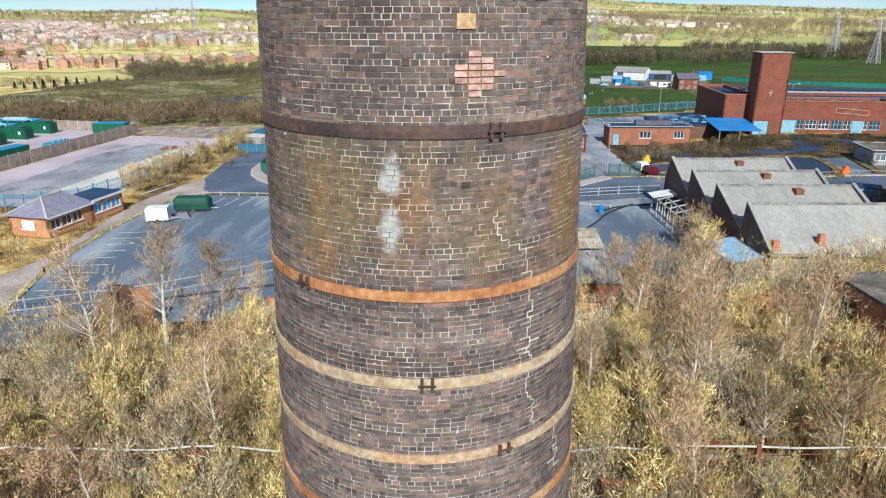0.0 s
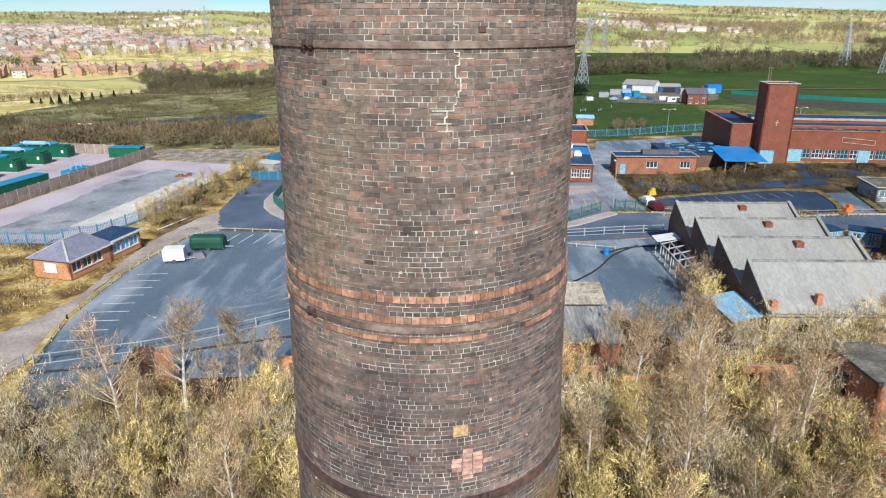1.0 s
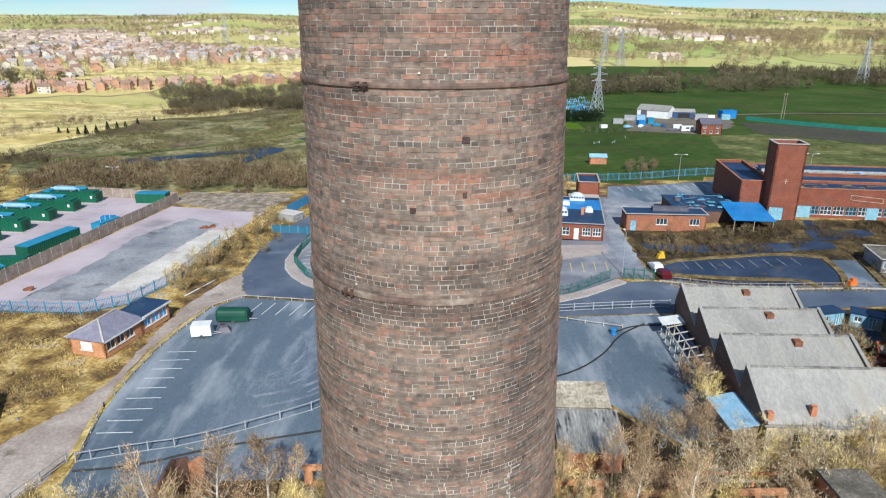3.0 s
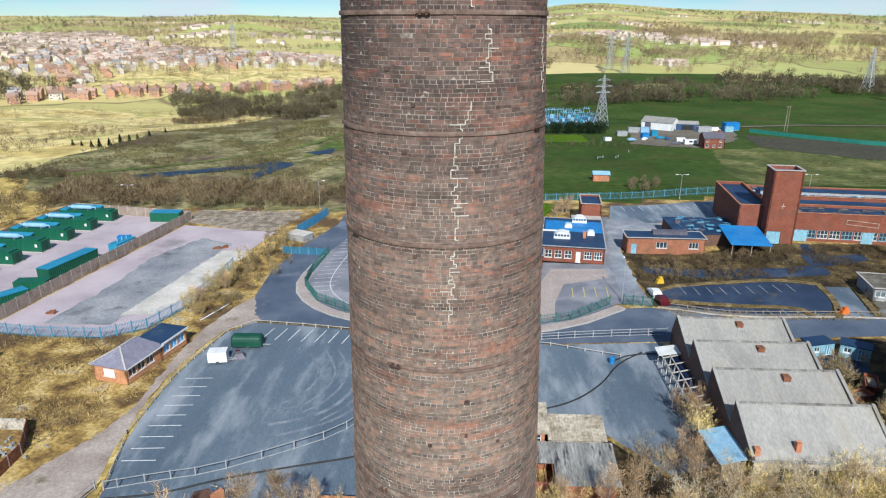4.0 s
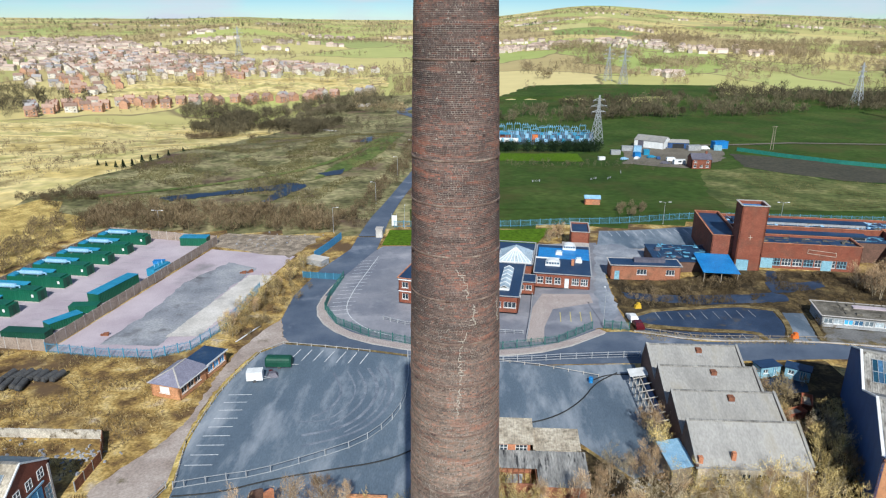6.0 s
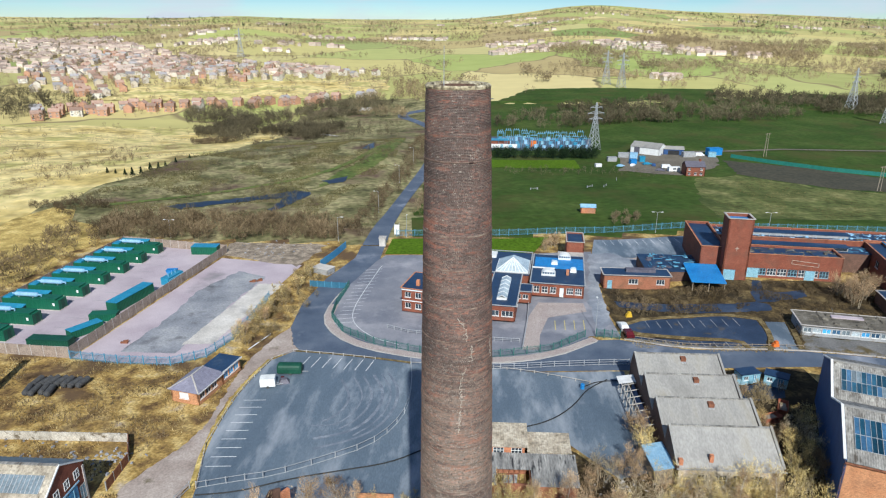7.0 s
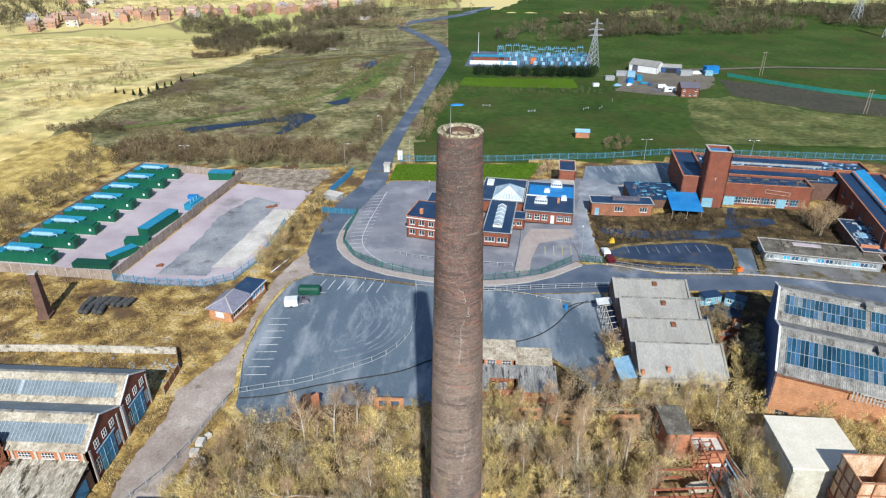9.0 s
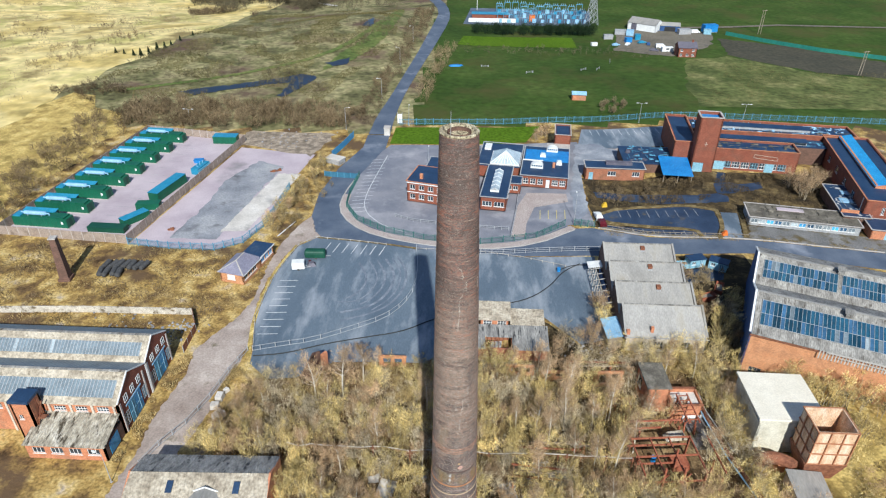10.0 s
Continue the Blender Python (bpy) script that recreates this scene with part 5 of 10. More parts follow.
def window(parent, wall_a, wall_b, x0, x1, z0, z1, frame_mat, pane_mat, cols=2, rows=1, depth=0.10, bar=0.09, name="window"):
    """A framed window set into a hole of the wall from wall_a to wall_b (outer face on the right)."""
    a, b = Vector((*wall_a, 0)), Vector((*wall_b, 0))
    d = (b - a).normalized()
    nn = Vector((-d.y, d.x, 0))
    def at(x, z, o=depth):
        p = a + d * x + nn * o
        return Vector((p.x, p.y, z))
    fr = M().pierced(at(x0, 0)[:2], at(x1, 0)[:2], z0, z1, 0.07, grid_holes(x1 - x0, z0, z1, cols, rows, bar))
    fr.beam(at(x0 - 0.08, z0 - 0.04, -0.03), at(x1 + 0.08, z0 - 0.04, -0.03), 0.14, 0.07)
    w = part(name, fr, frame_mat, parent)
    pn = M()
    q = [at(x0, z0, depth + 0.03), at(x1, z0, depth + 0.03), at(x1, z1, depth + 0.03), at(x0, z1, depth + 0.03)]
    t = nn * 0.02
    pn.add(q + [p + t for p in q], [(0, 1, 2, 3), (7, 6, 5, 4)])
    part("pane", pn, pane_mat, w)
    return w


def walls(parent, x0, y0, x1, y1, z0, z1, material, holes=None, th=0.3, frame_mat=None, pane_mat=None, cols=2, rows=1, name="wall"):
    """Four walls round a rectangle; holes: {'S': [(along, along, up, up), ...]} get windows."""
    holes = holes or {}
    sides = {"S": ((x0, y0), (x1, y0)), "E": ((x1, y0), (x1, y1)), "N": ((x1, y1), (x0, y1)), "W": ((x0, y1), (x0, y0))}
    for key, (a, b) in sides.items():
        hs = holes.get(key, [])
        part(name, M().pierced(a, b, z0, z1, th, [q[:4] for q in hs]), material, parent)
        for q in hs:
            st = q[4] if len(q) > 4 else {}
            window(parent, a, b, *q[:4], st.get("frame", frame_mat or WHITE), st.get("pane", pane_mat or GLASS_DARK), st.get("cols", cols), st.get("rows", rows), name=st.get("name", "window"))


def flat_roof(parent, x0, y0, x1, y1, z, material, parapet=0.0, coping=None, wall_mat=None, label=""):
    part("roof", M().box((x0 + x1) / 2, (y0 + y1) / 2, z - 0.25, x1 - x0 - 0.06, y1 - y0 - 0.06, 0.25), material, parent, label)
    if coping:
        c = M()
        zt = z + parapet
        for ax, ay, bx, by in ((x0, y0, x1, y0), (x1, y0, x1, y1), (x1, y1, x0, y1), (x0, y1, x0, y0)):
            c.beam((ax, ay, zt), (bx, by, zt), 0.30, 0.12)
        part("coping", c, coping, parent)


def row(n, x0, pitch, w, z0, z1, **st):
    return [(x0 + i * pitch, x0 + i * pitch + w, z0, z1, st) for i in range(n)]


def corrugated(a, b, c, d, pitch, amp, t=0.03):
    """Sheeting through four corners: a-b along the eave, d-c along the ridge, ribs running up the slope."""
    a, b, c, d = (Vector(q) for q in (a, b, c, d))
    nn = (b - a).cross(d - a).normalized()
    k = max(2, int((b - a).length / pitch)) * 2
    m = M()
    for i in range(k + 1):
        s = i / k
        o = nn * (amp if i % 2 else 0.0)
        m.v += [tuple(a.lerp(b, s) + o), tuple(d.lerp(c, s) + o)]
    for i in range(k):
        m.f.append((2 * i, 2 * i + 2, 2 * i + 3, 2 * i + 1))
    o = len(m.v)
    m.v += [tuple(q - nn * t) for q in (a, b, c, d)]
    m.f += [(o + 3, o + 2, o + 1, o), (o, o + 1, 2 * k, 0), (2 * k + 1, o + 2, o + 3, 1)]
    return m


# ---- saw-tooth workshop ----
def workshop():
    X0, X1, EZ, RZ = 31.2, 47.0, 4.4, 7.9
    ys = [58.9, 65.0, 73.0, 80.8, 88.5]
    t = thing("workshop", X0, ys[0], "saw-tooth workshop with grey felted roofs and brick gables", "workshop", z=0.4)
    L = X1 - X0
    low = [(59.0 - ys[0], EZ - 0.4)]
    y = [v - ys[0] for v in ys]
    # gable ends: a saw-tooth outline, raised a little over the roofs
    teeth = [(0.0, 0.0), (0.0, EZ + 0.1)]
    for i in range(1, 5):
        teeth += [(y[i], RZ - 0.15), (y[i] + 0.5, EZ + 0.25)] if i < 4 else [(y[i], RZ - 0.15), (y[i] + 1.6, EZ)]
    teeth += [(y[4] + 1.6, 0.0)]
    teeth = [(p, max(0.0, q - 0.2)) for p, q in teeth]
    for x, nm in ((0.0, "gable"), (L - 0.35, "gable")):
        g = M()
        n = len(teeth)
        g.v += [(x, p, q) for p, q in teeth] + [(x + 0.35, p, q) for p, q in teeth]
        g.f += [tuple(range(n - 1, -1, -1)), tuple(range(n, 2 * n))] + [(i, (i + 1) % n, n + (i + 1) % n, n + i) for i in range(n)]
        # the dark brick puts the gable's shade into its colour
        part(nm, g, BRICK_DARK, t, "brick saw-tooth gable in a darkened shade-side colour")
        cp = M()
        for i in range(1, n - 2):
            a, b = teeth[i], teeth[i + 1]
            cp.beam((x + 0.17, a[0], a[1] + 0.08), (x + 0.17, b[0], b[1] + 0.08), 0.40, 0.14)
        part("coping", cp, SHEET_GREY, t)
    for i in range(1, 5):
        y0 = y[i - 1] + 0.7 if i > 1 else -0.25
        z0 = EZ - 0.25
        part("roof", corrugated((0.3, y0, z0), (L - 0.3, y0, z0), (L - 0.3, y[i] - 0.02, RZ - 0.55), (0.3, y[i] - 0.02, RZ - 0.55), 0.62, 0.035), SHEET_GREY, t, "pale grey felted roof slope")
        part("north_light", M().slab((0.3, y[i] + 0.0, RZ - 0.57), (L - 0.3, y[i], RZ - 0.57), (L - 0.3, y[i] + 0.6, EZ - 0.2), (0.3, y[i] + 0.6, EZ - 0.2), 0.05), GLASS_DARK, t)
        part("ridge_cap", M().beam((0.2, y[i] - 0.05, RZ - 0.48), (L - 0.2, y[i] - 0.05, RZ - 0.48), 0.36, 0.14), SHEET_LICHEN, t)
        if i > 1:
            part("valley_gutter", M().box(L / 2, y[i - 1] + 0.95, EZ - 0.32, L - 0.8, 0.55, 0.16), FELT, t)
            v = M().box(8.8, y[i] - 1.25, RZ - 1.35, 0.9, 1.0, 0.75)
            vt = part("roof_vent", v, RUST, t, "rust-red roof vent")
            sl = M()
            for k in range(4):
                sl.box(8.8, y[i] - 1.78 - 0.10 * k, RZ - 1.35 - 0.07 * k, 0.9, 0.04, 0.12)
            part("louvre", sl, GALV, vt)
    part("wall", M().pierced((0, 0), (L, 0), 0, EZ - 0.4, 0.35, [(3.2 + 2.6 * k, 5.0 + 2.6 * k, 0.9, 2.9) for k in range(4)]), BRICK_CREAM, t, "pale painted brick front wall")
    for k in range(4):
        window(t, (0, 0), (L, 0), 3.2 + 2.6 * k, 5.0 + 2.6 * k, 0.9, 2.9, WHITE, GLASS_DARK, 3, 2)
    part("wall", M().pierced((L, y[4] + 1.2), (0, y[4] + 1.2), 0, EZ - 0.4, 0.35), BRICK_DARK, t)
    part("gutter", M().beam((-0.1, -0.38, EZ - 0.36), (L + 0.1, -0.38, EZ - 0.36), 0.18, 0.14), GALV, t)
    part("flue", M().box(0.6, 0.4, EZ - 0.4, 0.6, 0.6, 1.3), BRICK_ORANGE, t, "short orange brick stack")
    part("flue", M().box(5.2, 0.9, EZ, 0.55, 0.55, 1.4), BRICK_ORANGE, t, "short orange brick stack")
    # lean-to frame and shack on the west side
    s = thing("timber_lean_to", 29.6, 76, "collapsed white timber lean-to frame against the workshop", "frame")
    fr = M()
    for k in range(8):
        yy = -5 + 2.2 * k
        fr.beam((0, yy, 0), (0, yy, 2.6), 0.14).beam((-1.1, yy, 2.3), (1.4, yy, 2.9), 0.16, 0.12)
        fr.beam((-1.1, yy, 0), (-1.1, yy, 2.3), 0.12)
    fr.beam((0, -5, 2.6), (0, 10.5, 2.6), 0.14).beam((-1.1, -5, 2.3), (-1.1, 10.5, 2.3), 0.12)
    part("rafter_frame", fr, PALE_TIMBER, s)
    part("side_panel", M().box(1.2, 3, 0, 0.08, 14, 2.2), SHEET_BLUE, s)
    part("roof_sheet", M().slab((-1.6, 8.5, 2.5), (1.5, 8.5, 3.0), (1.5, 11.2, 3.0), (-1.6, 11.2, 2.5), 0.06), WHITE, s, "surviving white roof sheet")
    k = thing("shack", 29.6, 62.5, "small shack with a pale blue sheet roof", "shack", rz=4)
    walls(k, -1.4, -2.8, 1.4, 3.2, 0, 2.5, TIMBER, th=0.1)
    part("roof", corrugated((-1.7, -3.1, 2.5), (1.6, -3.1, 3.1), (1.6, 3.4, 3.1), (-1.7, 3.4, 2.5), 0.4, 0.03), STEEL_PALE, k, "pale blue metal sheet roof")


workshop()


# ---- glazed-roof shed ----
def glazed_shed():
    t = thing("glazed_shed", 51.1, 52.9, "large twin-ridged shed with glazed grey roofs and blue gable", "shed", rz=-21.5, z=0.8)
    L, EZ, VZ, R1, R2 = 46.0, 10.4, 10.2, 13.6, 13.4
    vB, vV, vA, vN = 9.1, 17.2, 24.2, 32.0
    # west gable, dark blue sheeting
    prof = [(0, 0), (0, EZ), (vB, R1), (vV, VZ), (vA, R2), (vN, EZ), (vN, 0)]
    for x, mt in ((0.0, SHEET_BLUE), (L - 0.3, SHEET_BLUE)):
        g = M()
        n = len(prof)
        g.v += [(x, p, q) for p, q in prof] + [(x + 0.3, p, q) for p, q in prof]
        g.f += [tuple(range(n - 1, -1, -1)), tuple(range(n, 2 * n))] + [(i, (i + 1) % n, n + (i + 1) % n, n + i) for i in range(n)]
        ga = part("gable", g, mt, t, "dark blue sheeted gable")
        tr = M()
        for i in range(1, 5):
            tr.beam((x - 0.03, prof[i][0], prof[i][1] + 0.12), (x - 0.03, prof[i + 1][0], prof[i + 1][1] + 0.12), 0.35, 0.2)
        part("barge_board", tr, WHITE, ga)
    # the sunny south wall gets its brightness from the tan brick colour
    part("wall", M().pierced((0, 0), (L, 0), 0, EZ - 0.1, 0.3, [(1.5 + 3.6 * k, 3.6 + 3.6 * k, 1.6, 3.0) for k in range(12)]), BRICK_TAN, t, "orange brick long wall with sunlight in its colour")
    for k in range(12):
        window(t, (0, 0), (L, 0), 1.5 + 3.6 * k, 3.6 + 3.6 * k, 1.6, 3.0, TIMBER, GLASS_DARK, 3, 2)
    # north wall in the dark brick, as the side away from the sun
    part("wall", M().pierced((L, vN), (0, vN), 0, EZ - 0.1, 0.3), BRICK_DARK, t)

    def slope(y0, z0, y1, z1, glaze):
        def at(x, s, up=0.0):
            return (x, y0 + (y1 - y0) * s, z0 + (z1 - z0) * s + up)
        part("roof", corrugated(at(0.2, 0), at(L, 0), at(L, 1), at(0.2, 1), 0.30, 0.05), SHEET_LICHEN, t, "lichened grey corrugated sheeting")
        if not glaze:
            return
        for x0, x1 in ((1.3, 14.5), (15.3, 29.2), (29.7, 44.2)) if y0 > 5 else ((1.3, 29.2), (29.7, 44.2)):
            k = int((x1 - x0) / 0.66)
            gl = part("roof_light", M().slab(at(x0, 0.24, 0.10), at(x1, 0.24, 0.10), at(x1, 0.80, 0.10), at(x0, 0.80, 0.10), 0.05), GLASS_DARK, t, "patent glazing with blue-green panes")
            bars = M()
            for i in range(k + 1):
                x = x0 + (x1 - x0) * i / k
                bars.beam(at(x, 0.23, 0.15), at(x, 0.81, 0.15), 0.06, 0.08)
            for s in (0.235, 0.5, 0.805):
                bars.beam(at(x0 - 0.1, s, 0.14), at(x1 + 0.1, s, 0.14), 0.07, 0.07)
            part("glazing_grid", bars, GALV, gl)
            for i in range(0, k, 1):
                x = x0 + (x1 - x0) * i / k
                w = (x1 - x0) / k
                for s0, s1 in ((0.24, 0.498), (0.504, 0.80)):
                    # greyer panes farther along the front slope imitate a sky reflection
                    mt = random.choices((GLASS_TEAL, GLASS_BLUE, GLASS_GREY, GLASS_MILK), (70, 28, 2, 0) if x < 13 or y0 > 5 else (44, 30, 20, 6))[0]
                    tilt = random.uniform(0.0, 0.012)
                    part("pane", M().slab(at(x + 0.03, s0, 0.112), at(x + w - 0.03, s0, 0.112 + tilt), at(x + w - 0.03, s1, 0.112 + tilt), at(x + 0.03, s1, 0.112), 0.01), mt, gl)
    slope(-0.3, EZ - 0.12, vB, R1, True)
    slope(vV, VZ, vA, R2, True)
    m1 = corrugated((0.2, vB, R1), (L, vB, R1), (L, vV, VZ), (0.2, vV, VZ), 0.3, 0.05)
    part("roof", m1, SHEET_LICHEN, t)
    part("roof", corrugated((0.2, vA, R2), (L, vA, R2), (L, vN + 0.3, EZ), (0.2, vN + 0.3, EZ), 0.3, 0.05), SHEET_LICHEN, t)
    rid = M().beam((0.1, vB, R1 + 0.06), (L, vB, R1 + 0.06), 0.5, 0.16).beam((0.1, vA, R2 + 0.06), (L, vA, R2 + 0.06), 0.5, 0.16)
    part("ridge_cap", rid, SHEET_GREY, t)
    for x, y, z in ((14.9, vA - 1.0, R2 - 0.4), (25.5, vA - 0.4, R2 - 0.1), (15.2, vB - 1.2, R1 - 0.5), (33, vB - 1, R1 - 0.4)):
        v = M().box(x, y, z, 1.1, 1.1, 1.0).box(x, y, z + 1.0, 1.6, 1.6, 0.2)
        part("roof_vent", v, SHEET_LICHEN, t)
    lo = M()
    for k in range(60):
        lo.box(11.2 + k * 0.5, -0.62 + 0.06 * math.sin(k * 2.3), EZ - 1.5, 0.20, 0.08, 1.7)
    lo.beam((12.3, -0.7, EZ + 0.1), (30.5, -0.7, EZ + 0.14), 0.3, 0.12).beam((14, -0.8, EZ - 0.5), (42.5, -0.8, EZ - 0.45), 0.12, 0.12)
    part("slatted_vent", lo, PALE_TIMBER, t, "row of weathered slats under the eaves")
    part("gutter", M().beam((0, -0.5, EZ - 0.2), (L, -0.5, EZ - 0.2), 0.2, 0.16), RUST, t)


random.seed(5)
glazed_shed()


# ---- twin gabled sheds by the track ----
def twin_sheds():
    X1, L = -55.7, 46.0
    t = thing("engine_shed", X1, 33.9, "pair of brick sheds with part-glazed corrugated roofs and blue doors", "shed", z=-0.4)
    E, R = 6.7, 9.6
    prof = [(0, 0), (0, E), (4.8, R), (10.2, E), (14.4, R), (19.4, E), (19.4, 0)]
    for x, nm in ((-0.35, "gable"), (-L, "gable")):
        g = M()
        n = len(prof)
        g.v += [(x, p, q - 0.15 if q > 1 else q) for p, q in prof] + [(x + 0.35, p, q - 0.15 if q > 1 else q) for p, q in prof]
        g.f += [tuple(range(n - 1, -1, -1)), tuple(range(n, 2 * n))] + [(i, (i + 1) % n, n + (i + 1) % n, n + i) for i in range(n)]
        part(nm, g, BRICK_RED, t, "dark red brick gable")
    tr = M()
    for i in range(1, 5):
        tr.beam((0.05, *prof[i]), (0.05, *prof[i + 1]), 0.2, 0.22)
    part("barge_board", tr, WHITE, t, "grey-white barge boards")
    for y0 in (0.4, 10.6):
        for k in range(3):
            yy = y0 + 1.6 + 2.3 * k
            w = M().pierced((0.10, yy - 0.04), (0.10, yy + 1.14), 5.16, 6.54, 0.08, grid_holes(1.18, 5.16, 6.54, 2, 2, 0.075))
            q = part("window", w, WHITE, t)
            part("pane", M().box(0.02, yy + 0.55, 5.2, 0.03, 1.1, 1.3), GLASS_DARK, q)
        for yy in (y0 + 0.25, y0 + 8.35):
            part("pilaster", M().box(0.06, yy, 0, 0.16, 0.35, 6.2), KERB, t, "pale rendered corner strip")
        for yy in (y0 + 0.7, y0 + 6.9):
            w = M().pierced((0.10, yy - 0.04), (0.10, yy + 1.24), 0.96, 3.44, 0.08, grid_holes(1.28, 0.96, 3.44, 2, 3, 0.075))
            q = part("window", w, GREY_WHITE, t)
            part("pane", M().box(0.02, yy + 0.6, 1.0, 0.03, 1.2, 2.4), DOOR_BLUE if yy > y0 + 5 else GLASS_DARK, q)
        bb = M().beam((0.10, y0 + 1.6, 4.5), (0.10, y0 + 7.0, 4.5), 0.12, 0.25)
        part("fascia", bb, STEEL_PALE, t, "pale blue sliding door rail cover")
        for k, mt in ((1, FENCE_BLUE), (2, BLUE_SHEET)):
            dr = part("door", M().box(0.08, y0 + 1.1 + 2.15 * k, 0.1, 0.10, 2.0, 4.1), mt, t, "tall faded blue timber door")
            part("rail", M().beam((0.15, y0 + 0.2 + 2.15 * k, 2.2), (0.15, y0 + 2.0 + 2.15 * k, 2.2), 0.05, 0.14).beam((0.15, y0 + 1.1 + 2.15 * k, 0.2), (0.15, y0 + 1.1 + 2.15 * k, 4.1), 0.05, 0.10), DOOR_BLUE, dr)
    part("downpipe", M().tube([(0.2, 10.2, 0), (0.2, 10.2, 6.5)], [0.09, 0.09]).tube([(0.2, 9.9, 0), (0.2, 9.9, 6.5)], [0.07, 0.07]), WHITE, t, "white downpipes in the valley")
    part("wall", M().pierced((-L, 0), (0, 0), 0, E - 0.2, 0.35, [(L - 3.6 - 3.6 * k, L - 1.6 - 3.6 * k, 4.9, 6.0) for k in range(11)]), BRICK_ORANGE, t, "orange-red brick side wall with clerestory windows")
    for k in range(11):
        window(t, (-L, 0), (0, 0), L - 3.6 - 3.6 * k, L - 1.6 - 3.6 * k, 4.9, 6.0, WHITE, GLASS_DARK, 4, 2)
    pil = M()
    for k in range(12):
        pil.box(-0.6 - 3.6 * k, -0.12, 0, 0.35, 0.24, E - 0.2)
    part("pilaster", pil, BRICK_CREAM, t)
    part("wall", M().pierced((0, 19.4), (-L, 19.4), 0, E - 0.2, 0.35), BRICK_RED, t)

    def slope(y0, z0, y1, z1, mt, glaze=None):
        def at(x, s, up=0.0):
            return (x, y0 + (y1 - y0) * s, z0 + (z1 - z0) * s + up)
        part("roof", corrugated(at(-L, 0), at(-0.05, 0), at(-0.05, 1), at(-L, 1), 0.3, 0.05), mt, t, "weathered corrugated sheeting")
        if glaze:
            x0, x1, s0, s1 = glaze
            k = int((x1 - x0) / 0.6)
            gl = part("roof_light", M().slab(at(x0, s0, 0.09), at(x1, s0, 0.09), at(x1, s1, 0.09), at(x0, s1, 0.09), 0.04), GLASS_GREY, t, "dusty blue-grey roof glazing")
            b = M()
            for i in range(k + 1):
                x = x0 + (x1 - x0) * i / k
                b.beam(at(x, s0, 0.13), at(x, s1, 0.13), 0.11, 0.08)
            part("glazing_grid", b, GALV, gl)
            for i in range(k):
                if random.random() < 0.04:
                    x = x0 + (x1 - x0) * i / k
                    part("pane", M().slab(at(x + 0.05, s0, 0.115), at(x + 0.55, s0, 0.115), at(x + 0.55, s1, 0.115), at(x + 0.05, s1, 0.115), 0.01), GLASS_MILK, gl, "whitened dusty pane")
    slope(-0.25, E - 0.15, 4.8, R, SHEET_CREAM, (-38, -1.0, 0.22, 0.72))
    slope(10.2, E, 14.4, R, SHEET_CREAM, (-44, -1.2, 0.22, 0.70))
    part("roof", corrugated((-0.05, 10.2, E), (-L, 10.2, E), (-L, 4.8, R), (-0.05, 4.8, R), 0.75, 0.05), GLASS_GREY, t, "north slope of ribbed blue-grey glazing")
    part("roof", corrugated((-0.05, 19.65, E - 0.1), (-L, 19.65, E - 0.1), (-L, 14.4, R), (-0.05, 14.4, R), 0.75, 0.05), GLASS_GREY, t, "north slope of ribbed blue-grey glazing")
    part("ridge_cap", M().beam((-L, 4.8, R + 0.06), (0, 4.8, R + 0.06), 0.45, 0.15).beam((-L, 14.4, R + 0.06), (0, 14.4, R + 0.06), 0.45, 0.15), SHEET_LICHEN, t)
    # lean-to
    k = thing("lean_to", -55.9, 28.2, "low brick lean-to with a mossy broken corrugated roof", "lean-to", z=-0.4)
    part("wall", M().pierced((-13, 0), (0, 0), 0, 3.1, 0.3, [(1 + 3 * i, 3 + 3 * i, 1.2, 2.5) for i in range(4)]), BRICK_ORANGE, k)
    for i in range(4):
        window(k, (-13, 0), (0, 0), 1 + 3 * i, 3 + 3 * i, 1.2, 2.5, WHITE, GLASS_DARK, 3, 1)
    part("wall", M().pierced((0, 0), (0, 5.7), 0, 3.1, 0.3, [(1.2, 4.2, 0.2, 2.7)]), BRICK_DARK, k)
    part("door", M().box(0.0, 2.7, 0.2, 0.12, 2.9, 2.5), BLUE_SHEET, k, "blue double door")
    part("roof", corrugated((-13.2, -0.4, 3.2), (0.2, -0.4, 3.2), (0.2, 5.7, 4.7), (-13.2, 5.7, 4.7), 0.42, 0.11), SHEET_MOSSY, k, "mossy grey corrugated roof")
    q = thing("brick_tower", -69.6, 32.3, "square brick stair tower with a black tarred top", "tower", z=-0.4)
    walls(q, -1.5, -1.3, 1.5, 1.5, 0, 9.0, BRICK_ORANGE, {"S": [(0.8, 1.5, 5.6, 6.6)]})
    part("roof", M().box(0, 0.1, 9.0, 3.3, 3.1, 0.5), FELT, q, "black tarred flat top")
    part("ladder", M().beam((1.65, -1.0, 3), (1.65, -1.0, 8.6), 0.1).beam((1.65, 0.6, 3), (1.65, 0.6, 8.6), 0.1).beam((2.0, -0.2, 5.2), (2.0, -0.2, 5.4), 0.8, 1.6).beam((1.65, -1.0, 4), (2.3, 0.6, 8), 0.12), RUST, q)


twin_sheds()


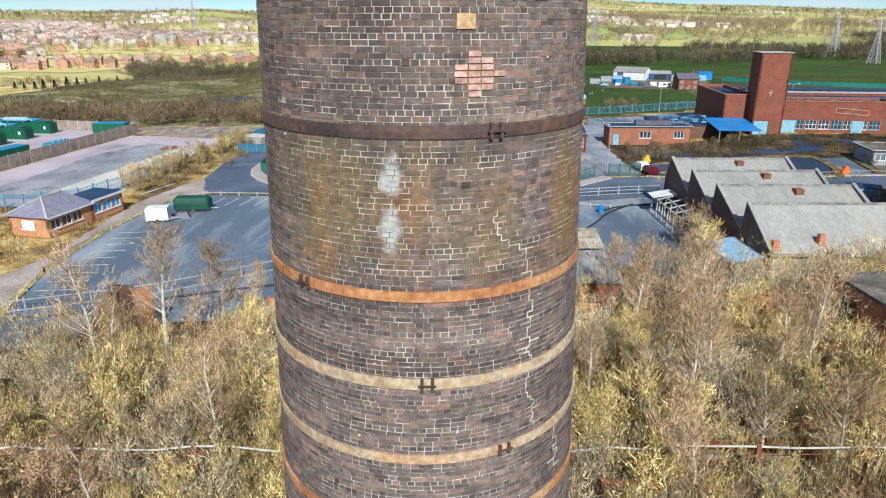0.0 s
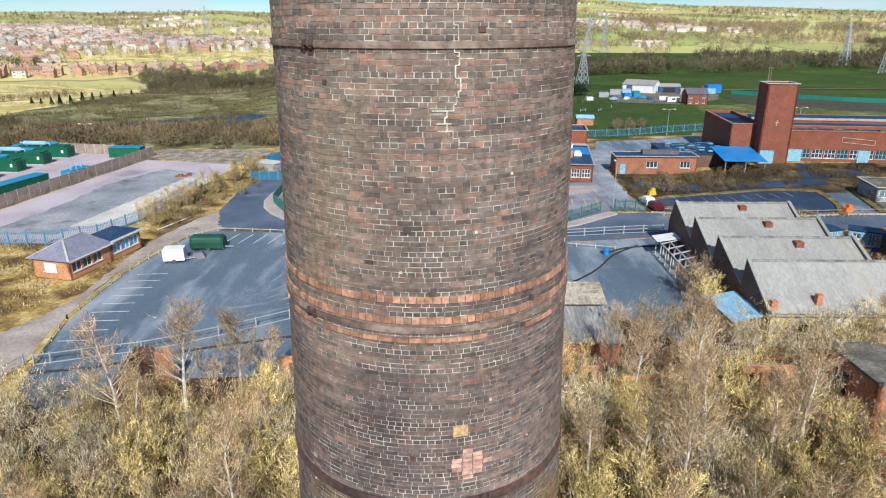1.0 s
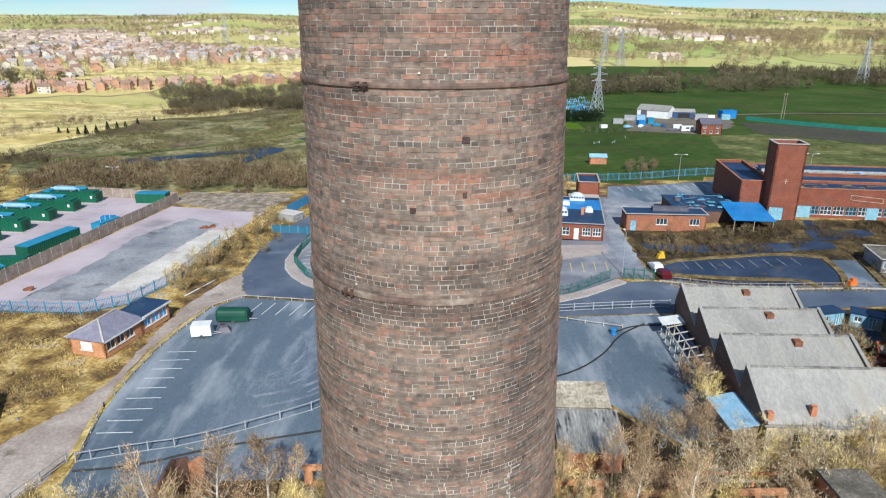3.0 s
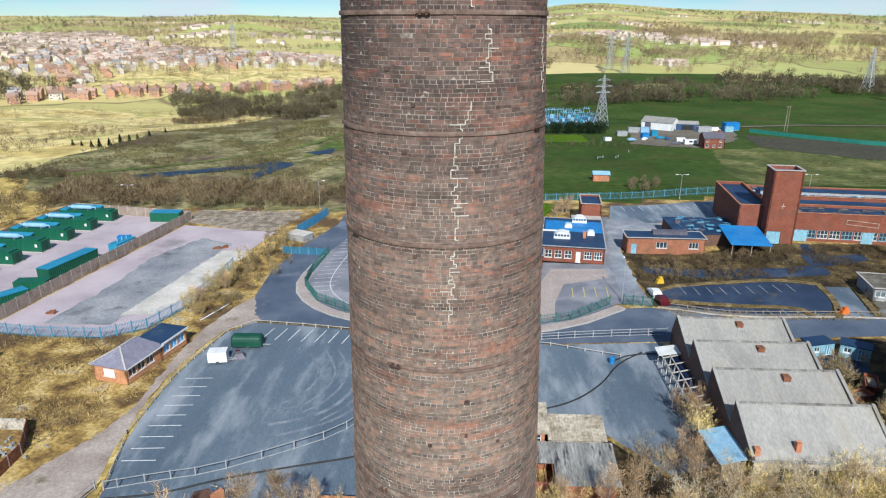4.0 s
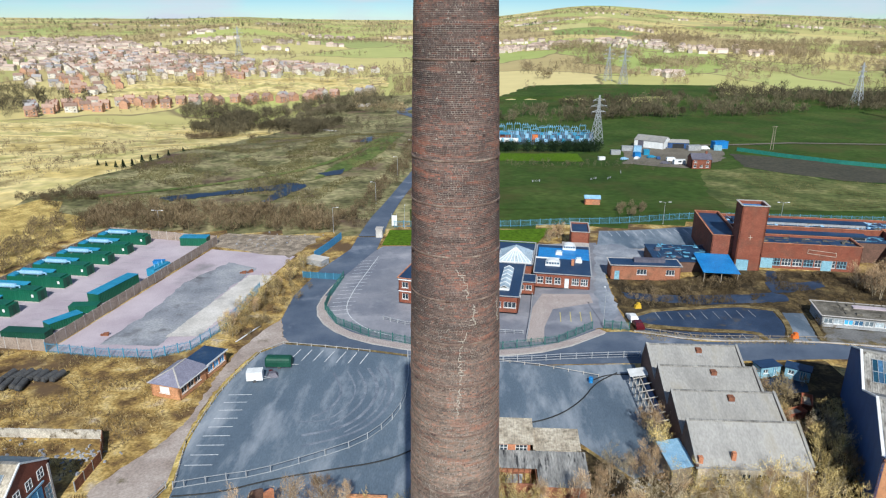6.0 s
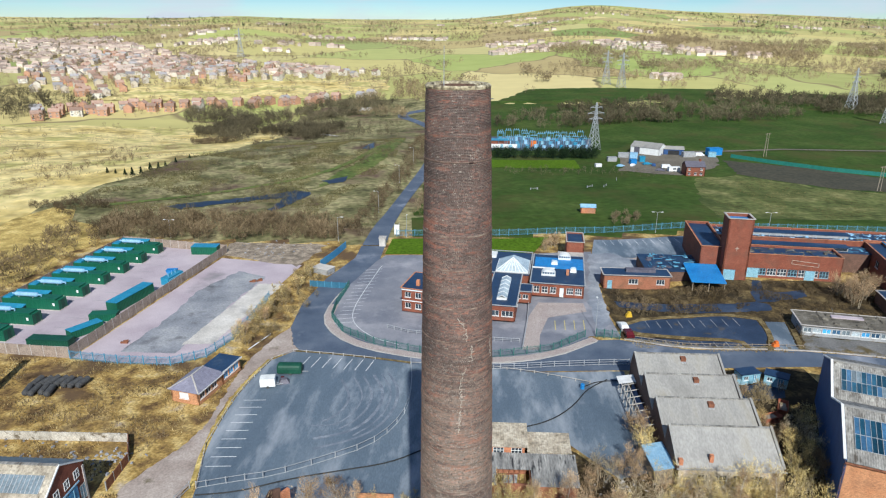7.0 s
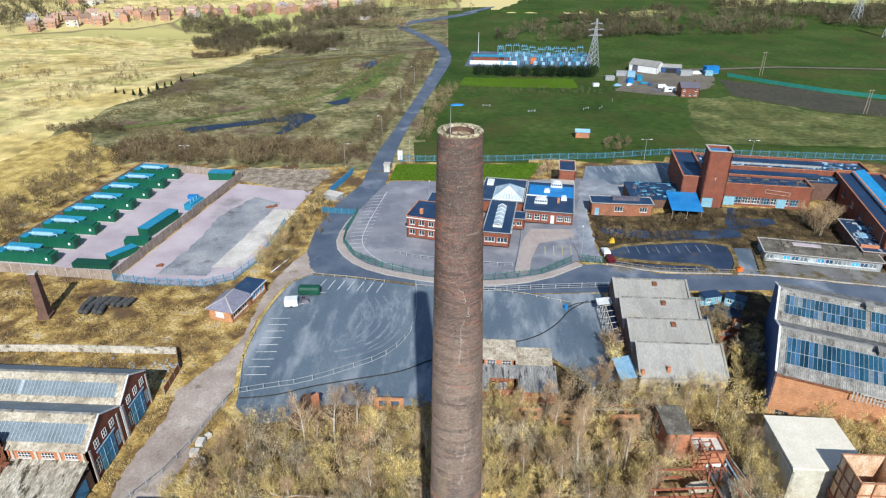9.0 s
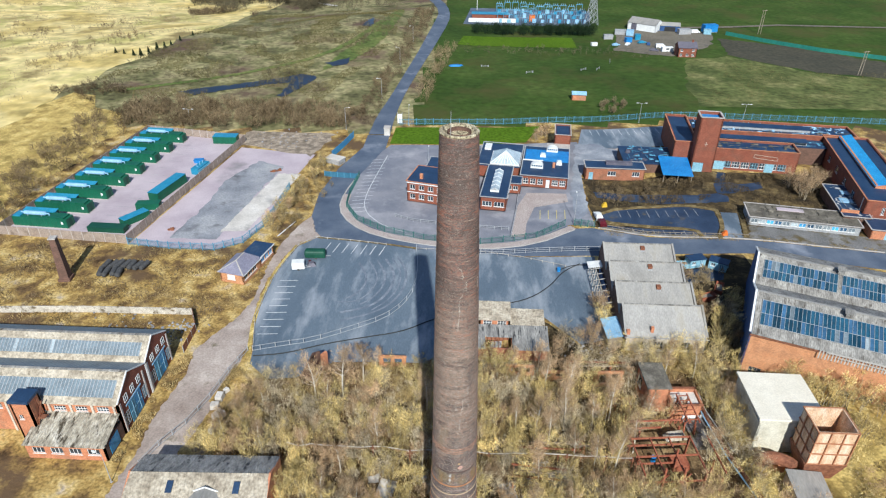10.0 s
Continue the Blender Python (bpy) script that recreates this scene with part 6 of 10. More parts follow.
def bottom_shed():
    t = thing("store_shed", -47.4, 17.0, "old store with a pale patched corrugated roof and brick ends", "shed", rz=2, z=-0.2)
    L = 20.6
    R, E = 6.6, 4.6
    part("roof", corrugated((0, -1.2, E), (L, -1.2, E), (L, 3.9, R), (0, 3.9, R), 0.42, 0.09), SHEET_CREAM, t, "cream lichened corrugated slope with holes")
    part("roof", corrugated((L, 8.8, E), (0, 8.8, E), (0, 3.9, R), (L, 3.9, R), 0.5, 0.09), SHEET_BROKEN, t, "dark slate-grey north slope")
    # black slabs over whole sheeting imitate the darkness inside holes
    for x, w in ((6.0, 0.9), (15.6, 0.9)):
        part("roof_patch", M().slab((x, 1.0, 5.75), (x + w, 1.0, 5.75), (x + w, 2.6, 6.38), (x, 2.6, 6.38), 0.03), FELT, t, "black sheet standing in for the dark of a roof hole")
    part("wall", M().pierced((0, -0.9), (L, -0.9), 0, E - 0.1, 0.3), BRICK_RED, t)
    part("wall", M().pierced((L, 8.5), (0, 8.5), 0, E - 0.1, 0.3), BRICK_RED, t)
    for x in (-0.05, L - 0.25):
        g = M()
        prof = [(-0.9, 0), (-0.9, E - 0.05), (3.9, R + 0.15), (8.5, E - 0.05), (8.5, 0)]
        n = 5
        g.v += [(x, p, q) for p, q in prof] + [(x + 0.3, p, q) for p, q in prof]
        g.f += [tuple(range(n - 1, -1, -1)), tuple(range(n, 2 * n))] + [(i, (i + 1) % n, n + (i + 1) % n, n + i) for i in range(n)]
        part("gable", g, BRICK_ORANGE, t)
    a = thing("store_annexe", -35.5, 12.0, "small gabled annexe with a white verge in front of the store", "shed", rz=2, z=-0.2)
    part("roof", M().slab((-4, -4, 4.4), (0, -4, 6.4), (0, 6.8, 6.4), (-4, 6.8, 4.4), 0.1).slab((0, -4, 6.4), (4, -4, 4.4), (4, 6.8, 4.4), (0, 6.8, 6.4), 0.1), SHEET_GREY, a)
    walls(a, -3.8, -3.8, 3.8, 6.6, 0, 4.4, BRICK_RED)
    part("verge", M().beam((-4, 6.85, 4.45), (0, 6.85, 6.45), 0.12, 0.3).beam((0, 6.85, 6.45), (4, 6.85, 4.45), 0.12, 0.3), WHITE, a)


bottom_shed()


# ---- offices ----
def rooflight(parent, x, y, z, w, d, hgt, dome=False):
    c = part("roof_light_kerb", M().box(x, y, z, w, d, hgt * 0.5), WHITE, parent)
    if dome:
        m = M()
        n = 8
        for i in range(n + 1):
            a = math.pi * i / n
            m.v += [(x - w / 2 * math.cos(a) * 0.95, y - d * 0.45, z + hgt * 0.5 + hgt * math.sin(a)), (x - w / 2 * math.cos(a) * 0.95, y + d * 0.45, z + hgt * 0.5 + hgt * math.sin(a))]
        m.f += [(2 * i, 2 * i + 2, 2 * i + 3, 2 * i + 1) for i in range(n)]
        m.f += [tuple(2 * i for i in range(n, -1, -1)), tuple(2 * i + 1 for i in range(n + 1))]
        part("roof_light", m, WHITE, c, "white vaulted roof light")
        fr = M()
        for i in range(5):
            xx = x - w * 0.36 + w * 0.18 * i
            fr.box(xx, y - d * 0.47, z + hgt * 0.55, w * 0.13, 0.04, hgt * 0.45)
        part("pane", fr, GLASS_BLUE, c)
    else:
        part("roof_light", M().box(x, y, z + hgt * 0.5, w * 0.92, d * 0.92, hgt * 0.5, taper=0.75), GLASS_PALE, c)


def offices():
    t = thing("office_wing", 15.2, 131.4, "single-storey brick office wing with white windows and blue felt roof", "office building", rz=-7.5, z=0.9)
    W = [(0.7 + 2.1 * k, 2.2 + 2.1 * k, 0.9, 2.6, {"cols": 2, "rows": 2}) for k in range(3)] + [(7.3, 8.3, 0.1, 2.5, {"name": "door", "pane": GLASS_PALE})] + [(9.0 + 2.1 * k, 10.7 + 2.1 * k, 0.9, 2.6, {"cols": 3, "rows": 2}) for k in range(2)]
    walls(t, 0, 0, 13.3, 21.5, 0, 3.4, BRICK_RED, {"S": W, "E": row(5, 1.5, 4, 1.8, 1.0, 2.5)})
    flat_roof(t, -0.2, -0.2, 13.5, 21.7, 3.6, FELT, 0.0, GREY_WHITE, label="dark blue felted flat roof")
    part("roof_sheet", M().box(6.8, 15.0, 3.6, 13.0, 8.5, 0.03), FELT_BLUE, t, "bright blue roof covering")
    rooflight(t, 4.2, 6.3, 3.6, 3.6, 2.6, 1.0, True)
    rooflight(t, 8.2, 19.3, 3.63, 3.4, 2.6, 1.0, True)
    rooflight(t, 5.6, 14.6, 3.63, 1.7, 2.2, 0.8)
    rooflight(t, 10.6, 9.6, 3.6, 1.6, 2.4, 0.9)
    part("flue", M().box(9.1, 6.6, 3.6, 0.7, 0.7, 1.5), BRICK_ORANGE, t)
    part("beam", M().box(2.8, 10.6, 3.6, 6.0, 0.25, 0.3), WHITE, t)
    m = thing("office_centre", 3.6, 116.6, "low brick office block with a long white roof light", "office building", rz=-7.5, z=0.7)
    walls(m, 0, 0, 6.9, 21, 0, 3.7, BRICK_RED, {"S": [(0.5, 3.1, 1.1, 2.5, {"cols": 3}), (3.7, 6.4, 1.1, 2.5, {"cols": 3})], "E": row(4, 6, 3.2, 1.6, 1.1, 2.5)})
    flat_roof(m, -0.2, -0.2, 7.1, 21.2, 3.95, FELT, 0.0, GREY_WHITE, label="dark felted flat roof")
    part("roof_light_kerb", M().box(3.4, 9.5, 3.95, 2.4, 13.0, 0.5), WHITE, m)
    part("roof_light", M().slab((2.2, 3.0, 4.45), (3.4, 3.0, 5.1), (3.4, 16, 5.1), (2.2, 16, 4.45), 0.05).slab((3.4, 3.0, 5.1), (4.6, 3.0, 4.45), (4.6, 16, 4.45), (3.4, 16, 5.1), 0.05), GLASS_PALE, m, "white ridged roof light")
    br = M()
    for k in range(6):
        br.beam((2.2, 3 + 2.6 * k, 4.5), (3.4, 3 + 2.6 * k, 5.16), 0.3, 0.08).beam((3.4, 3 + 2.6 * k, 5.16), (4.6, 3 + 2.6 * k, 4.5), 0.3, 0.08)
    part("glazing_grid", br, WHITE, m)
    g = thing("office_hall", 4.2, 137.6, "flat-roofed office hall under a white glazed pyramid", "office building", rz=-7.5, z=0.9)
    walls(g, -1.5, 0, 11.0, 17, 0, 3.4, BRICK_RED, {"N": row(4, 1, 2.8, 1.6, 1, 2.5)})
    flat_roof(g, -1.7, -0.1, 11.0, 17.2, 3.6, FELT, 0.3, GREY_WHITE, label="dark felted flat roof")
    base = part("roof_light_kerb", M().box(6.4, 5.6, 3.6, 8.6, 9.6, 0.35), WHITE, g)
    py = M().add([(2.2, 0.9, 3.95), (10.6, 0.9, 3.95), (10.6, 10.3, 3.95), (2.2, 10.3, 3.95), (6.4, 4.6, 6.6), (6.4, 6.6, 6.6)], [(0, 1, 4), (1, 2, 5, 4), (2, 3, 5), (3, 0, 4, 5)])
    part("roof_light", py, GLASS_PALE, base, "white glazed pyramid")
    pb = M()
    for i in range(9):
        s = i / 8
        top = (6.4, 4.6, 6.62)
        pb.beam((2.2 + 8.4 * s, 0.9, 3.98), (6.4 + (s - 0.5) * 1.2, 4.2, 6.3), 0.16, 0.08)
    for e in ((2.2, 0.9), (10.6, 0.9)):
        pb.beam((*e, 3.98), (6.4, 4.6, 6.64), 0.22, 0.12)
    part("glazing_grid", pb, WHITE, base)
    part("roof_light_kerb", M().box(0.2, 13.5, 3.6, 2.0, 4.0, 0.6), WHITE, g)
    f = thing("office_house", -16.6, 121.0, "two-storey brick office house with white windows and hipped parapet roof", "office building", rz=-14, z=0.4)
    W = {"S": row(4, 0.8, 2.6, 1.5, 0.9, 2.3, cols=2) + row(4, 0.8, 2.6, 1.5, 3.7, 5.1, cols=2), "W": row(3, 1.5, 3, 1.4, 3.7, 5.1) + row(3, 1.5, 3, 1.4, 0.9, 2.3), "E": row(2, 2, 3, 1.4, 3.7, 5.1)}
    walls(f, 0, 0, 11.5, 10.5, 0, 5.9, BRICK_RED, W)
    part("string_course", M().box(5.75, -0.04, 2.75, 11.6, 0.12, 0.2).box(5.75, -0.04, 5.5, 11.6, 0.12, 0.3), WHITE, f)
    flat_roof(f, -0.2, -0.2, 11.7, 10.7, 6.1, FELT, 0.0, BRICK_ORANGE, label="dark blue felted roof")
    part("flue", M().box(3.4, 2.4, 6.1, 0.8, 0.8, 1.4), BRICK_ORANGE, f)
    b = thing("office_annexe", -12.6, 133.0, "brick office annexe with a flat felt roof", "office building", rz=-8, z=0.4)
    walls(b, 0, 0, 13, 10, 0, 3.6, BRICK_RED, {"W": row(3, 1, 3, 1.5, 1, 2.4), "S": row(3, 1, 3, 1.5, 1, 2.4)})
    flat_roof(b, -0.2, -0.2, 13.2, 10.2, 3.8, FELT, 0.0, GREY_WHITE, label="dark felted roof")
    lk = thing("office_link", 10.6, 127.0, "narrow brick link with white windows", "office building", rz=-7.5, z=0.8)
    walls(lk, 0, 0, 4.4, 5, 0, 2.9, BRICK_RED, {"S": row(2, 0.5, 1.8, 1.4, 1.0, 2.2)})
    flat_roof(lk, -0.1, -0.1, 4.5, 5, 3.05, FELT, 0.0, GREY_WHITE)
    s = thing("boiler_house", 27.2, 156.4, "small square brick boiler house with a parapet", "brick building", rz=-6, z=0.9)
    walls(s, 0, 0, 5.0, 9.5, 0, 6.2, BRICK_RED)
    flat_roof(s, 0, 0, 5.0, 9.5, 5.9, FELT, 0.4, KERB)
    walls(s, -2.2, -3.2, 4.8, 0, 0, 3.0, BRICK_ORANGE, name="porch_wall")
    part("porch_roof", M().box(1.3, -1.6, 3.0, 7.2, 3.4, 0.2), KERB, s)


offices()


# ---- bath house with its tower ----
def bath_house():
    t = thing("bath_house", 65.5, 141.5, "red brick bath house with a tall square water tower", "industrial building", rz=-6.5, z=2.4)
    # tower
    tw = M().pierced((0.7, 0), (6.9, 0), 0, 16.9, 0.4, [(0.4, 3.4, 0.0, 3.0)]).pierced((6.9, 0), (6.9, 5.6), 0, 16.9, 0.4).pierced((6.9, 5.6), (0.7, 5.6), 0, 16.9, 0.4).pierced((0.7, 5.6), (0.7, 0), 0, 16.9, 0.4)
    tower = part("tower", tw, BRICK_RED, t, "tall plain red brick tower")
    part("tower_roof", M().box(3.8, 2.8, 15.9, 5.7, 5.1, 0.2), FELT_BLUE, tower)
    cp = M()
    for a, b in (((0.7, 0), (6.9, 0)), ((6.9, 0), (6.9, 5.6)), ((6.9, 5.6), (0.7, 5.6)), ((0.7, 5.6), (0.7, 0))):
        cp.beam((*a, 16.95), (*b, 16.95), 0.5, 0.14)
    part("coping", cp, KERB, tower)
    part("door", M().box(2.6, 0.12, 0, 2.9, 0.1, 2.9), DOOR_BLUE, t, "pale blue double door")
    part("mark", M().box(3.6, -0.03, 8.2, 0.12, 0.05, 1.2).box(3.6, -0.03, 8.8, 0.9, 0.05, 0.12), BRICK_CREAM, tower)
    # front range
    H = 6.9
    strip = [(0.6 + 2.6 * k, 2.9 + 2.6 * k, 1.0, 2.9, {"cols": 3, "rows": 2, "frame": DOOR_BLUE if k % 3 == 1 else WHITE}) for k in range(8)]
    walls(t, 7.0, 2.8, 31.0, 10.5, 0, H, BRICK_RED, {"S": strip}, th=0.4)
    flat_roof(t, 7.0, 2.8, 31.0, 10.5, H - 0.5, FELT, 0.5, BRICK_ORANGE, label="dark felted roof behind parapet")
    part("door", M().box(9.2, 2.74, 0, 3.0, 0.12, 2.8), DOOR_BLUE, t, "pale blue loading door")
    part("door", M().box(23.4, 2.74, 0, 2.4, 0.12, 2.8), DOOR_BLUE, t, "pale blue loading door")
    part("frame", M().beam((18.5, 2.7, 5.6), (25.2, 2.7, 5.0), 0.08).beam((18.5, 2.7, 4.6), (25.2, 2.7, 4.0), 0.08).beam((18.5, 2.7, 4.6), (18.5, 2.7, 5.6), 0.08).beam((25.2, 2.7, 4.0), (25.2, 2.7, 5.0), 0.08), BRICK_CREAM, t, "pale rectangular outline on the wall")
    walls(t, 8.0, 11.0, 41.0, 17.0, 0, H - 1.3, BRICK_DARK, th=0.3)
    part("roof", M().box(24.5, 14.0, H - 1.3, 33.2, 6.2, 0.2), FELT, t, "dark mossy flat roof")
    mon = M().box(22, 13.2, H - 1.1, 27, 2.6, 1.0)
    mo = part("monitor", mon, GREY_WHITE, t, "long white clerestory roof light")
    part("pane", M().box(22, 11.87, H - 0.95, 26.4, 0.06, 0.6), GLASS_DARK, mo)
    part("roof", M().box(22, 13.2, H - 0.1, 27.6, 3.2, 0.14), FELT, mo)
    walls(t, -1.0, 17.5, 52.0, 27.8, 0, H + 0.3, BRICK_RED, th=0.4)
    flat_roof(t, -1.0, 17.5, 52.0, 27.8, H - 0.3, FELT, 0.6, BRICK_ORANGE, label="dark felted roof behind parapet")
    m2 = part("monitor", M().box(22, 22.5, H - 0.3, 34, 2.6, 0.9), GREY_WHITE, t, "long white clerestory roof light")
    part("roof", M().box(22, 22.5, H + 0.6, 34.6, 3.2, 0.14), FELT, m2)
    walls(t, -4.5, 3.4, 2.0, 27.0, 0, H + 1.2, BRICK_RED, th=0.4)
    flat_roof(t, -4.5, 3.4, 2.0, 27.0, H + 0.6, FELT, 0.6, BRICK_ORANGE)
    e = thing("bath_house_wing", 104.6, 109.6, "long red brick wing with a bright blue roof light", "industrial building", rz=-11, z=2.6)
    walls(e, -4.2, 0, 8.5, 46, 0, 7.0, BRICK_RED, {"W": row(5, 3, 8, 2.2, 3.2, 5.0), "S": [(4.0, 4.7, 3.4, 5.4)]}, th=0.4)
    flat_roof(e, -4.2, 0, 8.5, 46, 6.6, FELT, 0.5, BRICK_ORANGE, label="dark flat roof behind parapet")
    part("roof_light", M().slab((0.0, 9, 7.3), (3.2, 9, 8.2), (3.2, 45, 8.2), (0.0, 45, 7.3), 0.1), ROOF_CYAN, e, "long bright blue sheeted roof light")
    part("roof_light_wall", M().box(1.7, 27, 6.6, 3.0, 35.8, 0.9), BRICK_ORANGE, e)
    part("pipe", M().tube([(-4.4, 2, 0), (-4.4, 2, 6.8)], [0.1, 0.1]).tube([(1.2, -0.15, 0.2), (2.0, -0.15, 6.4)], [0.1, 0.1]), WHITE, e)
    p = thing("bath_house_annexe", 95.2, 109.0, "low dark-roofed annexe with blue roof patches", "industrial building", rz=-9, z=2.6)
    walls(p, 0, 0, 6.5, 19, 0, 3.0, BRICK_DARK, {"S": row(1, 1, 2, 2.5, 0.8, 2.2)})
    flat_roof(p, -0.1, -0.1, 6.6, 19.1, 3.2, FELT, 0.0, KERB)
    part("roof_sheet", M().box(3, 9, 3.2, 3.2, 2.2, 0.3).box(4, 14, 3.2, 1.8, 1.8, 0.3), STEEL_PALE, p)
    part("wall", M().box(2.0, 2.2, 3.2, 4.2, 0.5, 0.7), BRICK_ORANGE, p)
    c = thing("prefab_block", 72.0, 108.6, "long low prefabricated block with white window band", "prefabricated building", rz=-9.5, z=2.5)
    band_w = [(0.4 + 1.9 * k, 2.1 + 1.9 * k, 0.9, 2.0, {"cols": 2, "frame": WHITE, "pane": (GLASS_GREY, GLASS_MILK, PANE_SKY, GLASS_BLUE)[k % 4]}) for k in range(13)]
    walls(c, 0, 0, 26, 7.5, 0, 2.5, GREY_WHITE, {"S": band_w}, th=0.2)
    flat_roof(c, -0.3, -0.3, 26.3, 7.8, 2.7, ROOF_MOSS, 0.0, KERB, label="mossy grey flat roof")
    part("roof_hatch", M().box(10.5, 5.5, 2.7, 6.5, 1.4, 0.25), PAVING, c)
    q = thing("brick_gatehouse", 99.6, 103.2, "small brick store with blue doors", "brick building", rz=-9, z=2.5)
    walls(q, 0, 0, 8, 6, 0, 2.6, BRICK_ORANGE, {"S": [(3.2, 6.2, 0.1, 2.1, {"pane": DOOR_BLUE, "frame": DOOR_BLUE, "name": "door"})]})
    flat_roof(q, -0.2, -0.2, 8.2, 6.2, 2.8, FELT, 0, KERB)
    # canteen
    k = thing("canteen", 34.6, 136.9, "low orange brick canteen with dark cluttered flat roofs", "brick building", rz=-1.5, z=1.0)
    walls(k, 0, 0, 17, 5.0, 0, 3.6, BRICK_BROWN, {"S": [(1.0, 2.2, 0.1, 2.3, {"pane": DOOR_BLUE, "frame": DOOR_BLUE, "name": "door"}), (6.4, 8.8, 1.4, 2.8, {"cols": 3}), (13.5, 15.6, 1.4, 2.8, {"cols": 3})]})
    flat_roof(k, -0.2, -0.2, 17.2, 5.2, 3.85, FELT, 0.0, KERB, label="dark felt flat roof")
    part("roof_box", M().box(9.8, 3.0, 3.85, 7.6, 1.7, 0.8), SLATE, k)
    walls(k, 12, 5.2, 27, 18, 0, 3.3, BRICK_DARK)
    part("roof", M().box(19.5, 11.6, 3.3, 15.4, 13.2, 0.25), FELT, k, "dark collapsed flat roof")
    jn = M()
    for i in range(16):
        jn.box(random.uniform(13, 26), random.uniform(6, 17), 3.55, random.uniform(0.4, 2.2), random.uniform(0.3, 1.2), random.uniform(0.1, 0.5), random.uniform(0, 3))
    tagged(part("roof_debris", jn, SLATE, k), kind="stuff")
    cn = thing("canopy", 61.0, 138.5, "bright blue sheeted canopy on posts", "canopy", rz=-5, z=1.9)
    part("roof", M().slab((-4.4, -5, 2.6), (4.2, -5, 2.6), (4.2, 6.5, 3.6), (-4.4, 6.5, 3.6), 0.12), FELT_BLUE, cn, "bright blue canopy roof")
    for x in (-4, 0, 3.8):
        for y, zt in ((-4.7, 2.5), (6, 3.45)):
            part("post", M().beam((x, y, 0), (x, y, zt), 0.15), TIMBER, cn)


def roof_clutter(parent_xy, rz, z, x0, x1, y0, y1, n, material, label):
    """Fallen glazing frames, felt scraps and moss lumps on a flat roof."""
    t = thing("roof_debris", *parent_xy, label, "debris", rz=rz, z=z, kind="stuff")
    m = M()
    for _ in range(n):
        x, y = random.uniform(x0, x1), random.uniform(y0, y1)
        a = random.choice((0, 0, 1.57)) + random.uniform(-0.2, 0.2)
        if random.random() < 0.6:
            L = random.uniform(0.8, 3.4)
            c, s = math.cos(a), math.sin(a)
            m.beam((x, y, 0.08), (x + L * c, y + L * s, 0.08 + random.uniform(0, 0.3)), 0.10, 0.08)
        else:
            m.box(x, y, 0, random.uniform(0.4, 1.6), random.uniform(0.3, 0.9), random.uniform(0.05, 0.3), a, 0.8)
    tagged(part("scrap", m, material, t), kind="stuff")


random.seed(8)
bath_house()
roof_clutter((65.5, 141.5), -6.5, 8.1, 8.5, 40, 11.3, 16.8, 70, FENCE_BLUE, "blue fallen glazing on the flat roof")
roof_clutter((65.5, 141.5), -6.5, 8.8, 8, 30.5, 3.6, 10, 40, ROOF_MOSS, "moss and felt scraps on the flat roof")
roof_clutter((65.5, 141.5), -6.5, 9.02, 4, 50, 18.3, 27, 110, STEEL_PALE, "pale blue fallen glazing on the flat roof")
roof_clutter((65.5, 141.5), -6.5, 9.02, 4, 50, 18.3, 27, 60, ROOF_MOSS, "moss and felt scraps on the flat roof")
roof_clutter((34.6, 136.9), -1.5, 4.82, 13, 26, 6, 17.5, 44, FENCE_BLUE, "blue-grey scraps on the collapsed canteen roof")
roof_clutter((95.2, 109.0), -9, 5.82, 0.5, 6, 1, 18, 40, GREY_WHITE, "pale scraps on the annexe roof")
roof_clutter((72.0, 108.6), -9.5, 5.22, 1, 25, 0.5, 7, 50, ROOF_MOSS, "moss lumps on the flat roof")


# ---- small buildings ----
def lodge():
    t = thing("lodge", -51.2, 84.2, "small brick lodge with slate hipped roof and white windows", "lodge", rz=-13, z=-0.4)
    walls(t, -2.9, -5.2, 2.9, 2.4, 0, 2.7, BRICK_TAN, {"E": row(3, 0.5, 1.9, 1.6, 0.9, 2.2, cols=2), "S": [(1.7, 3.7, 0.9, 2.2, {"pane": WHITE})]})
    rf = M().add([(-3.3, -5.6, 2.65), (3.3, -5.6, 2.65), (3.3, 2.8, 2.65), (-3.3, 2.8, 2.65), (0, -2.6, 4.5), (0, 1.0, 4.5)], [(0, 1, 4), (1, 2, 5, 4), (2, 3, 5), (3, 0, 4, 5), (3, 2, 1, 0)])
    r = part("roof", rf, SLATE_PALE, t, "purple-grey slate hipped roof")
    part("hip_tile", M().beam((-3.3, -5.6, 2.7), (0, -2.6, 4.55), 0.25, 0.1).beam((3.3, -5.6, 2.7), (0, -2.6, 4.55), 0.25, 0.1).beam((0, -2.6, 4.55), (0, 1.0, 4.55), 0.25, 0.1), KERB, r)
    walls(t, -1.6, 2.5, 2.9, 8.6, 0, 2.7, BRICK_TAN, {"E": row(3, 0.4, 1.8, 1.6, 0.9, 2.3, cols=2, pane=PANE_SKY), "S": [(2.9, 4.2, 0.9, 2.3, {"pane": PANE_SKY})]}, name="extension_wall")
    part("extension_roof", M().box(0.65, 5.6, 2.72, 5.1, 6.5, 0.22), FELT, t)
    part("fascia", M().box(3.2, 5.6, 2.66, 0.1, 6.6, 0.3).box(3.3, -1.4, 2.5, 0.08, 8.2, 0.18), WHITE, t)


lodge()


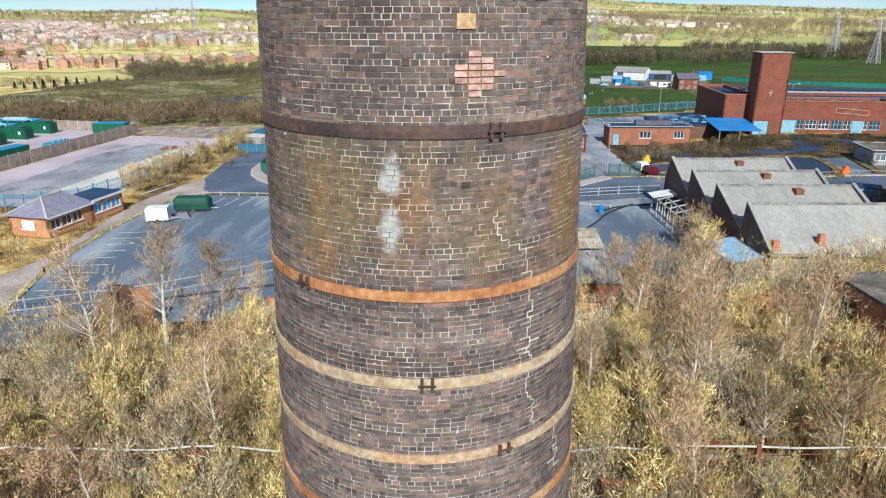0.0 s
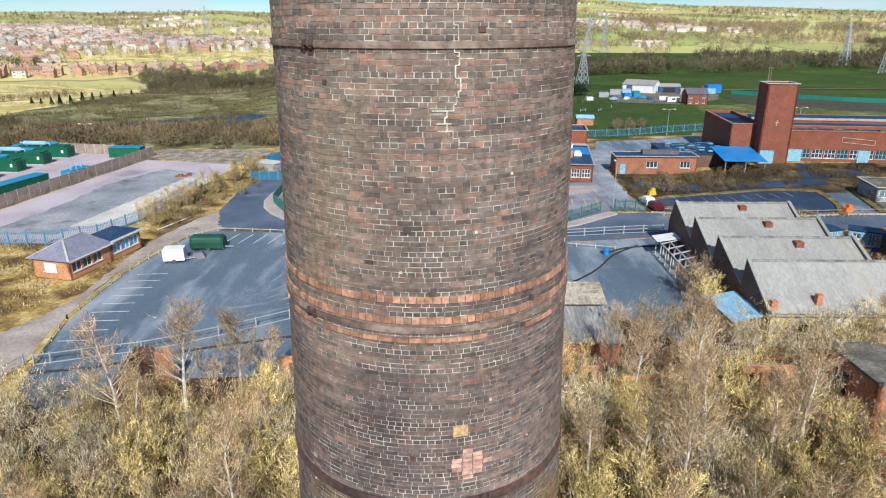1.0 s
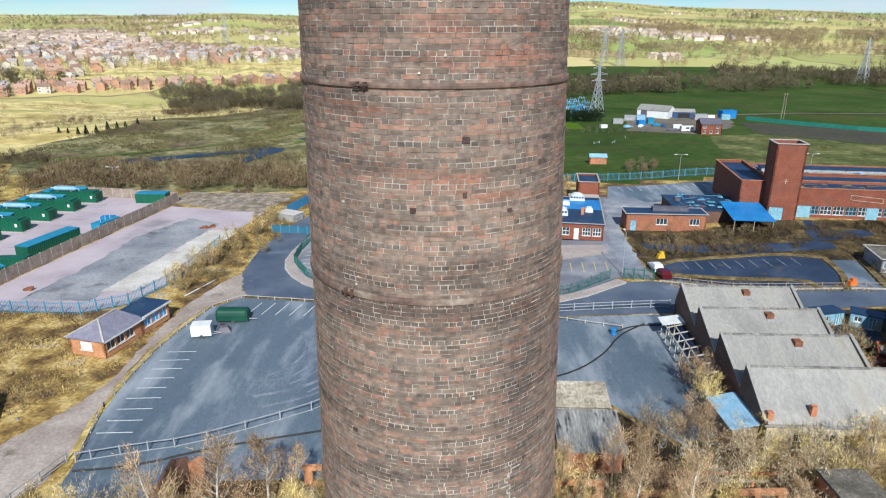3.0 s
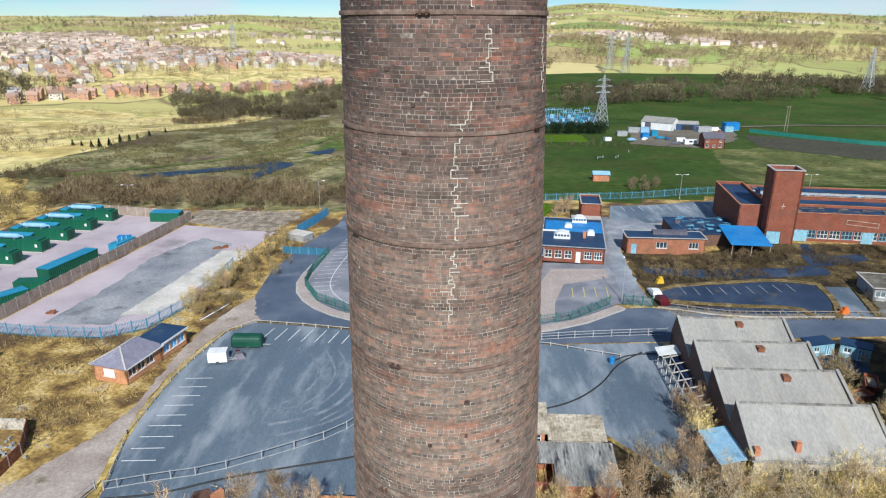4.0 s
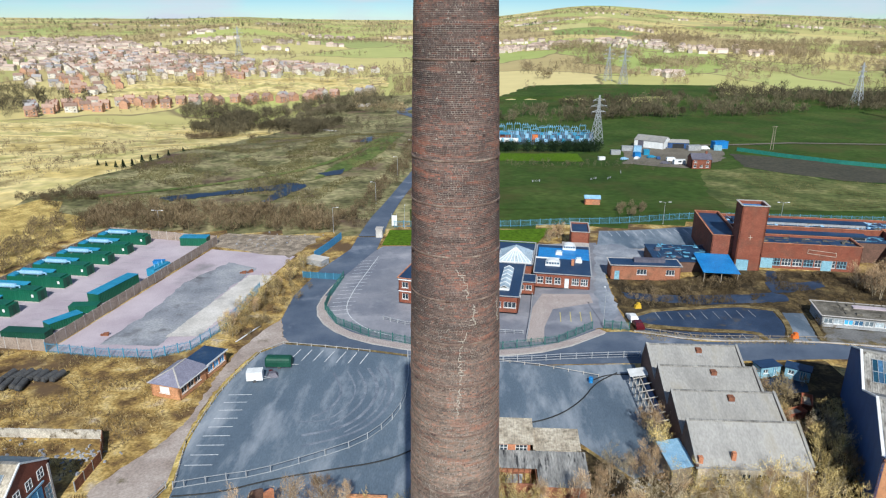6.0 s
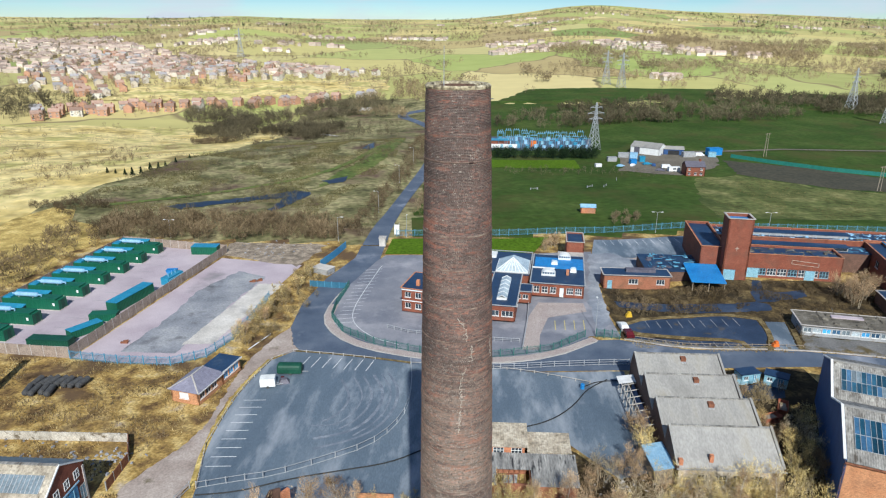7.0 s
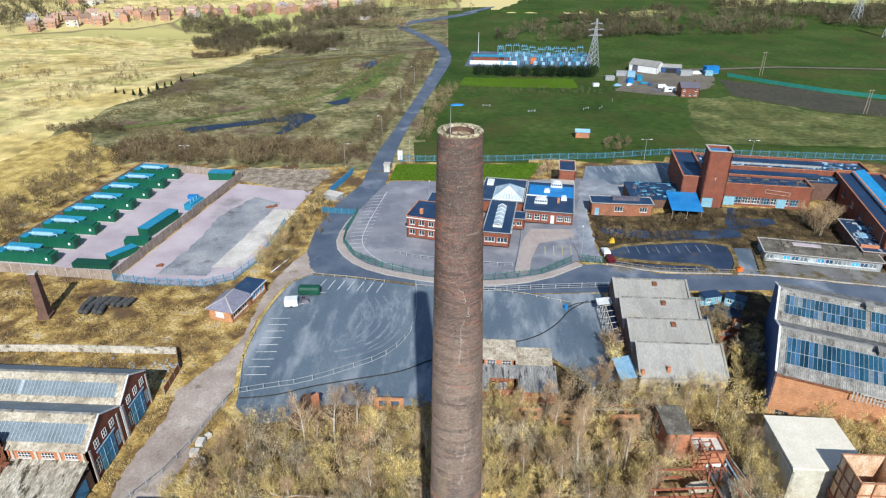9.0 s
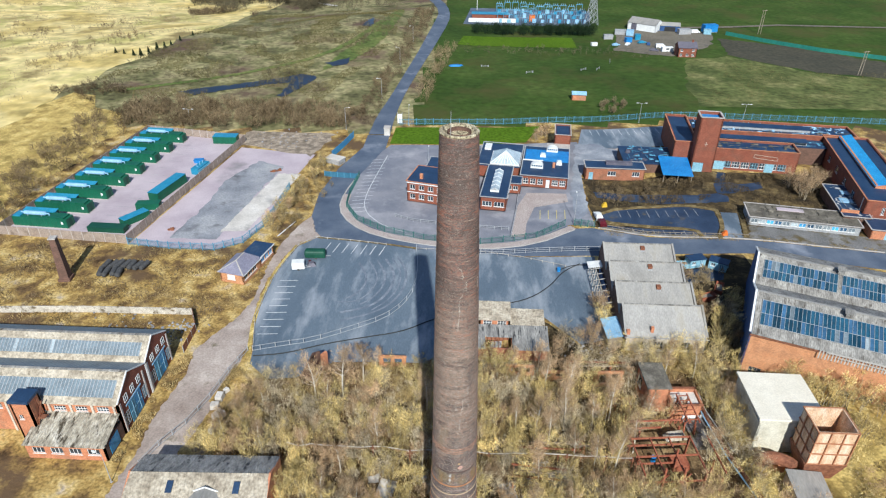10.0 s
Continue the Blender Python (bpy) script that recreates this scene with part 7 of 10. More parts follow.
def ruin_house():
    t = thing("ruined_house", 3.3, 57.2, "derelict brick building with broken grey sheet roofs", "ruin", rz=0, z=0.1)
    walls(t, 0, 5.0, 6.0, 9.2, 0, 4.7, BRICK_ORANGE, {"S": row(2, 0.8, 2.8, 1.7, 3.3, 4.4, cols=3, rows=2), "E": row(1, 2, 2, 1.5, 2.5, 4)})
    part("roof", corrugated((-0.2, 4.7, 4.7), (6.2, 4.7, 4.7), (6.2, 9.5, 5.9), (-0.2, 9.5, 5.9), 0.35, 0.07), SHEET_CREAM, t, "pale mossy corrugated roof")
    for x in (0.0, 5.7):
        part("wall", M().add([(x, 9.2, 4.7), (x, 5.0, 4.7), (x, 9.2, 5.75), (x + 0.3, 9.2, 4.7), (x + 0.3, 5.0, 4.7), (x + 0.3, 9.2, 5.75)], [(0, 1, 2), (5, 4, 3), (0, 2, 5, 3), (2, 1, 4, 5)]), BRICK_ORANGE, t)
    walls(t, 6.2, 5.0, 12.6, 8.6, 0, 3.5, BRICK_CREAM)
    part("roof", corrugated((6.1, 4.7, 3.9), (12.9, 4.7, 3.9), (12.9, 8.9, 4.7), (6.1, 8.9, 4.7), 0.35, 0.07), SHEET_CREAM, t)
    walls(t, -0.6, -1.4, 13.2, 4.8, 0, 2.7, BRICK_BROWN)
    for x0, x1 in ((-0.8, 1.2), (6.4, 13.4)):
        part("roof", corrugated((x0, -1.7, 2.7), (x1, -1.7, 2.7), (x1, 4.7, 3.7), (x0, 4.7, 3.7), 0.4, 0.09), SHEET_BROKEN, t, "broken slate-grey corrugated roof")
    part("roof", corrugated((1.2, 1.4, 3.18), (6.4, 1.4, 3.18), (6.4, 4.7, 3.7), (1.2, 4.7, 3.7), 0.4, 0.09), SHEET_BROKEN, t, "broken slate-grey corrugated roof")
    jo = M()
    for k in range(7):
        jo.beam((1.4 + 0.8 * k, -1.6, 2.66), (1.4 + 0.8 * k, 1.5, 3.12), 0.08, 0.16)
    jo.beam((1.3, 0.2, 3.0), (4.6, 0.6, 3.1), 0.1, 0.14)
    part("rafter_frame", jo, RUST, t, "bare rafters in the roof hole")
    part("fallen_sheet", M().slab((2.0, -0.6, 2.0), (4.2, -0.9, 2.2), (4.4, 0.6, 2.9), (2.1, 0.8, 2.7), 0.04), SHEET_BROKEN, t)
    s = thing("gable_ruin", -27.6, 49.0, "standing ruined brick gable with a pier", "ruin", rz=55)
    part("wall", M().add([(-3.2, 0, 0), (2.6, 0, 0), (2.6, 0, 4.6), (1.0, 0, 5.2), (-1.8, 0, 2.4), (-3.2, 0, 1.4), (-3.2, 0.35, 0), (2.6, 0.35, 0), (2.6, 0.35, 4.6), (1.0, 0.35, 5.2), (-1.8, 0.35, 2.4), (-3.2, 0.35, 1.4)], [(0, 1, 2, 3, 4, 5), (11, 10, 9, 8, 7, 6), (0, 6, 7, 1), (1, 7, 8, 2), (2, 8, 9, 3), (3, 9, 10, 4), (4, 10, 11, 5), (5, 11, 6, 0)]), BRICK_DARK, s)
    part("pier", M().box(2.9, -0.6, 0, 1.3, 0.5, 4.4), BRICK_ORANGE, s, "orange brick pier")
    for x, y, rz, hh in ((-13, 52.6, 0, 2.6), (26.6, 48.8, 4, 3.4), (17, 50.5, 4, 2.0), (11, 51.6, 0, 2.4)):
        r = thing("brick_frame_ruin", x, y, "roofless orange brick frame of a ruined shed", "ruin", rz=rz)
        part("wall", M().pierced((-2.6, 0), (2.6, 0), 0, hh, 0.4, [(0.9, 2.3, 0.6, hh - 0.5), (3.0, 4.4, 0.6, hh - 0.5)]), BRICK_TAN, r)
        part("lintel", M().beam((-2.7, 0.2, hh - 0.25), (2.7, 0.2, hh - 0.25), 0.46, 0.3), BRICK_TAN, r)
    b = thing("brick_bunker", 33.8, 42.9, "square brick bunker with a flat grey-brown roof", "bunker", rz=3)
    walls(b, -1.9, 0, 1.9, 6.2, 0, 5.2, BRICK_ORANGE, {"W": [(1, 3, 2.0, 4.2)]})
    part("roof", M().box(0, 3.1, 5.2, 4.2, 6.6, 0.25), ROOF_MOSS, b, "grey-brown concrete slab roof")
    b2 = thing("brick_tank", 38.4, 41.6, "low cream-washed brick tank with rusty rim", "tank", rz=3)
    walls(b2, -2.6, -0.5, 2.6, 3.6, 0, 3.4, BRICK_ORANGE)
    part("rim", M().beam((-2.6, -0.5, 3.5), (2.6, -0.5, 3.5), 0.3).beam((-2.6, 3.6, 3.5), (2.6, 3.6, 3.5), 0.3), RUST, b2)
    part("slab", M().box(0, 1.5, 2.6, 4.8, 3.6, 0.2), PALE, b2)


ruin_house()


def white_block():
    t = thing("white_plant_block", 52.0, 39.5, "square cream-roofed plant building with pale green walls", "plant building", rz=-1, z=1.6)
    walls(t, -5.0, -5.3, 5.0, 5.3, 0, 6.2, PLASTER, {"W": [(5, 5.7, 3.4, 4.2)]})
    part("roof", M().slab((-5.3, -5.6, 7.3), (5.3, -5.6, 7.3), (5.3, 5.6, 7.0), (-5.3, 5.6, 7.0), 0.35), CREAM_R, t, "cream flat roof")
    part("parapet_wall", M().pierced((-5.0, -5.32), (5.0, -5.32), 6.2, 6.95, 0.3), PLASTER, t)
    k = thing("steel_hopper", 55.1, 31.0, "open-topped rusty panelled steel hopper on a stand", "hopper", rz=0, z=1.6)
    hp = M().pierced((-2.9, -2.5), (2.9, -2.5), 4.0, 10.6, 0.15).pierced((2.9, -2.5), (2.9, 2.5), 4.0, 10.6, 0.15).pierced((2.9, 2.5), (-2.9, 2.5), 4.0, 10.6, 0.15).pierced((-2.9, 2.5), (-2.9, -2.5), 4.0, 10.6, 0.15)
    part("body", hp, HOPPER, k, "rust-streaked pale panels")
    part("floor", M().box(0, 0, 3.9, 5.7, 4.9, 0.15), RUST, k)
    rb = M()
    for x in (-2.9, -1.0, 1.0, 2.9):
        rb.beam((x, -2.6, 4.0), (x, -2.6, 10.7), 0.22, 0.14)
    for z in (4.0, 6.2, 8.4, 10.6):
        rb.beam((-3.0, -2.6, z), (3.0, -2.6, z), 0.14, 0.16).beam((-3.0, -2.6, z), (-3.0, 2.6, z), 0.14, 0.16).beam((3.0, -2.6, z), (3.0, 2.6, z), 0.14, 0.16).beam((-3.0, 2.6, z), (3.0, 2.6, z), 0.14, 0.16)
    for y in (-1, 1):
        rb.beam((-3.0, y, 4), (-3.0, y, 10.6), 0.14, 0.2)
    part("ribs", rb, RIB, k)
    part("chute", M().box(0, 0, 0.0, 4.2, 3.6, 4.0, taper=1.5), RUST, k, "tapering rusty base")
    d = thing("steel_duct", 51.0, 32.2, "curved rusty steel duct", "duct", z=1.6)
    m = M()
    pts = [(-2.4 + 3.0 * math.sin(a), -1.2 - 2.6 + 2.6 * math.cos(a) * 1.0, 2.2) for a in np.linspace(-0.9, 1.2, 9)]
    m.tube(pts, [1.0] * 9, 10)
    part("pipe", m, RUST, d)
    part("support", M().box(-1, -1.6, 0, 1.2, 1.2, 1.8), BRICK_ORANGE, d)
    s = thing("grey_hut", 52.0, 25.6, "small hut with a flat grey roof", "hut", rz=-4, z=1.6)
    walls(s, -2.4, -2.6, 2.4, 2.6, 0, 2.4, BRICK_CREAM)
    part("roof", M().box(0, 0, 2.4, 5.2, 5.6, 0.2), SHEET_GREY, s)


white_block()

# ---- trees ----
def tri_soup(name, tris, material):
    """Loose triangles (n, 3, 3) as one mesh."""
    tris = np.asarray(tris, dtype=np.float32)
    n = len(tris)
    me = bpy.data.meshes.new(name)
    me.vertices.add(n * 3)
    me.vertices.foreach_set("co", tris.reshape(-1))
    me.loops.add(n * 3)
    me.loops.foreach_set("vertex_index", np.arange(n * 3, dtype=np.int32))
    me.polygons.add(n)
    me.polygons.foreach_set("loop_start", np.arange(0, n * 3, 3, dtype=np.int32))
    me.update(calc_edges=True)
    me.shade_flat()
    me.materials.append(material)
    return me


SOUP = {}


def unit(v):
    return v / np.maximum(1e-6, np.linalg.norm(v, axis=1, keepdims=True))


def twig_tris(rng, base, direction, length, width):
    """Thin tapering slivers from base along direction."""
    side = unit(np.cross(direction, rng.normal(size=base.shape)))
    return np.stack([base - side * width[:, None], base + side * width[:, None], base + direction * length[:, None]], 1)


def leaf_tris(rng, centre, size):
    nn = unit(rng.normal(size=centre.shape) + np.array([0, 0, 0.7]))
    a = unit(np.cross(nn, rng.normal(size=centre.shape)))
    b = np.cross(nn, a)
    return np.stack([centre - a * size[:, None], centre + a * size[:, None] * 0.6 + b * size[:, None] * 0.5, centre + b * size[:, None] * 1.1], 1)


def tree(name, seed, H, stems, spread, lean, limb_n, twigs, leaves, bark, crown_mat, label, thick=0.13, bare=0.3, leaf_size=0.10, r_name="crown"):
    """A tapered trunk (or several stems) with limbs, and a crown of many twigs and buds."""
    rng = np.random.RandomState(seed)
    t = new(name)
    tagged(t, label, "tree" if stems < 3 else "shrub")
    m = M()
    pts, dirs = [], []
    for s in range(stems):
        az = rng.uniform(0, 6.28)
        tilt = lean * rng.uniform(0.4, 1.2)
        base = np.array([math.cos(az), math.sin(az), 0]) * (0.12 * stems if stems > 1 else 0)
        hh = H * rng.uniform(0.75, 1.0) if stems > 1 else H
        k = 7 if stems == 1 else 5
        line = []
        for i in range(k):
            f = i / (k - 1)
            p = base + np.array([math.cos(az), math.sin(az), 0]) * tilt * hh * f ** 1.4 + np.array([0, 0, hh * f])
            p[:2] += rng.normal(0, 0.02 * hh * f, 2)
            line.append(p)
        r0 = thick * hh / 9
        m.tube(line, [r0 * (1 - 0.88 * i / (k - 1)) for i in range(k)], 6 if stems == 1 else 4)
        line = np.array(line)
        for j in range(limb_n):
            f = rng.uniform(bare, 0.96)
            q = f * (k - 1)
            i0 = int(min(k - 2, q))
            p0 = line[i0] + (line[i0 + 1] - line[i0]) * (q - i0)
            a = rng.uniform(0, 6.28)
            ln = spread * (1.15 - f) * rng.uniform(0.6, 1.2) + 0.25 * spread
            up = rng.uniform(0.5, 1.3)
            d = np.array([math.cos(a), math.sin(a), up])
            d /= np.linalg.norm(d)
            p1 = p0 + d * ln * 0.5 + np.array([0, 0, 0.05 * ln])
            p2 = p0 + d * ln + np.array([0, 0, 0.25 * ln])
            m.tube([p0, p1, p2], [r0 * 0.34 * (1.1 - f), r0 * 0.2 * (1.1 - f), 0.006], 3)
            for w in np.linspace(0.15, 1.0, max(2, int(twigs / (stems * limb_n)))):
                c = p0 + (p1 - p0) * 2 * w if w < 0.5 else p1 + (p2 - p1) * (2 * w - 1)
                pts.append(c + rng.normal(0, 0.09 * spread, 3))
                dirs.append(d)
        top = line[-1]
        for _ in range(6):
            pts.append(top + rng.normal(0, 0.15, 3))
            dirs.append(np.array([0, 0, 1.0]))
    part("trunk", m, bark, t)
    pts, dirs = np.array(pts), np.array(dirs)
    n = len(pts)
    d = unit(dirs + rng.normal(0, 0.55, (n, 3)) + np.array([0, 0, 0.55]))
    ln = rng.uniform(0.35, 1.0, n) * (0.5 + 0.12 * spread)
    tr = [twig_tris(rng, pts, d, ln, rng.uniform(0.010, 0.024, n))]
    d2 = unit(d + rng.normal(0, 0.5, (n, 3)))
    tr.append(twig_tris(rng, pts + d * ln[:, None] * 0.4, d2, ln * 0.7, rng.uniform(0.010, 0.020, n)))
    wt = (0.15 + pts[:, 2] / H + 0.5 * np.hypot(pts[:, 0], pts[:, 1]) / spread) ** 2
    k = rng.choice(n, leaves, p=wt / wt.sum())
    c = pts[k] + d[k] * (ln[k] * rng.uniform(0.3, 1.15, leaves))[:, None] + rng.normal(0, 0.08, (leaves, 3))
    q = leaves * 3 // 5
    tr.append(leaf_tris(rng, c[:q], rng.uniform(0.40, 0.95, q) * leaf_size))
    up = unit(d[k][q:] * 0.7 + rng.normal(0, 0.25, (leaves - q, 3)) + np.array([0, 0, 0.9]))
    tr.append(twig_tris(rng, c[q:], up, rng.uniform(2.0, 5.0, leaves - q) * leaf_size, rng.uniform(0.09, 0.20, leaves - q) * leaf_size))
    SOUP[name, seed] = np.concatenate(tr)
    t["seed"] = seed
    part(r_name, tri_soup("crown", SOUP[name, seed], crown_mat), None, t)
    return t


def inside(x, y, poly):
    c = False
    for i in range(len(poly)):
        (x0, y0), (x1, y1) = poly[i - 1], poly[i]
        if (y0 > y) != (y1 > y) and x < (x1 - x0) * (y - y0) / (y1 - y0) + x0:
            c = not c
    return c


BIRCH_LABELS = "leafless silver birch with white trunk and brown twigs"
birches = [tree("birch_tree", 20 + i, hgt, 1, sp, 0.05 + 0.03 * (i % 3), 24, 1100, 900, BARK_WHITE, mt, BIRCH_LABELS, 0.15, 0.36, 0.06)
           for i, (hgt, sp, mt) in enumerate(((9.5, 2.9, TWIG_BROWN), (8.2, 2.3, TWIG_BROWN), (10.5, 2.4, TWIG_BROWN), (7.4, 2.2, TWIG_BROWN), (9.0, 1.9, TWIG_BROWN)))]
shrubs = [tree("willow_shrub", 60 + i, hgt, 7, sp, 0.30, 9, 900, 1600, BARK_PALE, mt, lab, 0.15, 0.12, 0.10)
          for i, (hgt, sp, mt, lab) in enumerate(((5.4, 1.7, TWIG_OLIVE, "olive-green budding willow shrub"), (4.6, 1.6, TWIG_OLIVE, "olive-green budding willow shrub"), (5.0, 1.8, TWIG_GREY, "grey leafless willow shrub"),
                                                  (3.8, 1.4, TWIG_YELLOW, "yellow-brown budding scrub willow"), (4.4, 1.5, TWIG_BROWN, "brown leafless thicket shrub"), (6.0, 1.7, TWIG_OLIVE, "tall olive-green budding willow")))]

WOOD = [(-42, 16), (-39, 36), (-37, 47), (-26, 47.5), (-14, 51), (1, 52.5), (18, 53), (30, 57), (36, 57), (49, 57), (51, 48), (62, 44), (62, 20), (46, 8), (-40, 8)]
KEEP_OUT = [(23.4, 29.8, 47.2, 50.5), (36, 43.2, 34.4, 42.4), (34.5, 41.5, 40.5, 45.5), (-49.5, -26, 8, 27.5), (30.5, 42, 39.5, 50.5), (45.5, 60.5, 22.5, 46.5), (2, 17.5, 53.5, 70), (27, 40, 25.5, 38.5), (-13, -9, 22, 26), (6, 10, 22, 26.5), (-29.5, -25, 47, 52.5)]
planted = []
first = {}


def plant(master, x, y, scale, rz, group):
    m = pose(x, y, h(x, y) - 0.08, 0, 0, rz)
    if master not in first:
        first[master] = True
        master.matrix_basis = m
        master.scale = (scale, scale, scale)
        tagged(master, group=group)
        return master
    c = copy_thing(master, m)
    c.scale = (scale, scale, scale)
    return c


rng = random.Random(7)
grid = {}


def free(x, y, gap):
    k = (int(x // 2), int(y // 2))
    for i in range(-2, 3):
        for j in range(-2, 3):
            for (px, py) in grid.get((k[0] + i, k[1] + j), ()):
                if (px - x) ** 2 + (py - y) ** 2 < gap * gap:
                    return False
    grid.setdefault(k, []).append((x, y))
    return True


spots = []
for _ in range(9000):
    x, y = rng.uniform(-42, 62), rng.uniform(9, 57)
    if not inside(x, y, WOOD) or any(a < x < b and c < y < d for a, b, c, d in KEEP_OUT) or math.hypot(x - CH_X, y - CH_Y) < 4.6:
        continue
    if x > 40 and rng.random() < 0.45:
        continue
    if not free(x, y, 2.15):
        continue
    zone = noise.noise(Vector((x / 14, y / 14, 0.7)))
    pick = rng.random() + 0.35 * zone
    k = (0 if rng.random() < 0.5 else 1) if pick < 0.36 else (5 if pick < 0.50 else (2 if pick < 0.70 else (3 if pick < 0.86 else 4)))
    spots.append((x, y, k))
spots.sort(key=lambda q: abs(q[0]) * 0.6 + abs(q[1] - 32))
rest = {0: [], 2: [], 3: [], 4: []}
for i, (x, y, k) in enumerate(spots):
    s = rng.uniform(0.66, 1.18)
    if i < 250:
        plant(shrubs[k], x, y, s, rng.uniform(0, 360), "woodland shrubs round the chimney")
    else:
        q = SOUP["willow_shrub", 60 + k]
        q = q[np.random.RandomState(i).permutation(len(q))[:int(len(q) * 0.5)]]
        a = rng.uniform(0, 6.28)
        rot = np.array([[math.cos(a), -math.sin(a), 0], [math.sin(a), math.cos(a), 0], [0, 0, 1]]) * s * 1.05
        rest[{1: 0, 5: 0}.get(k, k)].append(q @ rot.T + np.array([x, y, h(x, y)]))
for k, mt in ((0, TWIG_OLIVE), (2, TWIG_GREY), (3, TWIG_YELLOW), (4, TWIG_BROWN)):
    if rest[k]:
        tagged(new("thicket", tri_soup("thicket", np.concatenate(rest[k]), mt)), "dense budding scrub thicket at the wood edge", "thicket", kind="stuff")


def undergrowth(n, mt, seed, h0, h1, label, w=0.022):
    """Dead stalks, brambles and saplings on the woodland floor."""
    r = np.random.RandomState(seed)
    P = []
    while len(P) < n:
        x, y = r.uniform(-44, 62), r.uniform(8, 58)
        if inside(x, y, WOOD) and not any(a < x < b and c < y < d for a, b, c, d in KEEP_OUT) and math.hypot(x - CH_X, y - CH_Y) > 3.6 and noise.noise(Vector((x / 5, y / 5, seed))) > -0.25:
            P.append((x, y, h(x, y) - 0.05))
    P = np.array(P)
    d = unit(np.array([0, 0, 1.0]) + r.normal(0, 0.28, (n, 3)))
    ln = r.uniform(h0, h1, n)
    tr = [twig_tris(r, P, d, ln, r.uniform(0.5, 1.4, n) * w)]
    for _ in range(2):
        b = P + d * (ln * r.uniform(0.3, 0.9, n))[:, None]
        tr.append(twig_tris(r, b, unit(d + r.normal(0, 0.6, (n, 3))), ln * 0.4, r.uniform(0.5, 1.2, n) * w * 0.7))
    tagged(new("undergrowth", tri_soup("undergrowth", np.concatenate(tr), mt)), label, "undergrowth", kind="stuff")


undergrowth(9000, TWIG_BROWN, 41, 0.4, 1.6, "rust-brown dead stalks on the woodland floor")
undergrowth(7000, TWIG_GREY, 42, 0.8, 3.2, "grey leafless saplings in the wood")
undergrowth(6000, TWIG_OLIVE, 43, 0.6, 2.6, "olive budding saplings in the wood")
named = [(-25.3, 42.7), (-20.9, 44.3), (-17.8, 48.5), (12.6, 36.4), (17.6, 38.1), (22.2, 37.8), (11.7, 28.9), (21.4, 29.7), (25.5, 40.5), (19.1, 44.5), (14.6, 33.6), (28.2, 33.4), (24.6, 29.6)]
for i, (x, y) in enumerate(named):
    plant(birches[(0, 2, 1, 2, 0, 4, 1, 3, 2)[i % 9]], x, y, 1.12 if i < 3 else 1.0, rng.uniform(0, 360), "birches round the chimney")
for _ in range(700):
    x, y = rng.uniform(-40, 46), rng.uniform(12, 54)
    if not inside(x, y, WOOD) or any(a < x < b and c < y < d for a, b, c, d in KEEP_OUT) or math.hypot(x - CH_X, y - CH_Y) < 4.6 or not free(x + 500, y, 6.2 if x > 4 else 6.8):
        continue
    plant(birches[rng.randrange(5)], x, y, rng.uniform(0.6, 0.95), rng.uniform(0, 360), "birches round the chimney")
for x, y, k, s in ((29.5, 70, 4, 1.1), (28.6, 67, 0, 0.9), (28.4, 73, 4, 0.8), (52, 66, 0, 1.0), (53.5, 70, 2, 0.9), (50.5, 62, 5, 0.9), (49.6, 76, 3, 0.8), (93, 125, 4, 1.6), (96, 130, 4, 1.5), (92, 131, 4, 1.3),
                   (-46.5, 18, 0, 0.6), (-43.0, 31.5, 0, 0.8), (26, 58.5, 4, 1.0), (23.5, 62, 4, 0.8), (36, 54.5, 2, 1.1), (41, 55, 0, 1.0), (45, 54, 3, 0.9), (23, 167, 4, 0.9), (25.5, 170, 4, 1.0)):
    plant(shrubs[k], x, y, s, rng.uniform(0, 360), "shrubs beside the buildings")
for x, y, k, s in ((59, 47.4, 0, 1.3), (63.2, 45.6, 5, 1.2), (67.4, 43.8, 0, 1.3), (71.5, 42.0, 3, 1.2), (49.4, 58.2, 0, 0.9), (52.4, 61.5, 4, 1.0), (55.5, 66, 2, 1.0), (50.2, 70.4, 4, 1.0), (56.4, 72.5, 0, 1.0), (50.0, 84, 4, 0.9), (25.5, 63.0, 4, 0.9), (21.0, 60.2, 2, 1.0), (19.0, 56.4, 4, 1.0), (47.5, 48.2, 0, 1.0), (50.5, 49.4, 5, 0.9), (54.0, 47.6, 0, 0.9), (57.5, 48.4, 2, 0.8), (61.5, 46.2, 0, 1.0), (64.5, 44.0, 5, 1.0), (62.8, 40.0, 3, 0.8), (66, 38, 0, 0.9), (61.6, 34.5, 3, 0.7),
                   (44.6, 47.0, 2, 1.1), (43.8, 43.2, 0, 1.2), (44.2, 39.2, 5, 1.1), (44.4, 35.4, 0, 1.1), (45.2, 31.4, 2, 1.0), (45.8, 27.6, 0, 1.0), (-37.6, 43.6, 4, 0.9), (-37.2, 40.6, 4, 1.0), (-36.8, 36.6, 3, 1.0), (-39.6, 31.6, 0, 1.0)):
    plant(shrubs[k], x, y, s, rng.uniform(0, 360), "shrubs beside the buildings")
for i in range(24):      # budding hedge beside the yard
    f = i / 23
    plant(shrubs[(3, 0, 4, 3)[i % 4]], -50.5 + 4.5 * f + rng.uniform(-1.6, 1.6), 103 + 45 * f, rng.uniform(0.55, 0.85), rng.uniform(0, 360), "hedge shrubs beside the yard")

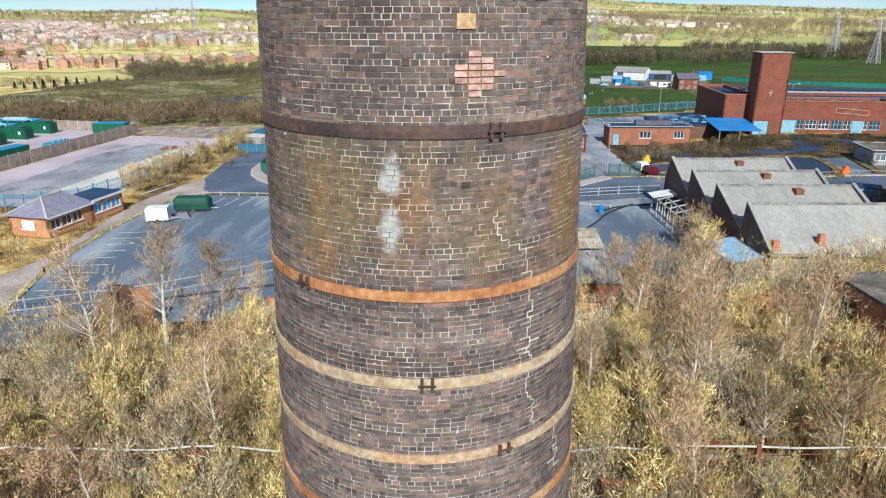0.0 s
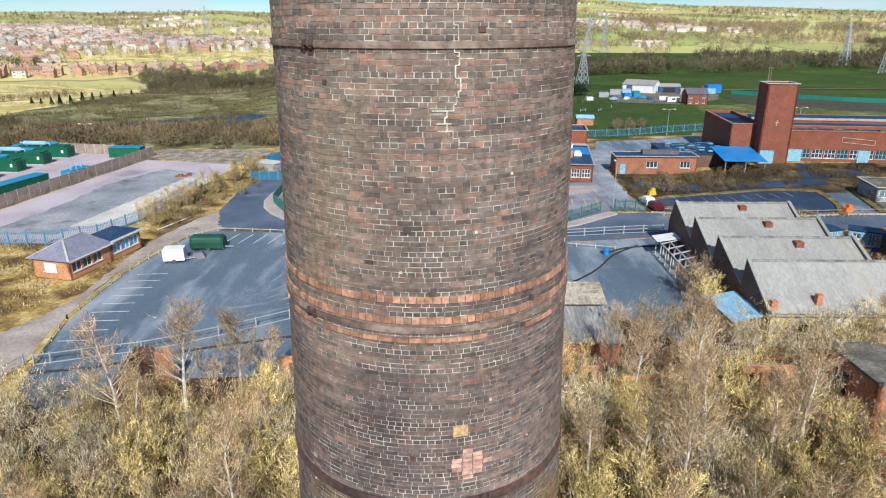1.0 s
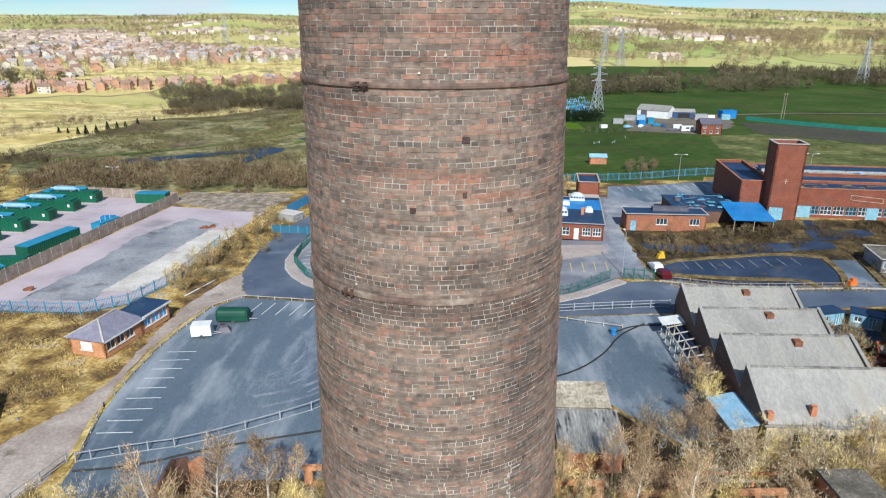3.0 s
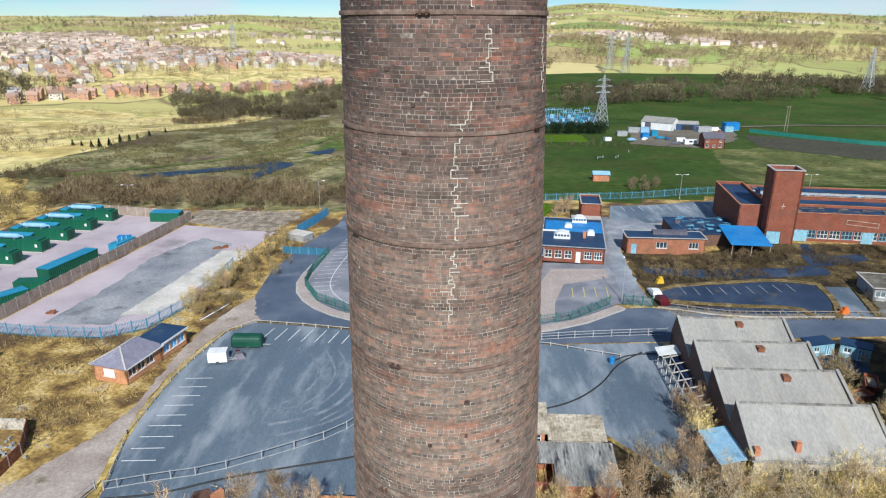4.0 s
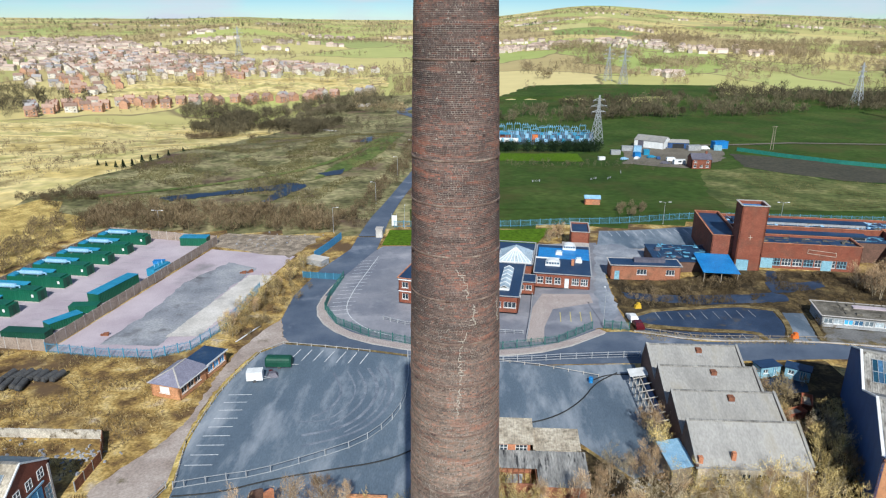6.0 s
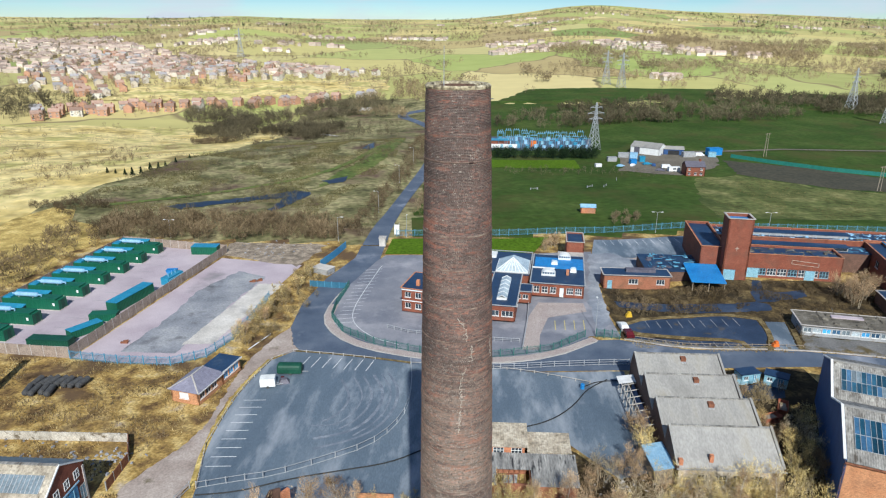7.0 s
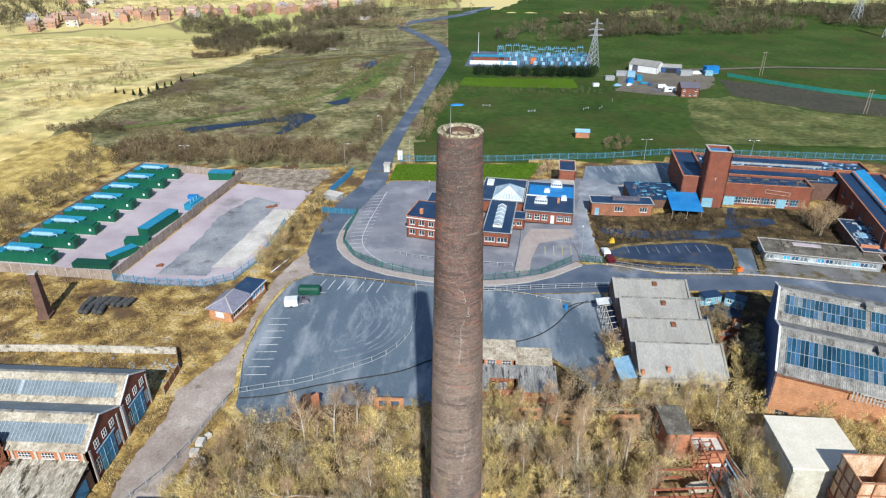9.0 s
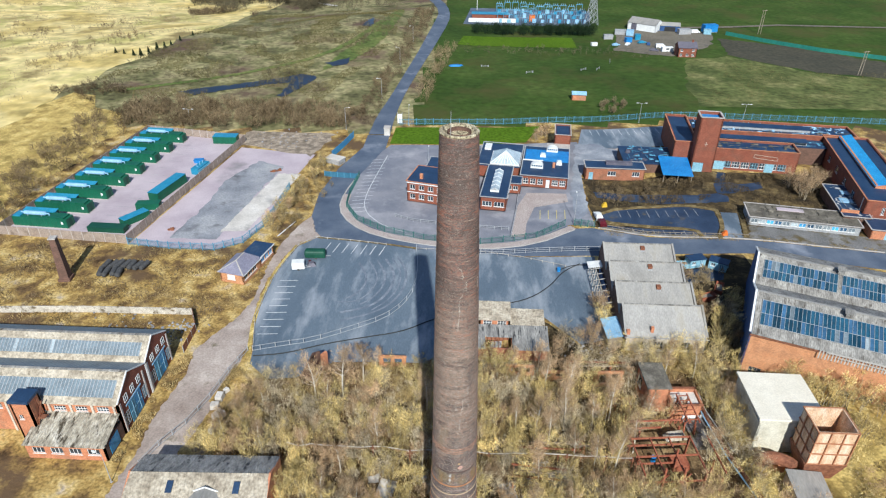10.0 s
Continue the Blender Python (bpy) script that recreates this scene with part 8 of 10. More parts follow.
# ---- young conifers along the field edge ----
def conifer(seed, H, label):
    """A small spruce: a stem with whorls of drooping needle sprays."""
    r = np.random.RandomState(seed)
    t = new("conifer_tree")
    tagged(t, label, "tree", group="conifers along the field edge")
    part("trunk", M().tube([(0, 0, -0.2), (0, 0, H * 0.5), (0, 0, H)], [0.04 * H, 0.025 * H, 0.006], 6), BARK, t)
    n = 900
    f = r.uniform(0.06, 1.0, n) ** 0.8
    a = r.uniform(0, 6.28, n)
    rad = (1 - f) * H * 0.30 * r.uniform(0.35, 1.05, n)
    c = np.stack([np.cos(a) * rad, np.sin(a) * rad, f * H], 1)
    d = unit(np.stack([np.cos(a), np.sin(a), r.uniform(-0.5, 0.3, n)], 1))
    part("crown", tri_soup("crown", np.concatenate([leaf_tris(r, c, r.uniform(0.03, 0.07, n) * H), twig_tris(r, c, d, r.uniform(0.05, 0.12, n) * H, np.full(n, 0.012 * H))]), CONIFER), None, t)
    return t


spruces = [conifer(90 + i, 3.4, "young dark green conifer at the field edge") for i in range(2)]
placed = set()
for x, y, sc in ((-169, 265, 0.80), (-164, 263, 0.70), (-158, 260, 0.90), (-154, 259, 1.15), (-152, 263, 1.00), (-151, 270, 1.10), (-149, 274, 0.90), (-148, 279, 0.75), (-147, 288, 0.80), (-146, 302, 0.70)):
    i = int(abs(x)) % 2
    m = pose(x, y, h(x, y), 0, 0, 37 * x % 360)
    if i not in placed:
        placed.add(i)
        spruces[i].matrix_basis = m
        spruces[i].scale = (sc, sc, sc)
    else:
        c = copy_thing(spruces[i], m)
        c.scale = (sc, sc, sc)

# ---- far woods: too many to count ----
def wood(name, poly, n, h0, h1, material, label, per=46, seed=1, clump=0.0, fat=1.0):
    """A wood of many bare crowns: slivers and small leaves massed round each stem."""
    r = np.random.RandomState(seed)
    xs, ys = [p[0] for p in poly], [p[1] for p in poly]
    tr = []
    k = 0
    tries = 0
    while k < n and tries < n * 30:
        tries += 1
        x, y = r.uniform(min(xs), max(xs)), r.uniform(min(ys), max(ys))
        if not inside(x, y, poly):
            continue
        if clump and noise.noise(Vector((x / clump, y / clump, 1.7 + seed))) < 0.05:
            continue
        k += 1
        hh = r.uniform(h0, h1)
        rad = hh * r.uniform(0.28, 0.42)
        z = h(x, y)
        u = unit(r.normal(size=(per, 3))) * (r.uniform(0.15, 1.0, (per, 1)) ** 0.5)
        c = np.array([x, y, z + hh * 0.58]) + u * np.array([rad, rad, hh * 0.42])
        d = unit(u * np.array([0.8, 0.8, 0.4]) + np.array([0, 0, 0.9]) + r.normal(0, 0.35, (per, 3)))
        tr.append(twig_tris(r, c, d, r.uniform(0.16, 0.34, per) * hh, r.uniform(0.010, 0.024, per) * hh * fat ** 0.7))
        u = unit(r.normal(size=(per, 3))) * (r.uniform(0.2, 1.0, (per, 1)) ** 0.4)
        tr.append(leaf_tris(r, np.array([x, y, z + hh * 0.56]) + u * np.array([rad, rad, hh * 0.40]), r.uniform(0.035, 0.075, per) * hh * fat ** 0.6))
        tk = np.array([[x, y, z - 0.3]] * 2)
        tr.append(twig_tris(r, tk, np.array([[0, 0, 1.0]] * 2), np.array([hh * 0.8] * 2), np.array([0.02 * hh] * 2)))
    ob = new(name, tri_soup(name, np.concatenate(tr), material))
    return tagged(ob, label, "woodland", kind="stuff")


wood("bare_wood", [(-124, 172), (-78, 174), (-44, 176), (-38, 192), (-60, 197), (-90, 196), (-128, 200)], 470, 2.2, 5.4, WOOD_BROWN, "belt of leafless brown trees behind the compound", 60, 2)
wood("bare_wood", [(-137, 100), (-122, 100), (-118, 172), (-140, 185)], 170, 2.2, 4.6, WOOD_BROWN, "belt of leafless brown trees beside the compound", 60, 3)
wood("lane_wood", [(-44, 180), (-35, 180), (-30, 260), (-24, 350), (-26, 400), (-36, 400), (-36, 300), (-40, 230)], 260, 2, 4.5, WOOD_BROWN, "leafless trees along the lane", 46, 4)
wood("heath_scrub", [(-122, 172), (-118, 186), (-134, 206), (-150, 218), (-172, 222), (-168, 206), (-146, 196), (-132, 184)], 170, 1.2, 3.4, WOOD_BROWN, "brown thorn scrub where golden grass meets heath", 36, 81, clump=16, fat=1.4)
wood("heath_scrub", [(-160, 215), (-60, 212), (-40, 300), (-45, 400), (-140, 400), (-150, 280)], 700, 1.0, 3.0, WOOD_DARK, "dark low scrub on the heath", 26, 5, clump=22, fat=1.4)
wood("valley_wood", [(-269, 580), (-209, 606), (-134, 634), (-60, 640), (-100, 560), (-136, 520), (-147, 418), (-180, 402), (-237, 500)], 620, 3.5, 8.5, WOOD_DARK, "dark leafless valley wood", 40, 6, clump=38, fat=1.5)
wood("valley_wood", [(-194, 412), (-142, 404), (-106, 406), (-100, 470), (-108, 536), (-197, 560), (-236, 530)], 620, 3.5, 8.0, WOOD_DARK, "dense dark wood in the valley hollow", 40, 56, clump=60, fat=1.5)
wood("valley_wood", [(-240, 560), (-209, 596), (-134, 624), (-70, 630), (-110, 560), (-140, 520), (-150, 440), (-180, 430)], 300, 2.5, 7, WOOD_DARK, "dark leafless valley scrub", 40, 36, clump=30, fat=1.5)
wood("mound_scrub", [(-150, 400), (-50, 400), (-60, 500), (-140, 520)], 260, 2, 5, WOOD_DARK, "dark scrub on the mound", 26, 7, clump=40, fat=1.5)
wood("farm_wood", [(26, 523), (99, 556), (158, 606), (204, 589), (257, 685), (309, 663), (420, 640), (420, 540), (304, 494), (233, 488), (165, 470), (104, 466), (40, 424), (10, 440)], 760, 4, 9.5, WOOD_DARK, "dark leafless wood behind the farm", 42, 8, clump=42, fat=1.5)
wood("farm_wood", [(26, 503), (99, 536), (158, 586), (204, 570), (257, 655), (309, 640), (420, 620), (420, 550), (304, 500), (233, 494), (165, 476), (104, 472), (50, 440), (20, 450)], 560, 3.5, 9, WOOD_DARK, "brown leafless wood behind the farm", 42, 38, clump=30, fat=1.5)
wood("hedge_wood", [(0, 331), (68, 331), (68, 338), (0, 338)], 150, 4.5, 6.5, CONIFER, "tall dark evergreen hedge before the substation", 60, 9)
wood("paddock_scrub", [(-4, 286), (90, 284), (90, 300), (-6, 303)], 90, 1.2, 3, WOOD_DARK, "low dark scrub along the paddock", 26, 10)
wood("lane_scrub", [(-22, 205), (-17, 206), (-8, 300), (-16, 300)], 90, 2, 5, WOOD_TAN, "leafless bushes beside the lane", 40, 11)
wood("field_scrub", [(-420, 420), (-300, 300), (-180, 290), (-150, 480), (-330, 500)], 120, 2, 5, WOOD_FAR, "scattered leafless bushes on the pasture", 30, 12, clump=45)
wood("field_scrub", [(-250, 250), (-190, 240), (-165, 300), (-200, 360), (-330, 330)], 150, 1.5, 4.0, WOOD_BROWN, "brown thorn scrub on the straw pasture", 40, 72, clump=34, fat=1.3)
wood("field_scrub", [(-190, 380), (-150, 330), (-140, 400), (-150, 430), (-200, 430)], 130, 1.5, 4.5, WOOD_BROWN, "brown thorn scrub above the valley", 40, 73, clump=30, fat=1.3)
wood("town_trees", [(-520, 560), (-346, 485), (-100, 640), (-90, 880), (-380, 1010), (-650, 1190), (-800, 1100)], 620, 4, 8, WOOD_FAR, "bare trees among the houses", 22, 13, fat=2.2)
wood("valley_trees", [(-420, 470), (-340, 470), (-360, 620), (-470, 620)], 200, 5, 10, WOOD_DARK, "dark trees below the houses", 30, 14, fat=1.8)
fan = [(2200 * math.sin(radians(a)), 2200 * math.cos(radians(a))) for a in range(-38, 39, 4)]
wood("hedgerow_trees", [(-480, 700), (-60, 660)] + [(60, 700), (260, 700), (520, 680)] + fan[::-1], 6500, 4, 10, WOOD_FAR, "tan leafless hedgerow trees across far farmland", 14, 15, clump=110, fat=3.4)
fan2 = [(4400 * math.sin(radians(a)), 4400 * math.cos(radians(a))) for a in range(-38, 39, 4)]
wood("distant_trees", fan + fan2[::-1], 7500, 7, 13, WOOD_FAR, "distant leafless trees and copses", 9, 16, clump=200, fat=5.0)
wood("dark_copse", fan + fan2[::-1], 900, 9, 17, CONIFER, "distant dark copses", 10, 17, clump=420, fat=5.0)
wood("right_wood", [(330, 480), (560, 640), (700, 900), (520, 900), (420, 640)], 500, 6, 11, WOOD_DARK, "dark leafless wood on the far slope", 24, 18, clump=70, fat=2.2)
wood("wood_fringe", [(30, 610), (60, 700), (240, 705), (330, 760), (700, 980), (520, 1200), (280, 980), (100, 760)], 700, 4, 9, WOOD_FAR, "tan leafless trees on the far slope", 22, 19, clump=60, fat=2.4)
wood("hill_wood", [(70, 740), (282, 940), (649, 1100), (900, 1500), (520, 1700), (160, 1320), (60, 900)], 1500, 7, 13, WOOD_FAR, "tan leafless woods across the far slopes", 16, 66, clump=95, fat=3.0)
wood("valley_fringe", [(-110, 560), (-60, 520), (0, 620), (0, 760), (-90, 760), (-120, 660)], 320, 4, 9, WOOD_TAN, "tan leafless trees along the valley road", 24, 20, clump=50, fat=2.2)

wood("pale_bush", [(47, 196), (52, 192), (60, 204), (59, 212), (53, 210)], 26, 1.6, 3.0, WOOD_FAR, "pale leafless bushes in the paddock", 90, 21)
wood("yard_scrub", [(-50, 104), (-44, 104), (-39, 128), (-41, 150), (-47, 150)], 40, 1.2, 2.6, WOOD_TAN, "leafless scrub on the road bank", 60, 22)
wood("shed_scrub", [(48.4, 60), (53.5, 57), (58, 74), (60, 86), (52, 88), (48.4, 80)], 40, 1.2, 3.2, WOOD_TAN, "brown scrub between the sheds", 80, 23)
wood("derelict_scrub", [(36, 121), (60, 122), (74, 130), (100, 132), (100, 138), (66, 137), (37, 133)], 70, 0.8, 2.2, WOOD_BROWN, "brown scrub before the bath house", 60, 24, clump=9)
wood("derelict_scrub", [(36, 129), (52, 127.5), (68, 128.4), (70, 136), (60, 136.4), (46, 135), (36, 135)], 60, 0.7, 1.8, WOOD_BROWN, "brown brambles before the canteen", 60, 25)
wood("derelict_scrub", [(36, 119.2), (60, 120.4), (63, 121), (42, 122.6), (36.5, 124)], 45, 0.5, 1.3, WOOD_TAN, "tan weeds between the old lanes", 50, 26)
wood("derelict_scrub", [(72.5, 103), (70.5, 116), (73, 122), (84, 127), (92, 124), (74, 118), (74, 108)], 45, 0.6, 1.8, WOOD_BROWN, "brown scrub beside the prefabricated block", 60, 27)


def tufts(poly, n, mt, seed, h0, h1, label, w=0.03, clump=6.0):
    """Dead grass, bramble and weed stalks over rough ground."""
    r = np.random.RandomState(seed)
    xs, ys = [p[0] for p in poly], [p[1] for p in poly]
    P = []
    while len(P) < n:
        x, y = r.uniform(min(xs), max(xs)), r.uniform(min(ys), max(ys))
        if inside(x, y, poly) and noise.noise(Vector((x / clump, y / clump, seed))) > 0.02:
            P.append((x, y, h(x, y) + 0.02))
    P = np.array(P)
    d = unit(np.array([0, 0, 1.0]) + r.normal(0, 0.5, (n, 3)) * np.array([1, 1, 0.2]))
    ln = r.uniform(h0, h1, n)
    tr = [twig_tris(r, P, d, ln, r.uniform(0.5, 1.4, n) * w), twig_tris(r, P, unit(d + r.normal(0, 0.5, (n, 3)) * np.array([1, 1, 0.2])), ln * 0.8, r.uniform(0.5, 1.4, n) * w)]
    tagged(new("weeds", tri_soup("weeds", np.concatenate(tr), mt)), label, "weeds", kind="stuff")


tufts([(-122, 58), (-57, 58), (-53, 66), (-47, 72), (-47, 92), (-56, 93), (-118, 95)], 6500, TWIG_YELLOW, 51, 0.15, 0.7, "golden dead grass tufts on rough ground", 0.06, 7)
tufts([(-122, 58), (-57, 58), (-53, 66), (-47, 72), (-47, 92), (-56, 93), (-118, 95)], 6000, WOOD_BROWN, 52, 0.2, 1.0, "brown brambles on rough ground", 0.05, 9)
tufts([(34, 120), (36, 135), (66, 139), (104, 141), (100, 118), (72, 128), (64, 122)], 7000, WOOD_BROWN, 53, 0.2, 1.1, "brown weeds before the bath house", 0.05, 6)
tufts([(34, 104), (47, 102.6), (100, 96.6), (100, 98.2), (47, 106), (34, 108)], 1800, TWIG_YELLOW, 54, 0.1, 0.5, "mossy weeds along the kerb", 0.05, 4)
tufts([(-55.5, 28), (-53.4, 28), (-52.6, 40), (-51.8, 56), (-54, 58), (-55.4, 40)], 2200, TWIG_YELLOW, 55, 0.2, 0.7, "moss and weeds along the shed wall", 0.05, 3)
tufts([(-43, 52), (-36.5, 46), (-37.5, 36), (-42, 33), (-44, 44)], 2500, TWIG_YELLOW, 56, 0.3, 1.2, "bramble bank beside the track", 0.04, 3)
tufts([(-52, 104), (-46, 104), (-42, 128), (-44, 150), (-49, 150)], 4000, TWIG_YELLOW, 57, 0.2, 0.9, "golden rough grass on the road bank", 0.05, 4)
tufts([(44, 18), (90, 28), (90, 46), (66, 50), (50, 56), (47, 47), (60, 46.5), (60, 22)], 6000, TWIG_YELLOW, 58, 0.2, 1.0, "golden rough grass round the plant building", 0.05, 5)
tufts([(-160, 210), (-60, 200), (-40, 300), (-45, 400), (-140, 400), (-150, 280)], 26000, GRASS_DULL, 59, 0.3, 0.9, "dull tussocks on the heath", 0.12, 18)
tufts([(88, 206), (230, 207), (290, 240), (290, 298), (215, 280), (160, 262), (127, 290), (94, 240)], 9000, GRASS_DULL, 60, 0.25, 0.6, "pale tussocks in the pasture", 0.12, 14)
tufts([(-420, 430), (-340, 470), (-260, 498), (-150, 470), (-150, 300), (-162, 230), (-170, 170), (-260, 130), (-420, 150)], 9000, WOOD_FAR, 61, 0.4, 1.2, "tan scrub on the straw pasture", 0.14, 30)

# ---- compound: containers and plant ----
def ribbed_box(L, W, z0, z1, pitch, d=0.06):
    """A steel casing whose long sides are folded into upright ribs."""
    n = int(L / pitch)
    lo, hi = [], []
    for i in range(n):
        x = -L / 2 + L * i / n
        w = L / n
        for dx, o in ((0.0, 0), (0.12, d), (0.5, d), (0.62, 0)):
            lo.append((x + dx * w, -W / 2 + o))
            hi.append((x + dx * w, W / 2 - o))
    lo.append((L / 2, -W / 2))
    hi.append((L / 2, W / 2))
    return M().prism(lo + hi[::-1], z0, z1)


def container(name, x, y, rz, L, W, H, mat, label, roof=None, z=None, group=""):
    t = thing(name, x, y, label, "container", rz, z=z, group=group)
    part("plinth", M().box(0, 0, 0, L - 0.2, W - 0.2, 0.25), KERB, t)
    part("body", ribbed_box(L, W, 0.2, H - 0.02, 0.5), mat, t)
    part("roof", M().box(0, 0, H, L + 0.06, W + 0.06, 0.10), roof or mat, t)
    for s in (-0.5, 0.5):
        part("door", M().box(L / 2 + 0.02, s * W * 0.46, 0.35, 0.06, W * 0.42, H - 0.7), mat, t)
    return t


def generator(x, y, rz, group, first_one=[]):
    t = thing("generator_set", x, y, "green generator container with pale exhaust silencer on its roof", "generator", rz, group=group)
    L, W, H = 15.0, 3.0, 2.7
    part("plinth", M().box(0, 0, 0, L + 0.3, W + 0.3, 0.2), KERB, t)
    part("body", ribbed_box(L, W, 0.2, H, 1.1), GREEN, t, "green painted steel casing")
    part("air_intake", M().box(4.6, 0, H, 4.4, W - 0.3, 0.35), GREEN, t)
    part("enclosure", M().box(-2.0, 2.3, 0.0, 9.0, 1.6, 2.9), GREEN_D, t)
    part("roof_sheet", M().slab((-6.5, 1.45, 2.92), (2.6, 1.45, 2.92), (2.6, 3.2, 3.25), (-6.5, 3.2, 3.25), 0.06), ROOF_TEAL, t, "teal sloping roof sheet")
    part("silencer", M().tube([(-4.6, -0.2, H + 0.75), (-4.3, -0.2, H + 0.75), (1.2, -0.2, H + 0.75), (1.5, -0.2, H + 0.75)], [0.3, 0.55, 0.55, 0.3], 12), STEEL_PALE, t, "pale exhaust silencer with sky blue in its colour")
    part("exhaust_pipe", M().tube([(1.4, -0.2, H + 0.75), (2.3, -0.2, H + 0.75), (2.3, -0.2, H)], [0.2, 0.2, 0.2], 8).tube([(-4.5, -0.2, H + 0.75), (-5.4, -0.2, H + 0.9)], [0.2, 0.18], 8), STEEL_PALE, t)
    for xx in (-3.6, 0.2):
        part("saddle", M().box(xx, -0.2, H, 0.12, 0.9, 0.3), GALV, t)
    part("radiator", M().box(-6.2, 0, H, 2.0, W - 0.4, 0.3), ROOF_TEAL, t)
    part("door", M().box(L / 2 + 0.03, 0, 0.4, 0.06, 1.1, 2.0), GREEN_D, t)
    sg = M().box(6.2, -W / 2 - 0.06, 1.3, 0.55, 0.03, 0.7)
    part("sign", sg, WHITE, t, "small white notice plate")
    return t


g0 = None
for i in range(8):
    f = i / 7
    x, y = -109.8 + (7.0) * f, 103.0 + 58.6 * f
    if g0 is None:
        g0 = generator(x, y, -4, "generators in the compound")
    else:
        copy_thing(g0, pose(x, y, h(x, y), 0, 0, -4))
container("switch_room", -85.6, 124.0, 78, 13.5, 3.1, 2.7, GREEN, "long green container with bright teal roof", ROOF_TEAL)
container("store_container", -81.3, 161.4, 2, 7.8, 3.4, 2.6, GREEN, "green container with teal roof in the compound corner", ROOF_TEAL)
container("low_container", -86.6, 113.4, 8, 6.2, 2.6, 1.9, GREEN, "low green plant container")
container("low_container", -87.4, 106.5, 58, 7.2, 2.6, 1.9, GREEN, "low green plant container with teal roof", ROOF_TEAL)
container("low_container", -91.8, 100.8, -2, 9.6, 2.6, 1.5, GREEN_D, "low dark green container against the wall")
tr = thing("transformer", -81.6, 138.6, "blue-grey transformer with cooling fins", "transformer", rz=78)
part("tank", M().box(0, 0, 0, 6.4, 2.4, 2.0), ROOF_TEAL, tr)
fins = M()
for k in range(14):
    fins.box(-2.9 + 0.45 * k, -1.4, 0.3, 0.12, 0.5, 1.4)
part("radiator", fins, FENCE_BLUE, tr)
part("bushing", M().tube([(-1.5, 0, 2), (-1.5, 0, 3.0)], [0.12, 0.07]).tube([(0, 0, 2), (0, 0, 3.0)], [0.12, 0.07]).tube([(1.5, 0, 2), (1.5, 0, 3.0)], [0.12, 0.07]), STEEL_PALE, tr)
sk = thing("skip", -84.4, 144.6, "small bright blue skip", "skip", rz=10)
part("body", M().box(0, 0, 0, 2.6, 1.4, 1.1, taper=1.15), FELT_BLUE, sk)
part("rim", M().beam((-1.5, -0.8, 1.1), (1.5, -0.8, 1.1), 0.1).beam((-1.5, 0.8, 1.1), (1.5, 0.8, 1.1), 0.1), FELT_BLUE, sk)
for (cx, cy), n in (((-76, 102), 1), ((-59.5, 139), 2)):
    for k in range(n):
        c = thing("cable_drum_stack", cx + 1.6 * k, cy + 0.8 * k, "stack of rusty scrap beside the yard asphalt", "scrap", rz=30 * k)
        part("bar", M().box(0, 0, 0, 1.6, 0.5, 0.4).box(0.3, 0.2, 0.4, 1.1, 0.4, 0.3, 0.5), RUST, c)


# ---- fences ----
def panel_fence(name, pts, H, bay, panel_mat, post_mat, label, gap=0.0, th=0.1, rail=None, slats=0, z_off=0.0):
    """Posts with panels between them along a line on the ground."""
    t = thing(name, pts[0][0], pts[0][1], label, "fence", z=h(*pts[0]), kind="structure")
    o = t.matrix_world.translation
    P = []
    for a, b in zip(pts[:-1], pts[1:]):
        a, b = Vector(a), Vector(b)
        k = max(1, round((b - a).length / bay))
        P += [a.lerp(b, i / k) for i in range(k)]
    P.append(Vector(pts[-1]))
    loc = [Vector((p.x - o.x, p.y - o.y, h(p.x, p.y) - o.z)) for p in P]
    for p in loc:
        part("post", M().box(p.x, p.y, p.z - 0.3, 0.14, 0.14, H + 0.4), post_mat, t)
    for p, q in zip(loc[:-1], loc[1:]):
        m = M()
        if slats:
            for k in range(slats):
                c = p.lerp(q, (k + 0.5) / slats)
                m.box(c.x, c.y, c.z + gap, 0.05, 0.05, H - gap)
            for zz in (0.35, H - 0.3):
                m.beam(p + Vector((0, 0, zz)), q + Vector((0, 0, zz)), 0.05, 0.07)
        elif rail:
            for zz in rail:
                m.beam(p + Vector((0, 0, zz)), q + Vector((0, 0, zz)), 0.07, 0.09)
        else:
            d = (q - p)
            m.beam(p + Vector((0, 0, gap + (H - gap) / 2)), q + Vector((0, 0, gap + (H - gap) / 2)), th, H - gap)
        part("panel" if not rail else "rail", m, panel_mat, t)
    return t


panel_fence("compound_wall", [(-118.8, 97.6), (-84, 94.8), (-75.3, 162.6), (-111, 169.2), (-118.8, 97.6)], 2.5, 2.8, FENCE_PANEL, KERB, "tall buff concrete panel wall round the compound")
panel_fence("mesh_fence", [(-83.7, 94.4), (-72.8, 93), (-61.5, 92.9), (-55.5, 96.8), (-52.8, 105.2), (-52, 113), (-51.5, 128)], 2.1, 2.8, FENCE_BLUE, FENCE_BLUE, "pale blue mesh fence round the yard", slats=10)
panel_fence("site_fence", [(-25, 181), (-10, 182), (34, 185), (76, 190), (148, 187)], 2.2, 3.2, FENCE_BLUE, FENCE_BLUE, "blue palisade fence behind the offices", slats=9)
panel_fence("gate_fence", [(-43.2, 137.2), (-33.0, 135.6)], 1.7, 2.1, GATE_TEAL, FENCE_BLUE, "dark teal sheeted gate across the road")
panel_fence("blue_fence", [(-43.6, 151.5), (-41.6, 159.2), (-39.6, 169)], 2.2, 2.6, BLUE_SHEET, FENCE_BLUE, "bright blue sheeted fence beside the lane")
